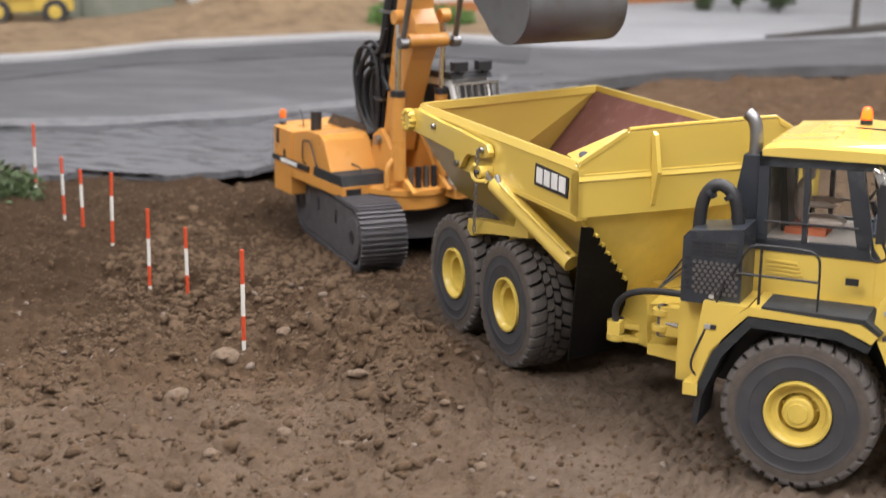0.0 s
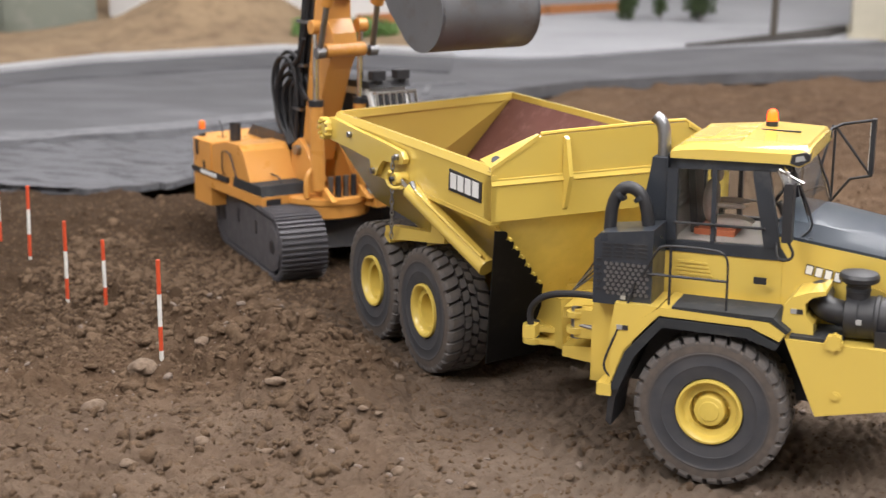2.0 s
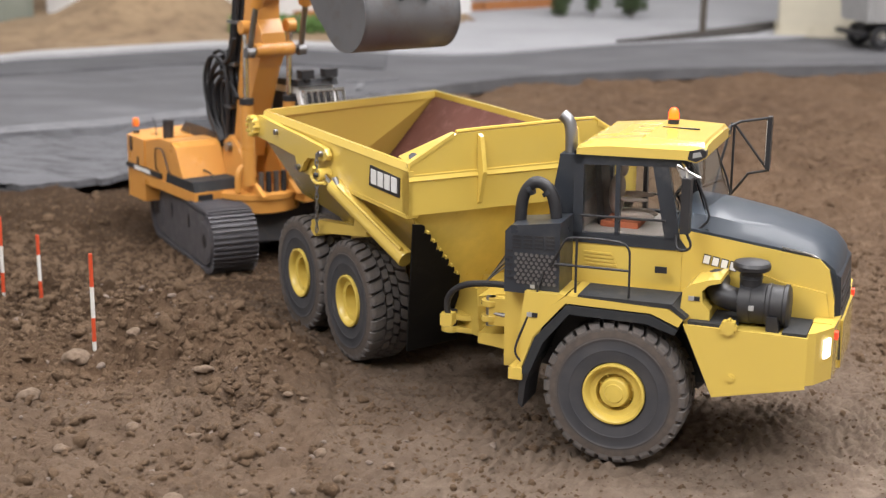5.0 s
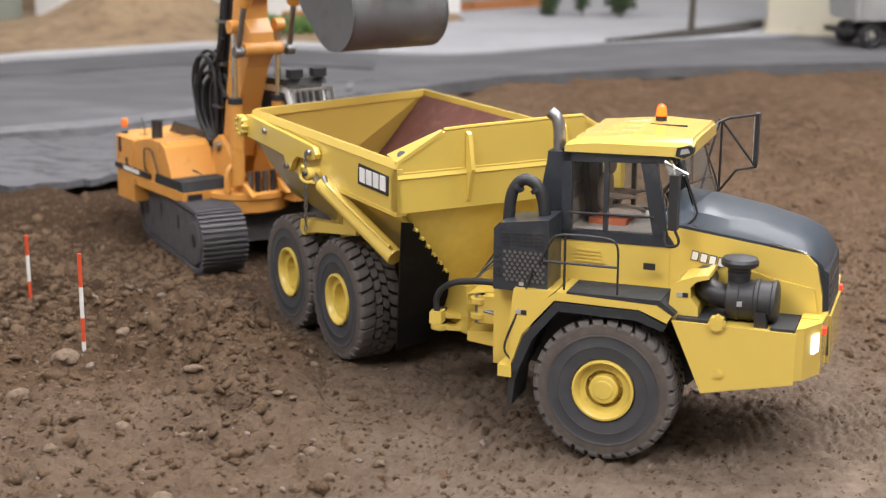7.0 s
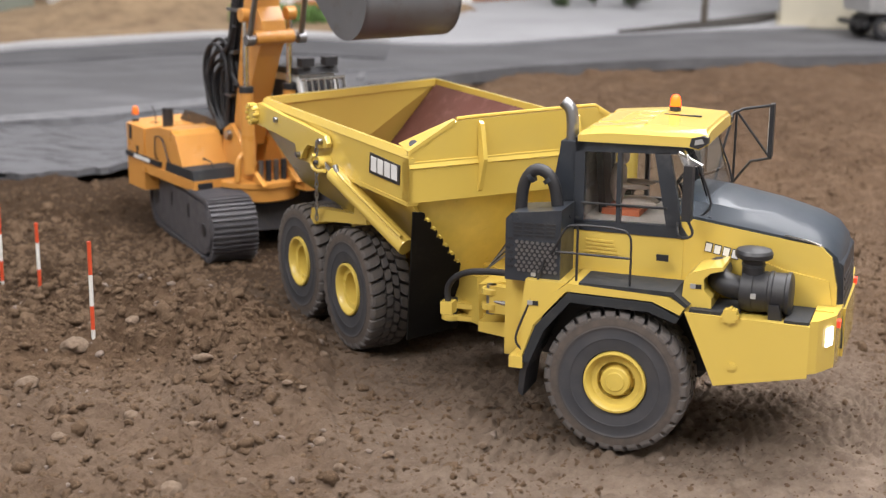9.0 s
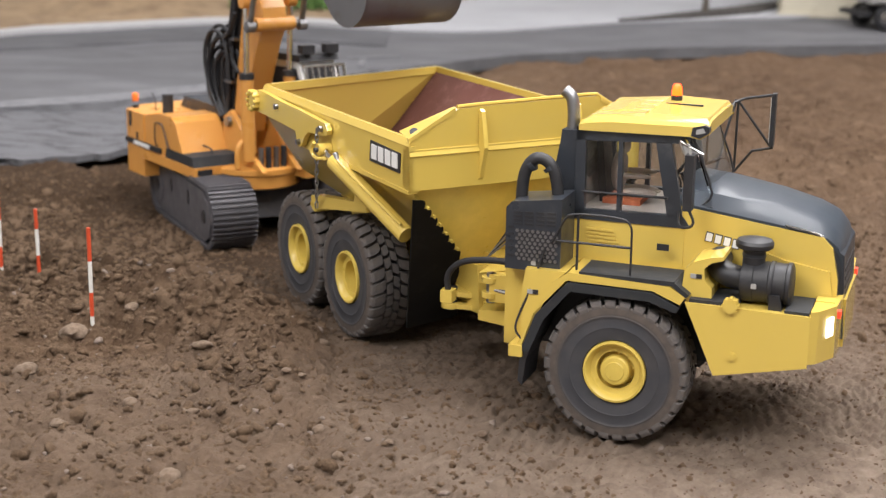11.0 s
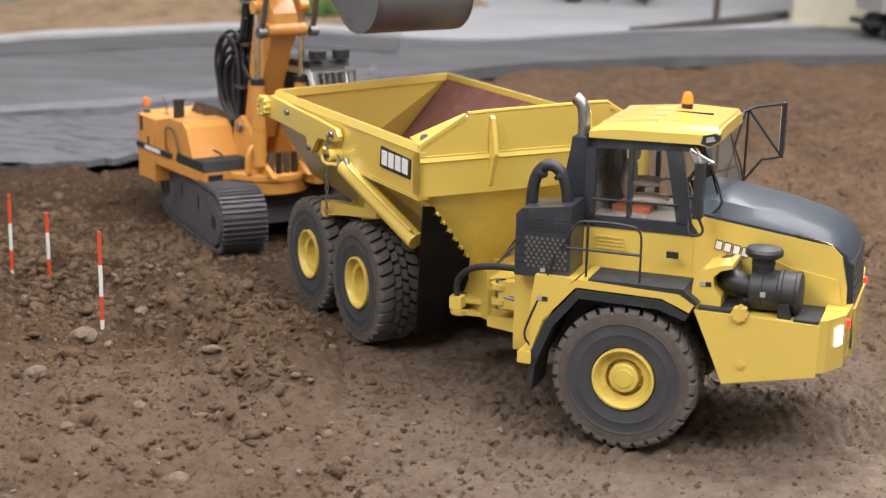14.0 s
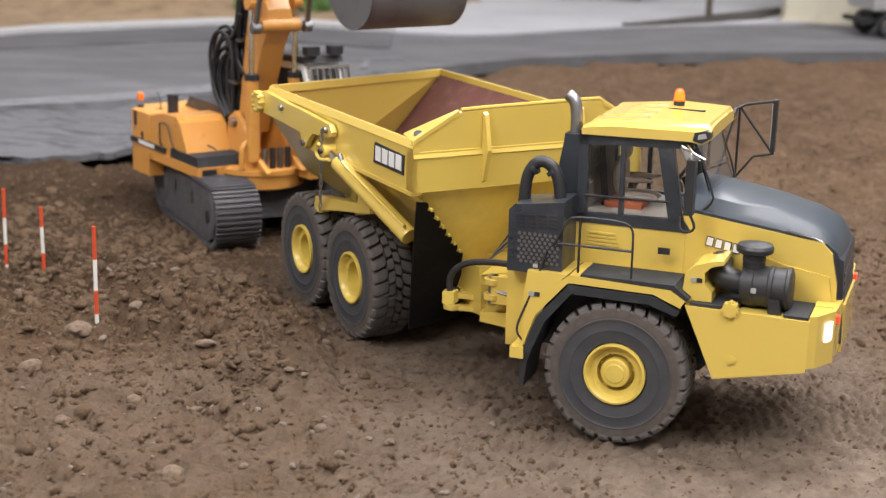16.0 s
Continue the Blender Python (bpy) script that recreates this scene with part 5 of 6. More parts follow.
for s in (-1, 1):
    cyl = tp("lift_cylinder", rod(B(), (0.090, s * 0.1395, 0.2000), (0.2040, s * 0.1117, 0.1426), 0.0094, 20), YELLOW, "yellow lift cylinder", 0.0012, rear=True)
    tp("piston_rod", rod(B(), (0.070, s * 0.1395, 0.2055), (0.094, s * 0.1395, 0.1985), 0.0046, 14), CHROME, parent=cyl, rear=True)
    tp("oil_pipe", tube(B(), [(0.108, s * 0.143, 0.203), (0.125, s * 0.141, 0.196), (0.206, s * 0.119, 0.155)], 0.0017, 8, 1), YELLOW, parent=cyl, rear=True)
    tp("cylinder_eye", rod(B(), (0.066, s * 0.1475, 0.2075), (0.066, s * 0.133, 0.2075), 0.0066, 18), YELLOW, "", 0.0008, cyl, True)
    tp("hose_fitting", rod(B(), (0.094, s * 0.140, 0.208), (0.102, s * 0.140, 0.200), 0.0033, 10), STEEL, parent=cyl, rear=True)
    tp("yoke", tube(B(), [(0.062, s * 0.1495, 0.2150), (0.054, s * 0.1495, 0.2085), (0.056, s * 0.1495, 0.2010), (0.068, s * 0.1495, 0.1985), (0.082, s * 0.1460, 0.2010)], 0.0020, 8), YELLOW, "yellow hooked cylinder yoke", parent=cyl, rear=True, smooth=True)
    tp("yoke_pin", rod(B(), (0.066, s * 0.1515, 0.2075), (0.066, s * 0.1465, 0.2075), 0.0026, 10), BLACK, parent=cyl, rear=True)
    br = tp("bin_bracket", prism(B(), [(-0.034, 0.124), (-0.034, 0.135), (-0.024, 0.137), (0.080, 0.151), (0.086, 0.178), (0.108, 0.165), (0.112, 0.146), (0.010, 0.128), (-0.016, 0.122)], s * 0.100, s * 0.112), YELLOW, "yellow bin pivot bracket", 0.0015, rear=True)
    tp("bracket_arm", box(B(), -0.036, -0.022, min(s * 0.03, s * 0.112), max(s * 0.03, s * 0.112), 0.118, 0.128), YELLOW, "", 0.0015, br, True)
chain = None
top, bot = Vector((0.0573, -0.1445, 0.2282)), Vector((-0.0100, -0.1160, 0.1264))
for k in range(14):
    c = top.lerp(bot, (k + 0.5) / 14)
    if chain is None:
        bm = tube(B(), [(0.0017 * math.cos(a), 0, 0.0042 * math.sin(a)) for a in [2 * math.pi * i / 12 for i in range(13)]], 0.0008, 6, 0)
        chain = new("chain")
        chain.parent = truck
        chain["label"] = "steel link chain"
        one = tp("link", bm, STEEL, parent=chain)
        one.matrix_basis = REAR @ Matrix.Translation(c)
        link_mesh = one.data
    else:
        share("link", link_mesh, chain, REAR @ Matrix.Translation(c) @ Matrix.Rotation(radians(90 * (k % 2)), 4, "Z"))

# black rubber splash sheet in front of the rear wheels, slanting back along the bin, with a scalloped edge
for s in (-1, 1):
    edge = []
    for k in range(7):
        for f in range(6):
            u = (k + f / 6) / 7
            w = 0.0034 * math.sin(math.pi * f / 6)
            edge.append((s * (0.1255 - 0.0715 * u - w), 0.190 - 0.076 * u + w))
    pts = [(s * 0.087, 0.029), (s * 0.1305, 0.191)] + edge + [(s * 0.0530, 0.113), (s * 0.029, 0.036)]
    bm = prism(B(), pts, 0.0, 0.002, "x")
    for v in bm.verts:
        v.co.x += 0.157 + (v.co.z - 0.031) * 0.5975
    flap_ob = tp("splash_sheet", bm, FLAP, "black rubber splash sheet with scalloped edge", rear=True)
    for k in range(6):
        u = (k + 1.0) / 7
        y, z = s * (0.1225 - 0.0715 * u), 0.192 - 0.076 * u
        x = 0.157 + (z - 0.031) * 0.5975
        tp("screw", rod(B(), (x + 0.001, y, z), (x + 0.0055, y, z - 0.001), 0.0016, 8), YELLOW_RIM, parent=flap_ob, rear=True)


# ---------------------------------------------------------------- crawler excavator
EX = Matrix.Translation((-0.275, 2.137, -0.014))
UNDER = Matrix.Translation((0.010, 0.028, 0)) @ Matrix.Rotation(radians(-64), 4, "Z")
UPPER = Matrix.Translation((0, 0, 0.008)) @ Matrix.Rotation(radians(-55), 4, "Z")
digger = new("crawler_excavator")
digger.matrix_world = EX
tagged(digger, "orange crawler excavator model with raised boom and steel bucket", "excavator")


def xp(name, bm, material, label="", bevel=0.0, parent=None, under=False, smooth=False):
    return link(name, bm, material, parent or digger, label, UNDER if under else UPPER, bevel, smooth)


def track_path(n):
    """Even places round a track: place along it, height, slope."""
    half, r = 0.116, 0.041
    straight, arc = 2 * half, math.pi * r
    total = 2 * straight + 2 * arc
    for k in range(n):
        d = total * k / n
        if d < straight:
            yield -half + d, 0.0, 0.0
        elif d < straight + arc:
            a = (d - straight) / r
            yield half + r * math.sin(a), r - r * math.cos(a), a
        elif d < 2 * straight + arc:
            yield half - (d - straight - arc), 2 * r, math.pi
        else:
            a = (d - 2 * straight - arc) / r
            yield -half - r * math.sin(a), r + r * math.cos(a), math.pi + a


shoe = None
for s in (-1, 1):
    y = s * 0.090
    frame_bm = prism(B(), [(-0.114, 0.006), (0.114, 0.006), (0.137, 0.017), (0.148, 0.041), (0.137, 0.065), (0.114, 0.0760), (-0.114, 0.0760), (-0.137, 0.065), (-0.148, 0.041), (-0.137, 0.017)], y - 0.0305, y + 0.0305)
    tr = xp("track_frame", frame_bm, TRACK, "grey track side frame", 0.003, under=True)
    for x in (-0.116, 0.116):
        xp("sprocket", rod(B(), (x, y - 0.0315, 0.041), (x, y + 0.0315, 0.041), 0.028, 24), TRACK, "", 0.002, tr, True)
        xp("sprocket_hub", rod(B(), (x, y - 0.0325, 0.041), (x, y + 0.0325, 0.041), 0.009, 16), BLACK, parent=tr, under=True)
    for k in range(7):
        x = -0.086 + 0.0287 * k
        xp("roller", rod(B(), (x, y - 0.024, 0.0115), (x, y + 0.024, 0.0115), 0.0085, 14), BLACK, parent=tr, under=True)
    for x in (-0.045, 0.040):
        xp("frame_port", box(B(), x - 0.004, x + 0.004, y - 0.0312, y + 0.0312, 0.044, 0.062), BLACK, parent=tr, under=True)
    for x, z, a in track_path(52):
        m = UNDER @ Matrix.Translation((x, y, z)) @ Matrix.Rotation(-a, 4, "Y")
        if shoe is None:
            bm = box(B(), -0.0072, 0.0072, -0.032, 0.032, -0.0012, 0.0022)
            for u in (-0.0036, 0.0036):
                box(bm, u - 0.0011, u + 0.0011, -0.032, 0.032, -0.0048, -0.0010)
            box(bm, -0.0068, 0.0068, -0.010, 0.010, 0.002, 0.007)
            first = link("track_shoe", bm, TRACK, tr)
            first.matrix_basis = m
            shoe = first.data
        else:
            share("track_shoe", shoe, tr, m)
xp("car_body", hexa(B(), [(-0.075, -0.072, 0.022), (0.075, -0.072, 0.022), (0.075, 0.072, 0.022), (-0.075, 0.072, 0.022),
                          (-0.055, -0.072, 0.068), (0.055, -0.072, 0.068), (0.055, 0.072, 0.068), (-0.055, 0.072, 0.068)]), TRACK, "dark grey undercarriage", 0.003, under=True)
xp("slew_ring", lathe(B(), [(0.060, 0.058), (0.064, 0.060), (0.064, 0.070), (0.058, 0.074)], 40, "z"), GREY_CAB, "dark slewing ring")

# upper carriage: x forward, y left
deck = xp("deck", prism(B(), [(-0.205, -0.098), (0.000, -0.098), (0.030, -0.050), (0.060, 0.030), (0.098, 0.036), (0.098, 0.098), (-0.205, 0.098)], 0.074, 0.088, "z"), ORANGE, "orange upper carriage deck", 0.002)
skirt_bm = lathe(B(), [(0.055, 0.058), (0.061, 0.061), (0.061, 0.078), (0.064, 0.080), (0.064, 0.087), (0.058, 0.089)], 40, "z")
skirt_bm.transform(Matrix.Translation((0.020, 0, 0)))
xp("skirt", skirt_bm, ORANGE, "round orange platform skirt", parent=deck, smooth=True)
bm = prism(B(), [(-0.140, -0.102), (-0.140, 0.102), (-0.200, 0.102), (-0.226, 0.070), (-0.232, 0.0), (-0.226, -0.070), (-0.200, -0.102)], 0.048, 0.141, "z")
cw = xp("counterweight", bm, ORANGE, "orange rounded counterweight", 0.004)
xp("vent", box(B(), -0.190, -0.182, -0.1032, -0.100, 0.118, 0.140), BLACK, parent=cw)
xp("vent", box(B(), -0.165, -0.160, -0.1032, -0.100, 0.100, 0.112), BLACK, parent=cw)
engine = xp("engine_cover", box(B(), -0.150, -0.060, -0.100, 0.100, 0.086, 0.140), ORANGE, "orange engine cover", 0.003)
xp("top_hood", prism(B(), [(-0.190, 0.139), (-0.170, 0.158), (-0.070, 0.158), (-0.055, 0.139)], -0.020, 0.085), GREY_CAB, "dark grey top hood", 0.003, engine)
xp("side_stripe", box(B(), -0.202, -0.080, -0.1046, -0.100, 0.0925, 0.1000), BLACK, "dark stripe", parent=engine)
xp("stripe_mark", box(B(), -0.170, -0.115, -0.1054, -0.1040, 0.0935, 0.0990), WHITE, "pale stripe", parent=engine)
# tank at the right front with its step
tank = xp("fuel_tank", prism(B(), [(-0.128, 0.086), (-0.128, 0.142), (-0.086, 0.150), (-0.046, 0.151), (-0.034, 0.144), (-0.012, 0.104), (-0.012, 0.086)], -0.1010, -0.030), ORANGE, "orange tank with sloped front", 0.0035)
xp("handle", tube(B(), [(-0.092, -0.100, 0.102), (-0.092, -0.106, 0.104), (-0.092, -0.106, 0.134), (-0.086, -0.106, 0.138), (-0.068, -0.106, 0.138), (-0.062, -0.106, 0.132), (-0.046, -0.106, 0.104), (-0.046, -0.100, 0.102)], 0.0011, 8), BLACK, "thin black handle", parent=tank, smooth=True)
step = xp("side_box", box(B(), -0.150, 0.030, -0.104, -0.028, 0.076, 0.090), ORANGE, "orange step box", 0.002)
xp("step_mat", prism(B(), [(-0.066, 0.090), (-0.062, 0.104), (0.022, 0.104), (0.028, 0.090)], -0.1025, -0.030), MAT_BLACK, "black anti-slip step", 0.002, step)
xp("step_rail", tube(B(), [(-0.035, -0.066, 0.103), (-0.030, -0.066, 0.112), (0.010, -0.066, 0.112), (0.016, -0.066, 0.103)], 0.0012, 6), BLACK, parent=step)
xp("lamp_box", box(B(), 0.0295, 0.0315, -0.098, -0.076, 0.079, 0.087), BLACK, parent=step)
xp("warning_lamp", lathe(B(), [(0.0045, 0.142), (0.0050, 0.143), (0.0050, 0.151), (0.0038, 0.154), (0.001, 0.155)], 16, "z"), glow("small_amber_lamp", (0.75, 0.16, 0.02), 0.08), "small amber warning lamp", parent=cw, smooth=True).location = UPPER @ Vector((-0.205, -0.085, 0.001))
xp("lamp_foot", rod(B(), (-0.205, -0.085, 0.139), (-0.205, -0.085, 0.1445), 0.0050, 12), BLACK, parent=cw)
xp("filter_pot", rod(B(), (-0.118, -0.072, 0.139), (-0.118, -0.072, 0.172), 0.0080, 16), BLACK, "black exhaust pot", 0.001, engine)
xp("rail", tube(B(), [(-0.165, -0.070, 0.139), (-0.167, -0.070, 0.158), (-0.177, -0.070, 0.166)], 0.0010, 6), BLACK, parent=engine)
xp("tool_box", box(B(), -0.075, -0.040, -0.030, 0.020, 0.139, 0.160), GREY_CAB, "dark grey hood box", 0.003, engine)

# boom foot and cylinder lugs
foot = B()
for s in (-1, 1):
    prism(foot, [(-0.030, 0.088), (-0.020, 0.150), (0.000, 0.162), (0.018, 0.150), (0.060, 0.108), (0.096, 0.088)], s * 0.024, s * 0.031)
foot_ob = xp("boom_foot", foot, ORANGE, "orange boom foot plates", 0.001)
xp("pin", rod(B(), (0.0, -0.038, 0.146), (0.0, 0.038, 0.146), 0.007, 16), STEEL, parent=foot_ob)
bm = tube(B(), [(0.058, -0.050, 0.090), (0.058, -0.050, 0.118), (0.058, -0.042, 0.128), (0.058, -0.030, 0.128), (0.058, -0.024, 0.112)], 0.0045, 10)
xp("foot_hoop", bm, ORANGE, parent=foot_ob, smooth=True)
for k in range(4):
    xp("valve", rod(B(), (0.070, -0.020 + 0.012 * k, 0.088), (0.070, -0.020 + 0.012 * k, 0.118), 0.0042, 10), BLACK if k % 2 else STEEL, parent=foot_ob)

lower = [(-0.014, 0.142), (0.010, 0.130), (0.034, 0.200), (0.062, 0.262), (0.082, 0.292), (0.076, 0.312), (0.062, 0.330), (0.062, 0.385), (0.036, 0.385), (0.024, 0.325), (0.006, 0.240)]
boom = xp("lower_boom", prism(B(), lower, -0.018, 0.018), ORANGE, "orange lower boom", 0.003)
xp("boom_pin", rod(B(), (0.080, -0.043, 0.290), (0.080, 0.043, 0.290), 0.0040, 16), STEEL, parent=boom)
xp("pin_block", rod(B(), (0.076, -0.030, 0.290), (0.076, 0.030, 0.290), 0.0095, 20), ORANGE, "", 0.001, boom)
upper = [(0.046, 0.370), (0.060, 0.400), (0.150, 0.520), (0.330, 0.575), (0.345, 0.555), (0.180, 0.470), (0.085, 0.365), (0.060, 0.355)]
ub = xp("upper_boom", prism(B(), upper, -0.020, 0.020), ORANGE, "orange upper boom", 0.003)
stick = xp("stick", prism(B(), [(0.300, 0.590), (0.336, 0.605), (0.352, 0.570), (0.412, 0.412), (0.390, 0.400), (0.318, 0.535)], -0.015, 0.015), ORANGE, "orange stick", 0.002)
for s in (-1, 1):
    cyl = xp("boom_cylinder", rod(B(), (0.062, s * 0.034, 0.100), (0.058, s * 0.034, 0.218), 0.0095, 18), ORANGE, "orange boom lift cylinder", 0.001)
    xp("gland", rod(B(), (0.058, s * 0.034, 0.214), (0.058, s * 0.034, 0.222), 0.0105, 18), BLACK, parent=cyl)
    xp("piston_rod", rod(B(), (0.058, s * 0.034, 0.218), (0.060, s * 0.034, 0.318), 0.0042, 12), CHROME, "bright piston rod", parent=cyl)
    xp("rod_eye", rod(B(), (0.060, s * 0.028, 0.320), (0.060, s * 0.042, 0.320), 0.0095, 16), ORANGE, "", 0.001, cyl)
    cyl = xp("adjusting_cylinder", rod(B(), (0.098, s * 0.038, 0.352), (0.160, s * 0.032, 0.480), 0.0095, 18), ORANGE, "orange adjusting cylinder", 0.001)
    xp("piston_rod", rod(B(), (0.082, s * 0.040, 0.290), (0.101, s * 0.038, 0.358), 0.0040, 12), STEEL, "dark piston rod", parent=cyl)
    xp("rod_eye", rod(B(), (0.082, s * 0.034, 0.288), (0.082, s * 0.046, 0.288), 0.0078, 14), STEEL, "", 0.0008, cyl)
cyl = xp("stick_cylinder", rod(B(), (0.170, 0, 0.545), (0.290, 0, 0.605), 0.010, 18), ORANGE, "orange stick cylinder", 0.001)
xp("piston_rod", rod(B(), (0.285, 0, 0.603), (0.315, 0, 0.600), 0.0045, 12), CHROME, parent=cyl)
cyl = xp("bucket_cylinder", rod(B(), (0.362, 0, 0.570), (0.420, 0, 0.465), 0.0085, 18), ORANGE, "orange bucket cylinder", 0.001)
xp("piston_rod", rod(B(), (0.419, 0, 0.467), (0.430, 0, 0.435), 0.0042, 12), CHROME, parent=cyl)
for s in (-1, 1):
    xp("link", rod(B(), (0.398, s * 0.019, 0.433), (0.430, s * 0.019, 0.435), 0.0050, 12), GREY_CAB, parent=stick)
    xp("link", rod(B(), (0.430, s * 0.017, 0.435), (0.432, s * 0.017, 0.404), 0.0050, 12), GREY_CAB, parent=stick)

# hydraulic hoses beside the boom
hoses = xp("hydraulic_hose", tube(B(), [(-0.030, -0.024, 0.150), (-0.062, -0.030, 0.175), (-0.070, -0.030, 0.225), (-0.045, -0.028, 0.262), (-0.010, -0.026, 0.262), (0.010, -0.026, 0.300)], 0.0034, 8), BLACK, "looped black hydraulic hoses", smooth=True)
for k in range(11):
    d = 0.006 * (k % 4) - 0.008
    e = 0.011 * (k // 4)
    xp("hose", tube(B(), [(-0.030 + d, -0.020 + 0.010 * (k % 5), 0.150), (-0.066 + d * 2 + e, -0.024 + 0.011 * (k % 5), 0.178 + d), (-0.066 + 2 * d + e, -0.024 + 0.011 * (k % 5), 0.228 + d),
                          (-0.042 + d + e, -0.022 + 0.010 * (k % 5), 0.256 - e + d), (-0.014 + d, -0.020 + 0.009 * (k % 5), 0.250 - e), (0.002 + d, -0.018 + 0.008 * (k % 5), 0.215)], 0.0030, 8), BLACK, parent=hoses, smooth=True)
for k in range(10):
    y, back = -0.019 + 0.0085 * (k % 5), 0.012 + 0.0075 * (k // 5)
    xp("hose", tube(B(), [(-0.018 - back, y, 0.160), (-0.008 - back, y, 0.240), (0.014 - back, y, 0.315), (0.026 - back, y, 0.390), (0.060 - back, y, 0.450)], 0.0036, 8), BLACK, parent=hoses, smooth=True)
for k in range(6):
    y, w, h = -0.028 + 0.009 * k, 0.006 * (k % 3), 0.007 * (k % 2)
    xp("hose", tube(B(), [(-0.034 - w, y, 0.148), (-0.062 - w, y - 0.006, 0.190), (-0.070 - w, y - 0.008, 0.240 + h), (-0.052, y - 0.006, 0.272 + h), (-0.026, y, 0.268 + h), (-0.012, y, 0.245), (-0.008, y, 0.205)], 0.0027, 8), BLACK, parent=hoses, smooth=True)
for z, x in ((0.200, -0.012), (0.262, 0.000), (0.322, 0.015)):
    xp("hose_clamp", box(B(), x - 0.030, x + 0.004, -0.024, 0.021, z - 0.002, z + 0.002), STEEL, parent=hoses)

# cab on the far side: white, with a barred front guard and lamps on its roof
cabin = xp("cab", prism(B(), [(-0.020, 0.090), (-0.020, 0.232), (0.070, 0.236), (0.092, 0.190), (0.096, 0.090)], 0.040, 0.098), WHITE, "white excavator cab", 0.003)
xp("cab_roof", prism(B(), [(-0.024, 0.231), (-0.024, 0.240), (0.076, 0.244), (0.080, 0.235)], 0.037, 0.101), BLACK, "black cab roof", 0.0015, cabin)
xp("cab_window", prism(B(), [(0.000, 0.150), (0.000, 0.222), (0.066, 0.224), (0.084, 0.190), (0.086, 0.150)], 0.0385, 0.0995), BLACK, "dark cab side window", 0.001, cabin)
xp("front_window", hexa(B(), [(0.090, 0.044, 0.140), (0.098, 0.044, 0.140), (0.098, 0.094, 0.140), (0.090, 0.094, 0.140), (0.070, 0.044, 0.228), (0.079, 0.044, 0.228), (0.079, 0.094, 0.228), (0.070, 0.094, 0.228)]), BLACK, "dark front window", 0.0, cabin)
gd = xp("front_guard", hexa(B(), [(0.104, 0.038, 0.186), (0.107, 0.038, 0.186), (0.107, 0.100, 0.186), (0.104, 0.100, 0.186), (0.104, 0.038, 0.190), (0.107, 0.038, 0.190), (0.107, 0.100, 0.190), (0.104, 0.100, 0.190)]), CHROME, "bright barred window guard")
for u in range(7):
    y = 0.038 + 0.062 * u / 6
    xp("guard_bar", rod(B(), (0.1055, y, 0.188), (0.0935, y, 0.230), 0.0026 if u in (0, 6) else 0.0019, 8), CHROME, parent=gd)
for v in range(3):
    x, z = 0.1055 - 0.006 * v, 0.188 + 0.021 * v
    xp("guard_bar", rod(B(), (x, 0.036, z), (x, 0.102, z), 0.0024, 8), CHROME, parent=gd)
for y in (0.050, 0.088):
    w = xp("work_lamp", box(B(), 0.070, 0.084, y - 0.010, y + 0.010, 0.246, 0.258), BLACK, "black twin work lamps", 0.001, cabin)
    xp("lamp_stem", rod(B(), (0.076, y, 0.240), (0.076, y, 0.248), 0.003, 8), BLACK, parent=cabin)
xp("red_board", box(B(), 0.0985, 0.103, 0.052, 0.080, 0.092, 0.106), RED_LAMP, "", 0.001, deck)
xp("white_board", box(B(), 0.0975, 0.1025, 0.034, 0.052, 0.088, 0.112), WHITE, "", 0.001, deck)

# bucket: a rounded trough with side plates, teeth and hanger, tilted on the stick's end
BUCKET_AT = UPPER @ Matrix.Translation((0.400, 0, 0.397)) @ Matrix.Rotation(radians(38), 4, "Y")
outer = [(-0.050, 0.008)] + [(0.052 * math.cos(a) - 0.004, -0.040 + 0.048 * math.sin(a)) for a in [radians(d) for d in range(95, -106, -10)]]
outer += [(-0.050, -0.086), (-0.078, -0.080)]
inner = [(x * 0.94 - 0.002, (z + 0.040) * 0.94 - 0.040) for x, z in outer]
bm = B()
ring_o = [[bm.verts.new((x, y, z)) for x, z in outer] for y in (-0.066, 0.066)]
ring_i = [[bm.verts.new((x, y, z)) for x, z in inner] for y in (-0.066, 0.066)]
n = len(outer)
for i in range(n - 1):
    bm.faces.new((ring_o[0][i], ring_o[0][i + 1], ring_o[1][i + 1], ring_o[1][i]))
    bm.faces.new((ring_i[0][i + 1], ring_i[0][i], ring_i[1][i], ring_i[1][i + 1]))
for i in (0, n - 1):
    bm.faces.new((ring_o[0][i], ring_o[1][i], ring_i[1][i], ring_i[0][i]))
for k in (0, 1):
    for i in range(n - 1):
        bm.faces.new((ring_o[k][i], ring_i[k][i], ring_i[k][i + 1], ring_o[k][i + 1]))
bucket = link("bucket", bm, BUCKET, digger, "worn grey steel bucket", BUCKET_AT, smooth=True)
for y in (-0.068, 0.064):
    link("bucket_cheek", prism(B(), outer, y, y + 0.004), BUCKET, bucket, "", BUCKET_AT)
for k in range(5):
    y = -0.058 + 0.029 * k
    link("tooth", hexa(B(), [(-0.072, y - 0.006, -0.085), (-0.072, y + 0.006, -0.085), (-0.072, y + 0.006, -0.077), (-0.072, y - 0.006, -0.077),
                             (-0.100, y - 0.0025, -0.0785), (-0.100, y + 0.0025, -0.0785), (-0.100, y + 0.0025, -0.0765), (-0.100, y - 0.0025, -0.0765)]), BUCKET, bucket, "", BUCKET_AT)
for y in (-0.021, 0.016):
    link("hanger", prism(B(), [(-0.030, 0.004), (0.028, 0.002), (0.020, 0.022), (0.006, 0.030), (-0.034, 0.026)], y, y + 0.005), GREY_CAB, bucket, "dark bucket hanger", BUCKET_AT)
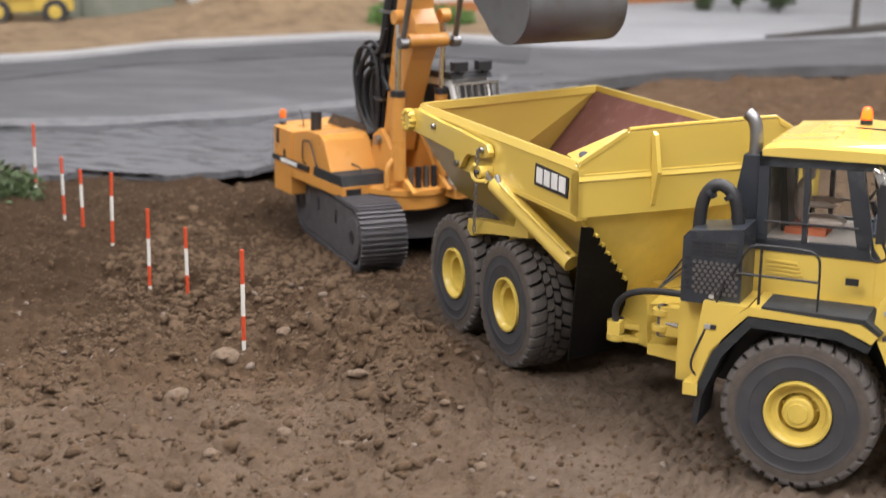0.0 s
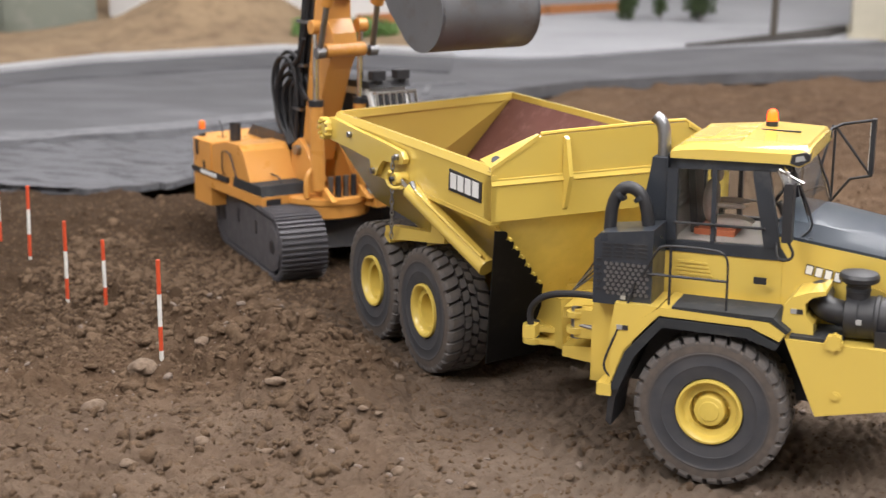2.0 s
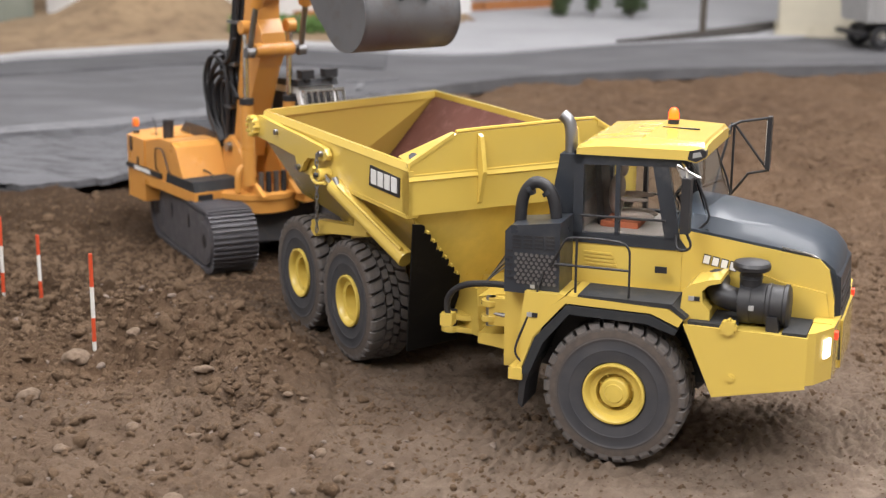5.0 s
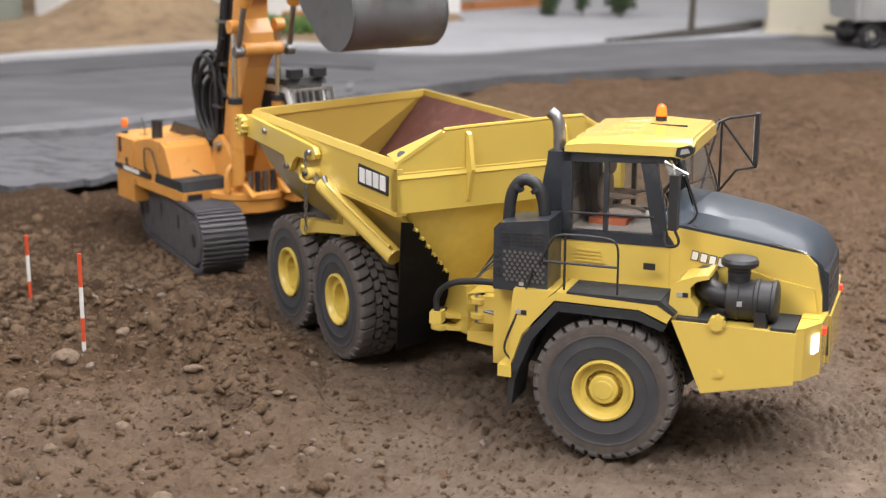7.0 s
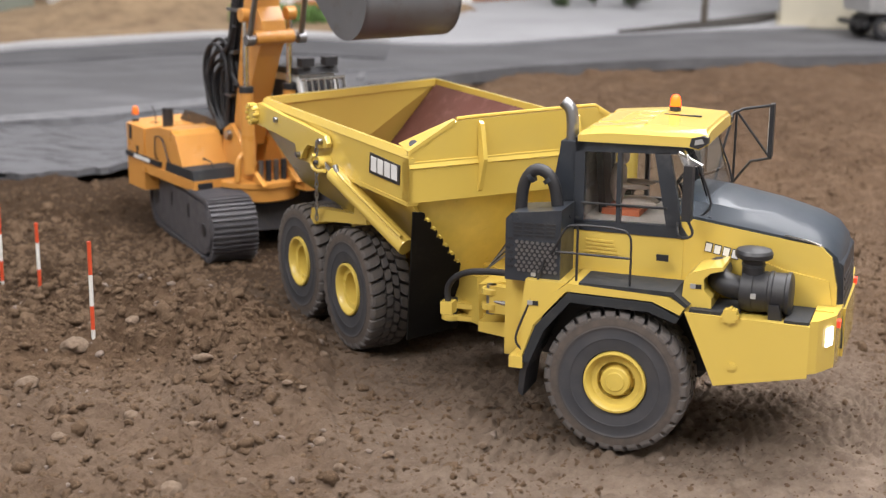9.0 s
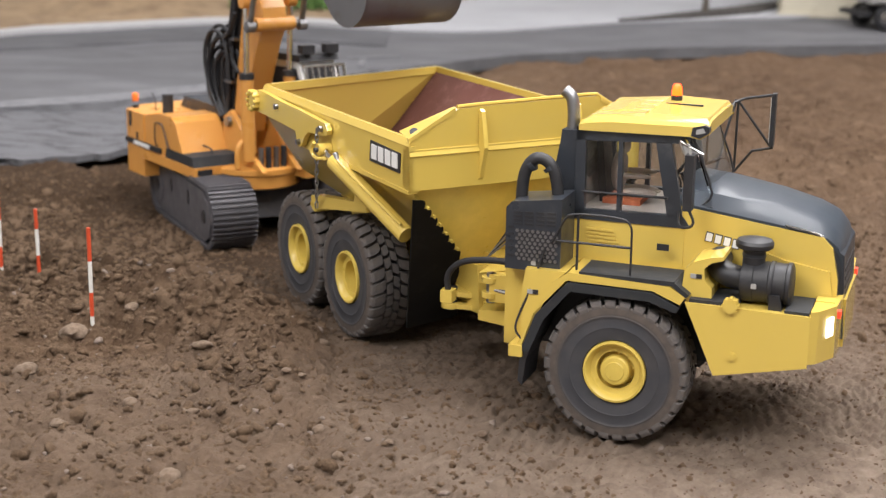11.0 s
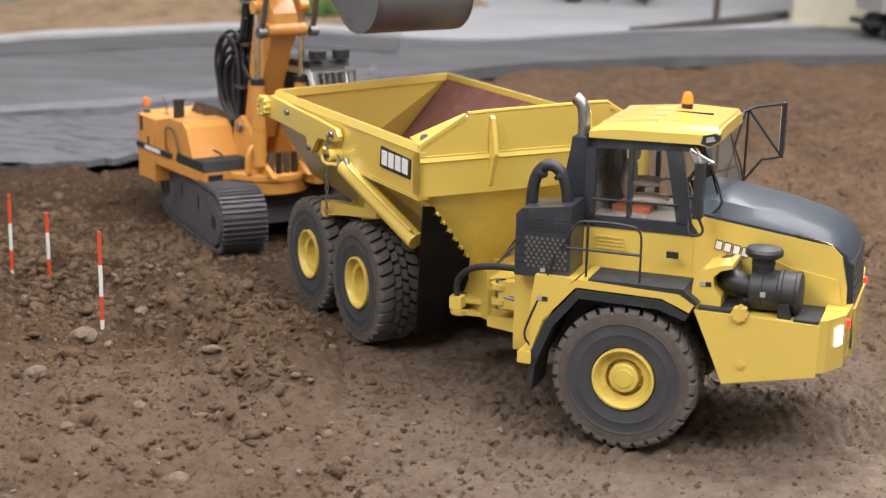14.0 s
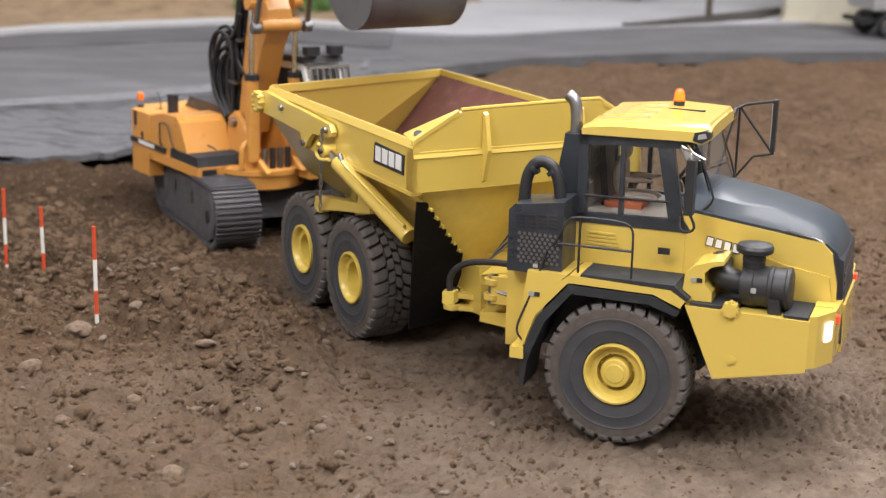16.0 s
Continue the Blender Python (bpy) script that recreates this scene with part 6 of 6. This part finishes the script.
for x, z in ((-0.026, 0.018), (0.012, 0.018)):
    link("hanger_pin", rod(B(), (x, -0.026, z), (x, 0.026, z), 0.0048, 14), STEEL, bucket, "", BUCKET_AT)


# ---------------------------------------------------------------- red and white range poles
def range_pole(x, y, height, lean_x, lean_y):
    z = float(ground_height(np.array(x), np.array(y), False)) + 0.006
    pole = new("range_pole")
    pole.matrix_world = Matrix.Translation((x, y, z - 0.006)) @ Matrix.Rotation(lean_x, 4, "X") @ Matrix.Rotation(lean_y, 4, "Y")
    tagged(pole, "slim red and white banded surveying pole stuck in loam", "range pole", "row of range poles")
    n = 4 if height > 0.1 else 3
    bands = [(0.0, 0.010, POLE_WHITE), (0.010, 0.040, RED), (0.040, 0.073, POLE_WHITE), (0.073, height + 0.006, RED)] if n == 3 else [(0.0, 0.012, POLE_WHITE), (0.012, 0.038, RED), (0.038, 0.072, POLE_WHITE), (0.072, height + 0.006, RED)]
    for a, b, material in bands:
        link("band", lathe(B(), [(0.0022, a), (0.0022, b - 0.0004), (0.0019, b)], 12, "z"), material, pole, smooth=True)
    return pole


for x, y, h, lx, ly in ((-0.366, 1.526, 0.102, 0.0, 0.0), (-0.490, 1.782, 0.092, 0.0, -0.01), (-0.545, 1.811, 0.103, 0.01, 0.01), (-0.633, 1.95, 0.098, 0.0, 0.02), (-0.725, 2.11, 0.088, -0.01, -0.01),
                        (-0.790, 2.22, 0.092, 0.02, 0.0), (-0.905, 2.42, 0.104, 0.0, 0.01)):
    range_pole(x, y, h, lx, ly)


# ---------------------------------------------------------------- single stones
def stone(x, y, r, flat, seed):
    rng = np.random.RandomState(seed)
    bm = B()
    bmesh.ops.create_icosphere(bm, subdivisions=3, radius=1)
    co = np.array([v.co[:] for v in bm.verts])
    k = 1 + 0.20 * value_noise(co[:, 0] + seed, co[:, 1] + co[:, 2], 0.9, 50) + 0.10 * value_noise(co[:, 0] + co[:, 2], co[:, 1] + seed, 0.4, 51)
    sx, sy = rng.uniform(0.8, 1.2, 2)
    for v, f in zip(bm.verts, k):
        v.co = Vector((v.co.x * sx, v.co.y * sy, v.co.z * flat)) * float(f) * r
    ob = link("stone", bm, STONE, smooth=True)
    ob.matrix_world = pose(x, y, float(ground_height(np.array(x), np.array(y))) + 0.12 * r * flat, 0, 0, rng.uniform(0, 360))
    return tagged(ob, "pale brown rounded stone lying on loam", "stone", "loose stones")


for x, y, r, flat, seed in ((-0.382, 1.508, 0.0150, 0.55, 0), (-0.330, 1.556, 0.0085, 0.60, 1), (-0.122, 1.52, 0.0088, 0.65, 2), (-0.405, 1.402, 0.0115, 0.70, 3), (-0.234, 1.425, 0.0077, 0.55, 4), (-0.24, 1.335, 0.0067, 0.60, 5), (-0.29, 1.343, 0.0073, 0.65, 6), (-0.108, 1.293, 0.007, 0.70, 7), (-0.147, 1.391, 0.0043, 0.55, 8), (-0.225, 1.188, 0.011, 0.60, 9), (-0.17, 1.226, 0.0047, 0.65, 10), (-0.087, 1.241, 0.0062, 0.70, 11), (-0.134, 1.403, 0.0049, 0.55, 12), (-0.043, 1.278, 0.0045, 0.60, 13), (0.042, 1.301, 0.005, 0.65, 14), (-0.229, 1.33, 0.0052, 0.70, 15), (-0.377, 1.569, 0.0055, 0.55, 16), (-0.345, 1.292, 0.007, 0.60, 17)):
    stone(x, y, r, flat, seed)


# ---------------------------------------------------------------- sand, planting and buildings behind the road
def sand_front(x):
    return float(np.interp(x, [-2.5, -0.42, -0.28, -0.1, 0.05, 0.12], [3.0, 4.46, 4.50, 4.80, 5.00, 5.15]))


def sand_back(x):
    return float(np.interp(x, [-2.5, -0.3, -0.05, 0.08, 0.12], [7.4, 7.2, 5.9, 5.4, 5.25]))


def sand_height(x, y):
    edge = smooth_step(0.0, 0.35, y)
    return 0.03 + edge * (0.012 * value_noise(x, y, 0.22, 71) + 0.006 * value_noise(x, y, 0.06, 72))


def sand_sheet():
    xs, rows = np.arange(-2.4, 0.121, 0.03), 60
    bm = B()
    lines = []
    for x in xs:
        f, bk = max(sand_front(x), road_back(x) + 0.108), sand_back(x)
        line = []
        for k in range(rows + 1):
            s = k / rows
            y = f + (bk - f) * s
            z = float(sand_height(np.array(x), np.array(y - f)))
            z += 0.17 * float(bell_curve(x, y, -0.92, 4.92, 0.24, 0.32)) * min(1.0, 6 * s) + 0.03 * float(bell_curve(x, y, -1.05, 4.75, 0.4, 0.35)) * min(1.0, 6 * s)
            line.append(bm.verts.new((x, y, z)))
        lines.append(line)
    for a, b in zip(lines, lines[1:]):
        for k in range(rows):
            bm.faces.new((a[k], b[k], b[k + 1], a[k + 1]))
    return tagged(link("sand_bed", bm, SAND, smooth=True), "tan sand bed with a low heap behind the kerb", "sand", kind="structure")


sand_sheet()


def leaf_clump(bm, rng, cx, cy, cz, r, h, count, size):
    for _ in range(count):
        a, u = rng.uniform(0, 6.28), rng.uniform(0, 1) ** 0.5
        p = Vector((cx + r * u * math.cos(a), cy + r * u * math.sin(a), cz + h * rng.uniform(0.02, 1) * (1 - 0.35 * u)))
        d = Vector((rng.normal(), rng.normal(), rng.normal() + 0.6)).normalized() * size * rng.uniform(0.6, 1.4)
        w = d.orthogonal().normalized() * size * 0.4
        vs = [bm.verts.new(q) for q in (p - d * 0.5, p + w * 0.6, p + d * 0.5, p - w * 0.6)]
        bm.faces.new(vs)


def shrub(x, y, z, r, h, count, size, material, label, seed, clumps=4):
    rng = np.random.RandomState(seed)
    ob = new("shrub")
    ob.matrix_world = Matrix.Translation((x, y, z))
    tagged(ob, label, "shrub")
    bm = B()
    for k in range(5):
        a = rng.uniform(0, 6.28)
        tube(bm, [(0, 0, -0.01), (0.15 * r * math.cos(a), 0.15 * r * math.sin(a), 0.4 * h), (0.45 * r * math.cos(a), 0.45 * r * math.sin(a), 0.8 * h)], 0.03 * r + 0.001, 6, 1)
    link("stem", bm, BARK, ob)
    bm = B()
    for k in range(clumps):
        a = 6.28 * k / clumps + rng.uniform(-0.4, 0.4)
        leaf_clump(bm, rng, 0.4 * r * math.cos(a), 0.4 * r * math.sin(a), rng.uniform(0, 0.2) * h, r * rng.uniform(0.5, 0.75), h * rng.uniform(0.65, 1.0), count // clumps, size)
    link("crown", bm, material, ob)
    return ob


shrub(-0.90, 2.30, -0.01, 0.055, 0.075, 900, 0.010, DARK_LEAF, "dark green low bush at the edge of the loam", 1)
shrub(-0.56, 4.70, 0.03, 0.10, 0.085, 1000, 0.020, LEAF, "fresh green grass tuft on the sand beside the kerb", 2, 5)
shrub(-0.42, 4.78, 0.03, 0.09, 0.06, 800, 0.020, LEAF, "fresh green grass tuft on the sand beside the kerb", 3, 5)
shrub(0.43, 5.44, 0.03, 0.042, 0.20, 1100, 0.016, DARK_LEAF, "slim clipped dark green bush on the paving", 4)
shrub(0.545, 5.45, 0.03, 0.028, 0.20, 800, 0.014, DARK_LEAF, "slim clipped dark green bush on the paving", 5)
shrub(0.68, 5.42, 0.03, 0.058, 0.20, 1300, 0.016, DARK_LEAF, "broad clipped dark green bush on the paving", 6)

bed = B()
prism(bed, [(0.53, 4.575), (0.62, 4.615), (0.83, 4.745), (1.02, 4.90), (1.12, 5.08), (1.15, 5.24), (0.95, 5.02), (0.80, 4.86), (0.60, 4.64)], 0.028, 0.038, "z")
tagged(link("planting_bed", bed, BED_SHADE), "narrow dark planting bed beside the road", "bed", kind="structure")
tree = new("young_tree")
tree.matrix_world = Matrix.Translation((0.835, 4.84, 0.036))
tagged(tree, "bare slim young tree trunk in a planting bed", "tree")
link("trunk", tube(B(), [(0, 0, -0.01), (0.003, 0, 0.15), (-0.004, 0.004, 0.32), (0.0, 0, 0.50)], 0.011, 8), BARK, tree, smooth=True)
bm = B()
rng = np.random.RandomState(9)
for k in range(7):
    a, z = 0.9 * k, 0.34 + 0.025 * k
    tube(bm, [(0, 0, z), (0.05 * math.cos(a), 0.05 * math.sin(a), z + 0.05), (0.10 * math.cos(a), 0.10 * math.sin(a), z + 0.07)], 0.004, 6, 1)
link("limb", bm, BARK, tree)
bm = B()
for k in range(7):
    a, z = 0.9 * k, 0.34 + 0.025 * k
    leaf_clump(bm, rng, 0.10 * math.cos(a), 0.10 * math.sin(a), z + 0.03, 0.07, 0.08, 130, 0.018)
link("crown", bm, LEAF, tree)

pier = new("concrete_pier")
pier.matrix_world = Matrix.Translation((1.085, 4.87, 0.03)) @ Matrix.Rotation(radians(-12), 4, "Z")
tagged(pier, "broad cream concrete pier standing beside the road", "pier")
link("column", box(B(), 0.0, 0.335, 0.0, 0.40, 0.0, 0.55), CONCRETE, pier, bevel=0.006)
link("column", box(B(), 0.337, 0.72, 0.05, 0.40, 0.0, 0.55), CONCRETE, pier, bevel=0.006)
link("footing", box(B(), -0.012, 0.35, -0.012, 0.41, -0.02, 0.008), CONCRETE, pier, bevel=0.002)

beam = new("timber_edging")
beam.matrix_world = Matrix.Translation((-0.50, 5.20, 0.036)) @ Matrix.Rotation(radians(36), 4, "Z")
tagged(beam, "low orange-brown timber edging boards on the ground", "edging")
for k in range(3):
    link("board", box(B(), 0.40 * k, 0.40 * k + 0.392, -0.02, 0.02, -0.008, 0.024), TIMBER, beam, bevel=0.004)

wall = new("site_fence")
wall.matrix_world = Matrix.Translation((-2.42, 4.64, 0.02)) @ Matrix.Rotation(radians(12), 4, "Z")
tagged(wall, "grey-green site fence of flat boards behind the sand", "fence")
for k in range(4):
    link("board", box(B(), 0.28 * k, 0.28 * k + 0.274, 0.0, 0.015, 0.0, 0.42), BOARD, wall, bevel=0.003)
for k in range(5):
    link("post", box(B(), 0.28 * k - 0.012, 0.28 * k + 0.010, 0.015, 0.04, 0.0, 0.44), BOARD, wall)

house = new("workshop_building")
house.matrix_world = Matrix.Translation((-1.36, 5.22, 0.02)) @ Matrix.Rotation(radians(12), 4, "Z")
tagged(house, "low pale rendered model building behind the sand", "building")
link("wall", box(B(), 0.0, 1.5, 0.0, 0.5, -0.02, 0.50), WALL_PAINT, house, bevel=0.003)
link("roof", box(B(), -0.03, 1.53, -0.03, 0.53, 0.50, 0.53), BOARD, house, bevel=0.003)


# ---------------------------------------------------------------- yellow loader parked on the sand
loader = new("wheel_loader")
loader.matrix_world = Matrix.Translation((-1.70, 4.60, 0.03)) @ Matrix.Rotation(radians(15), 4, "Z")
tagged(loader, "small yellow wheel loader model parked on the sand", "loader")
link("rear_hood", prism(B(), [(0.02, 0.040), (0.02, 0.105), (0.10, 0.112), (0.14, 0.112), (0.14, 0.040)], -0.045, 0.045), YELLOW, loader, "yellow engine hood", bevel=0.005)
cabo = link("cab", prism(B(), [(-0.06, 0.075), (-0.055, 0.185), (0.02, 0.185), (0.02, 0.075)], -0.040, 0.040), YELLOW, loader, "yellow cab", bevel=0.004)
link("window", prism(B(), [(-0.050, 0.110), (-0.046, 0.172), (0.010, 0.172), (0.010, 0.110)], -0.0412, 0.0412), BLACK, cabo)
link("front_frame", prism(B(), [(-0.15, 0.035), (-0.15, 0.075), (-0.06, 0.095), (0.02, 0.080), (0.02, 0.035)], -0.030, 0.030), YELLOW, loader, "yellow front frame", bevel=0.003)
link("shovel", prism(B(), [(-0.235, 0.004), (-0.160, 0.010), (-0.155, 0.060), (-0.175, 0.085), (-0.172, 0.052), (-0.180, 0.024)], -0.075, 0.075), TIPPER, loader, "grey steel shovel", bevel=0.002)
for x in (-0.085, 0.085):
    for sd in (-1, 1):
        wl = link("wheel", rod(B(), (x, sd * 0.040, 0.038), (x, sd * 0.068, 0.038), 0.020, 20), YELLOW_RIM, loader, "yellow wheel rim", bevel=0.002)
        tyre_bm = lathe(B(), [(0.020, -0.013), (0.034, -0.014), (0.038, -0.010), (0.038, 0.010), (0.034, 0.014), (0.020, 0.013)], 28, caps=False)
        tyre_bm.transform(Matrix.Translation((x, sd * 0.053, 0.038)))
        link("tyre", tyre_bm, RUBBER, wl, "black tyre", smooth=True)


# ---------------------------------------------------------------- green tipper lorry on the road
lorry = new("tipper_lorry")
lorry.matrix_world = Matrix.Translation((1.335, 4.56, 0.025)) @ Matrix.Rotation(radians(13), 4, "Z")
tagged(lorry, "green four-axle tipper lorry with a grey body on road", "lorry")
link("frame", box(B(), -0.08, 0.54, -0.030, 0.030, 0.048, 0.070), BLACK, lorry, bevel=0.002)
tip = link("tipper_body", hexa(B(), [(-0.10, -0.082, 0.082), (0.385, -0.082, 0.082), (0.385, 0.082, 0.082), (-0.10, 0.082, 0.082), (-0.11, -0.088, 0.20), (0.40, -0.088, 0.20), (0.40, 0.088, 0.20), (-0.11, 0.088, 0.20)]), TIPPER, lorry, "light grey tipper body", bevel=0.003)
for k in range(6):
    link("rib", box(B(), -0.085 + 0.09 * k, -0.077 + 0.09 * k, -0.092, -0.085, 0.088, 0.198), TIPPER, tip)
link("rim_rail", box(B(), -0.112, 0.402, -0.094, 0.094, 0.198, 0.206), TIPPER, tip)
cabl = link("cab", prism(B(), [(0.410, 0.060), (0.410, 0.235), (0.520, 0.235), (0.545, 0.150), (0.550, 0.045), (0.530, 0.045), (0.522, 0.085), (0.450, 0.085), (0.440, 0.060)], -0.082, 0.082), GREEN, lorry, "green lorry cab", bevel=0.005)
link("side_window", prism(B(), [(0.445, 0.155), (0.445, 0.215), (0.515, 0.215), (0.532, 0.155)], -0.0835, 0.0835), BLACK, cabl)
link("windscreen", hexa(B(), [(0.540, -0.074, 0.150), (0.548, -0.074, 0.150), (0.548, 0.074, 0.150), (0.540, 0.074, 0.150), (0.516, -0.074, 0.226), (0.524, -0.074, 0.226), (0.524, 0.074, 0.226), (0.516, 0.074, 0.226)]), BLACK, cabl)
link("bumper", box(B(), 0.530, 0.556, -0.083, 0.083, 0.030, 0.060), GREEN, cabl, bevel=0.003)
link("tank", rod(B(), (0.185, -0.066, 0.052), (0.255, -0.066, 0.052), 0.020, 20), CHROME, lorry, "bright fuel tank", bevel=0.002)
link("tail_board", box(B(), -0.118, -0.098, -0.080, 0.080, 0.042, 0.056), BLACK, lorry, "black rear underrun bar", bevel=0.002)
wheel_mesh = {}
for x in (-0.045, 0.050, 0.335, 0.487):
    for s in (-1, 1):
        m = Matrix.Translation((x, s * 0.072, 0.036)) @ Matrix.Rotation(0 if s < 0 else math.pi, 4, "Z")
        if not wheel_mesh:
            w = link("wheel", lathe(B(), [(0.020, -0.004), (0.012, -0.006), (0.010, -0.012), (0.006, -0.013)], 24), CHROME, lorry, "bright wheel rim", smooth=True)
            t = link("tyre", lathe(B(), [(0.020, -0.010), (0.024, -0.0125), (0.033, -0.012), (0.036, -0.008), (0.036, 0.008), (0.033, 0.012), (0.020, 0.012)], 32, caps=False), BLACK, w, "black tyre", smooth=True)
            w.matrix_basis = m
            wheel_mesh.update(w=w.data, t=t.data)
        else:
            w = share("wheel", wheel_mesh["w"], lorry, m)
            share("tyre", wheel_mesh["t"], w, Matrix())
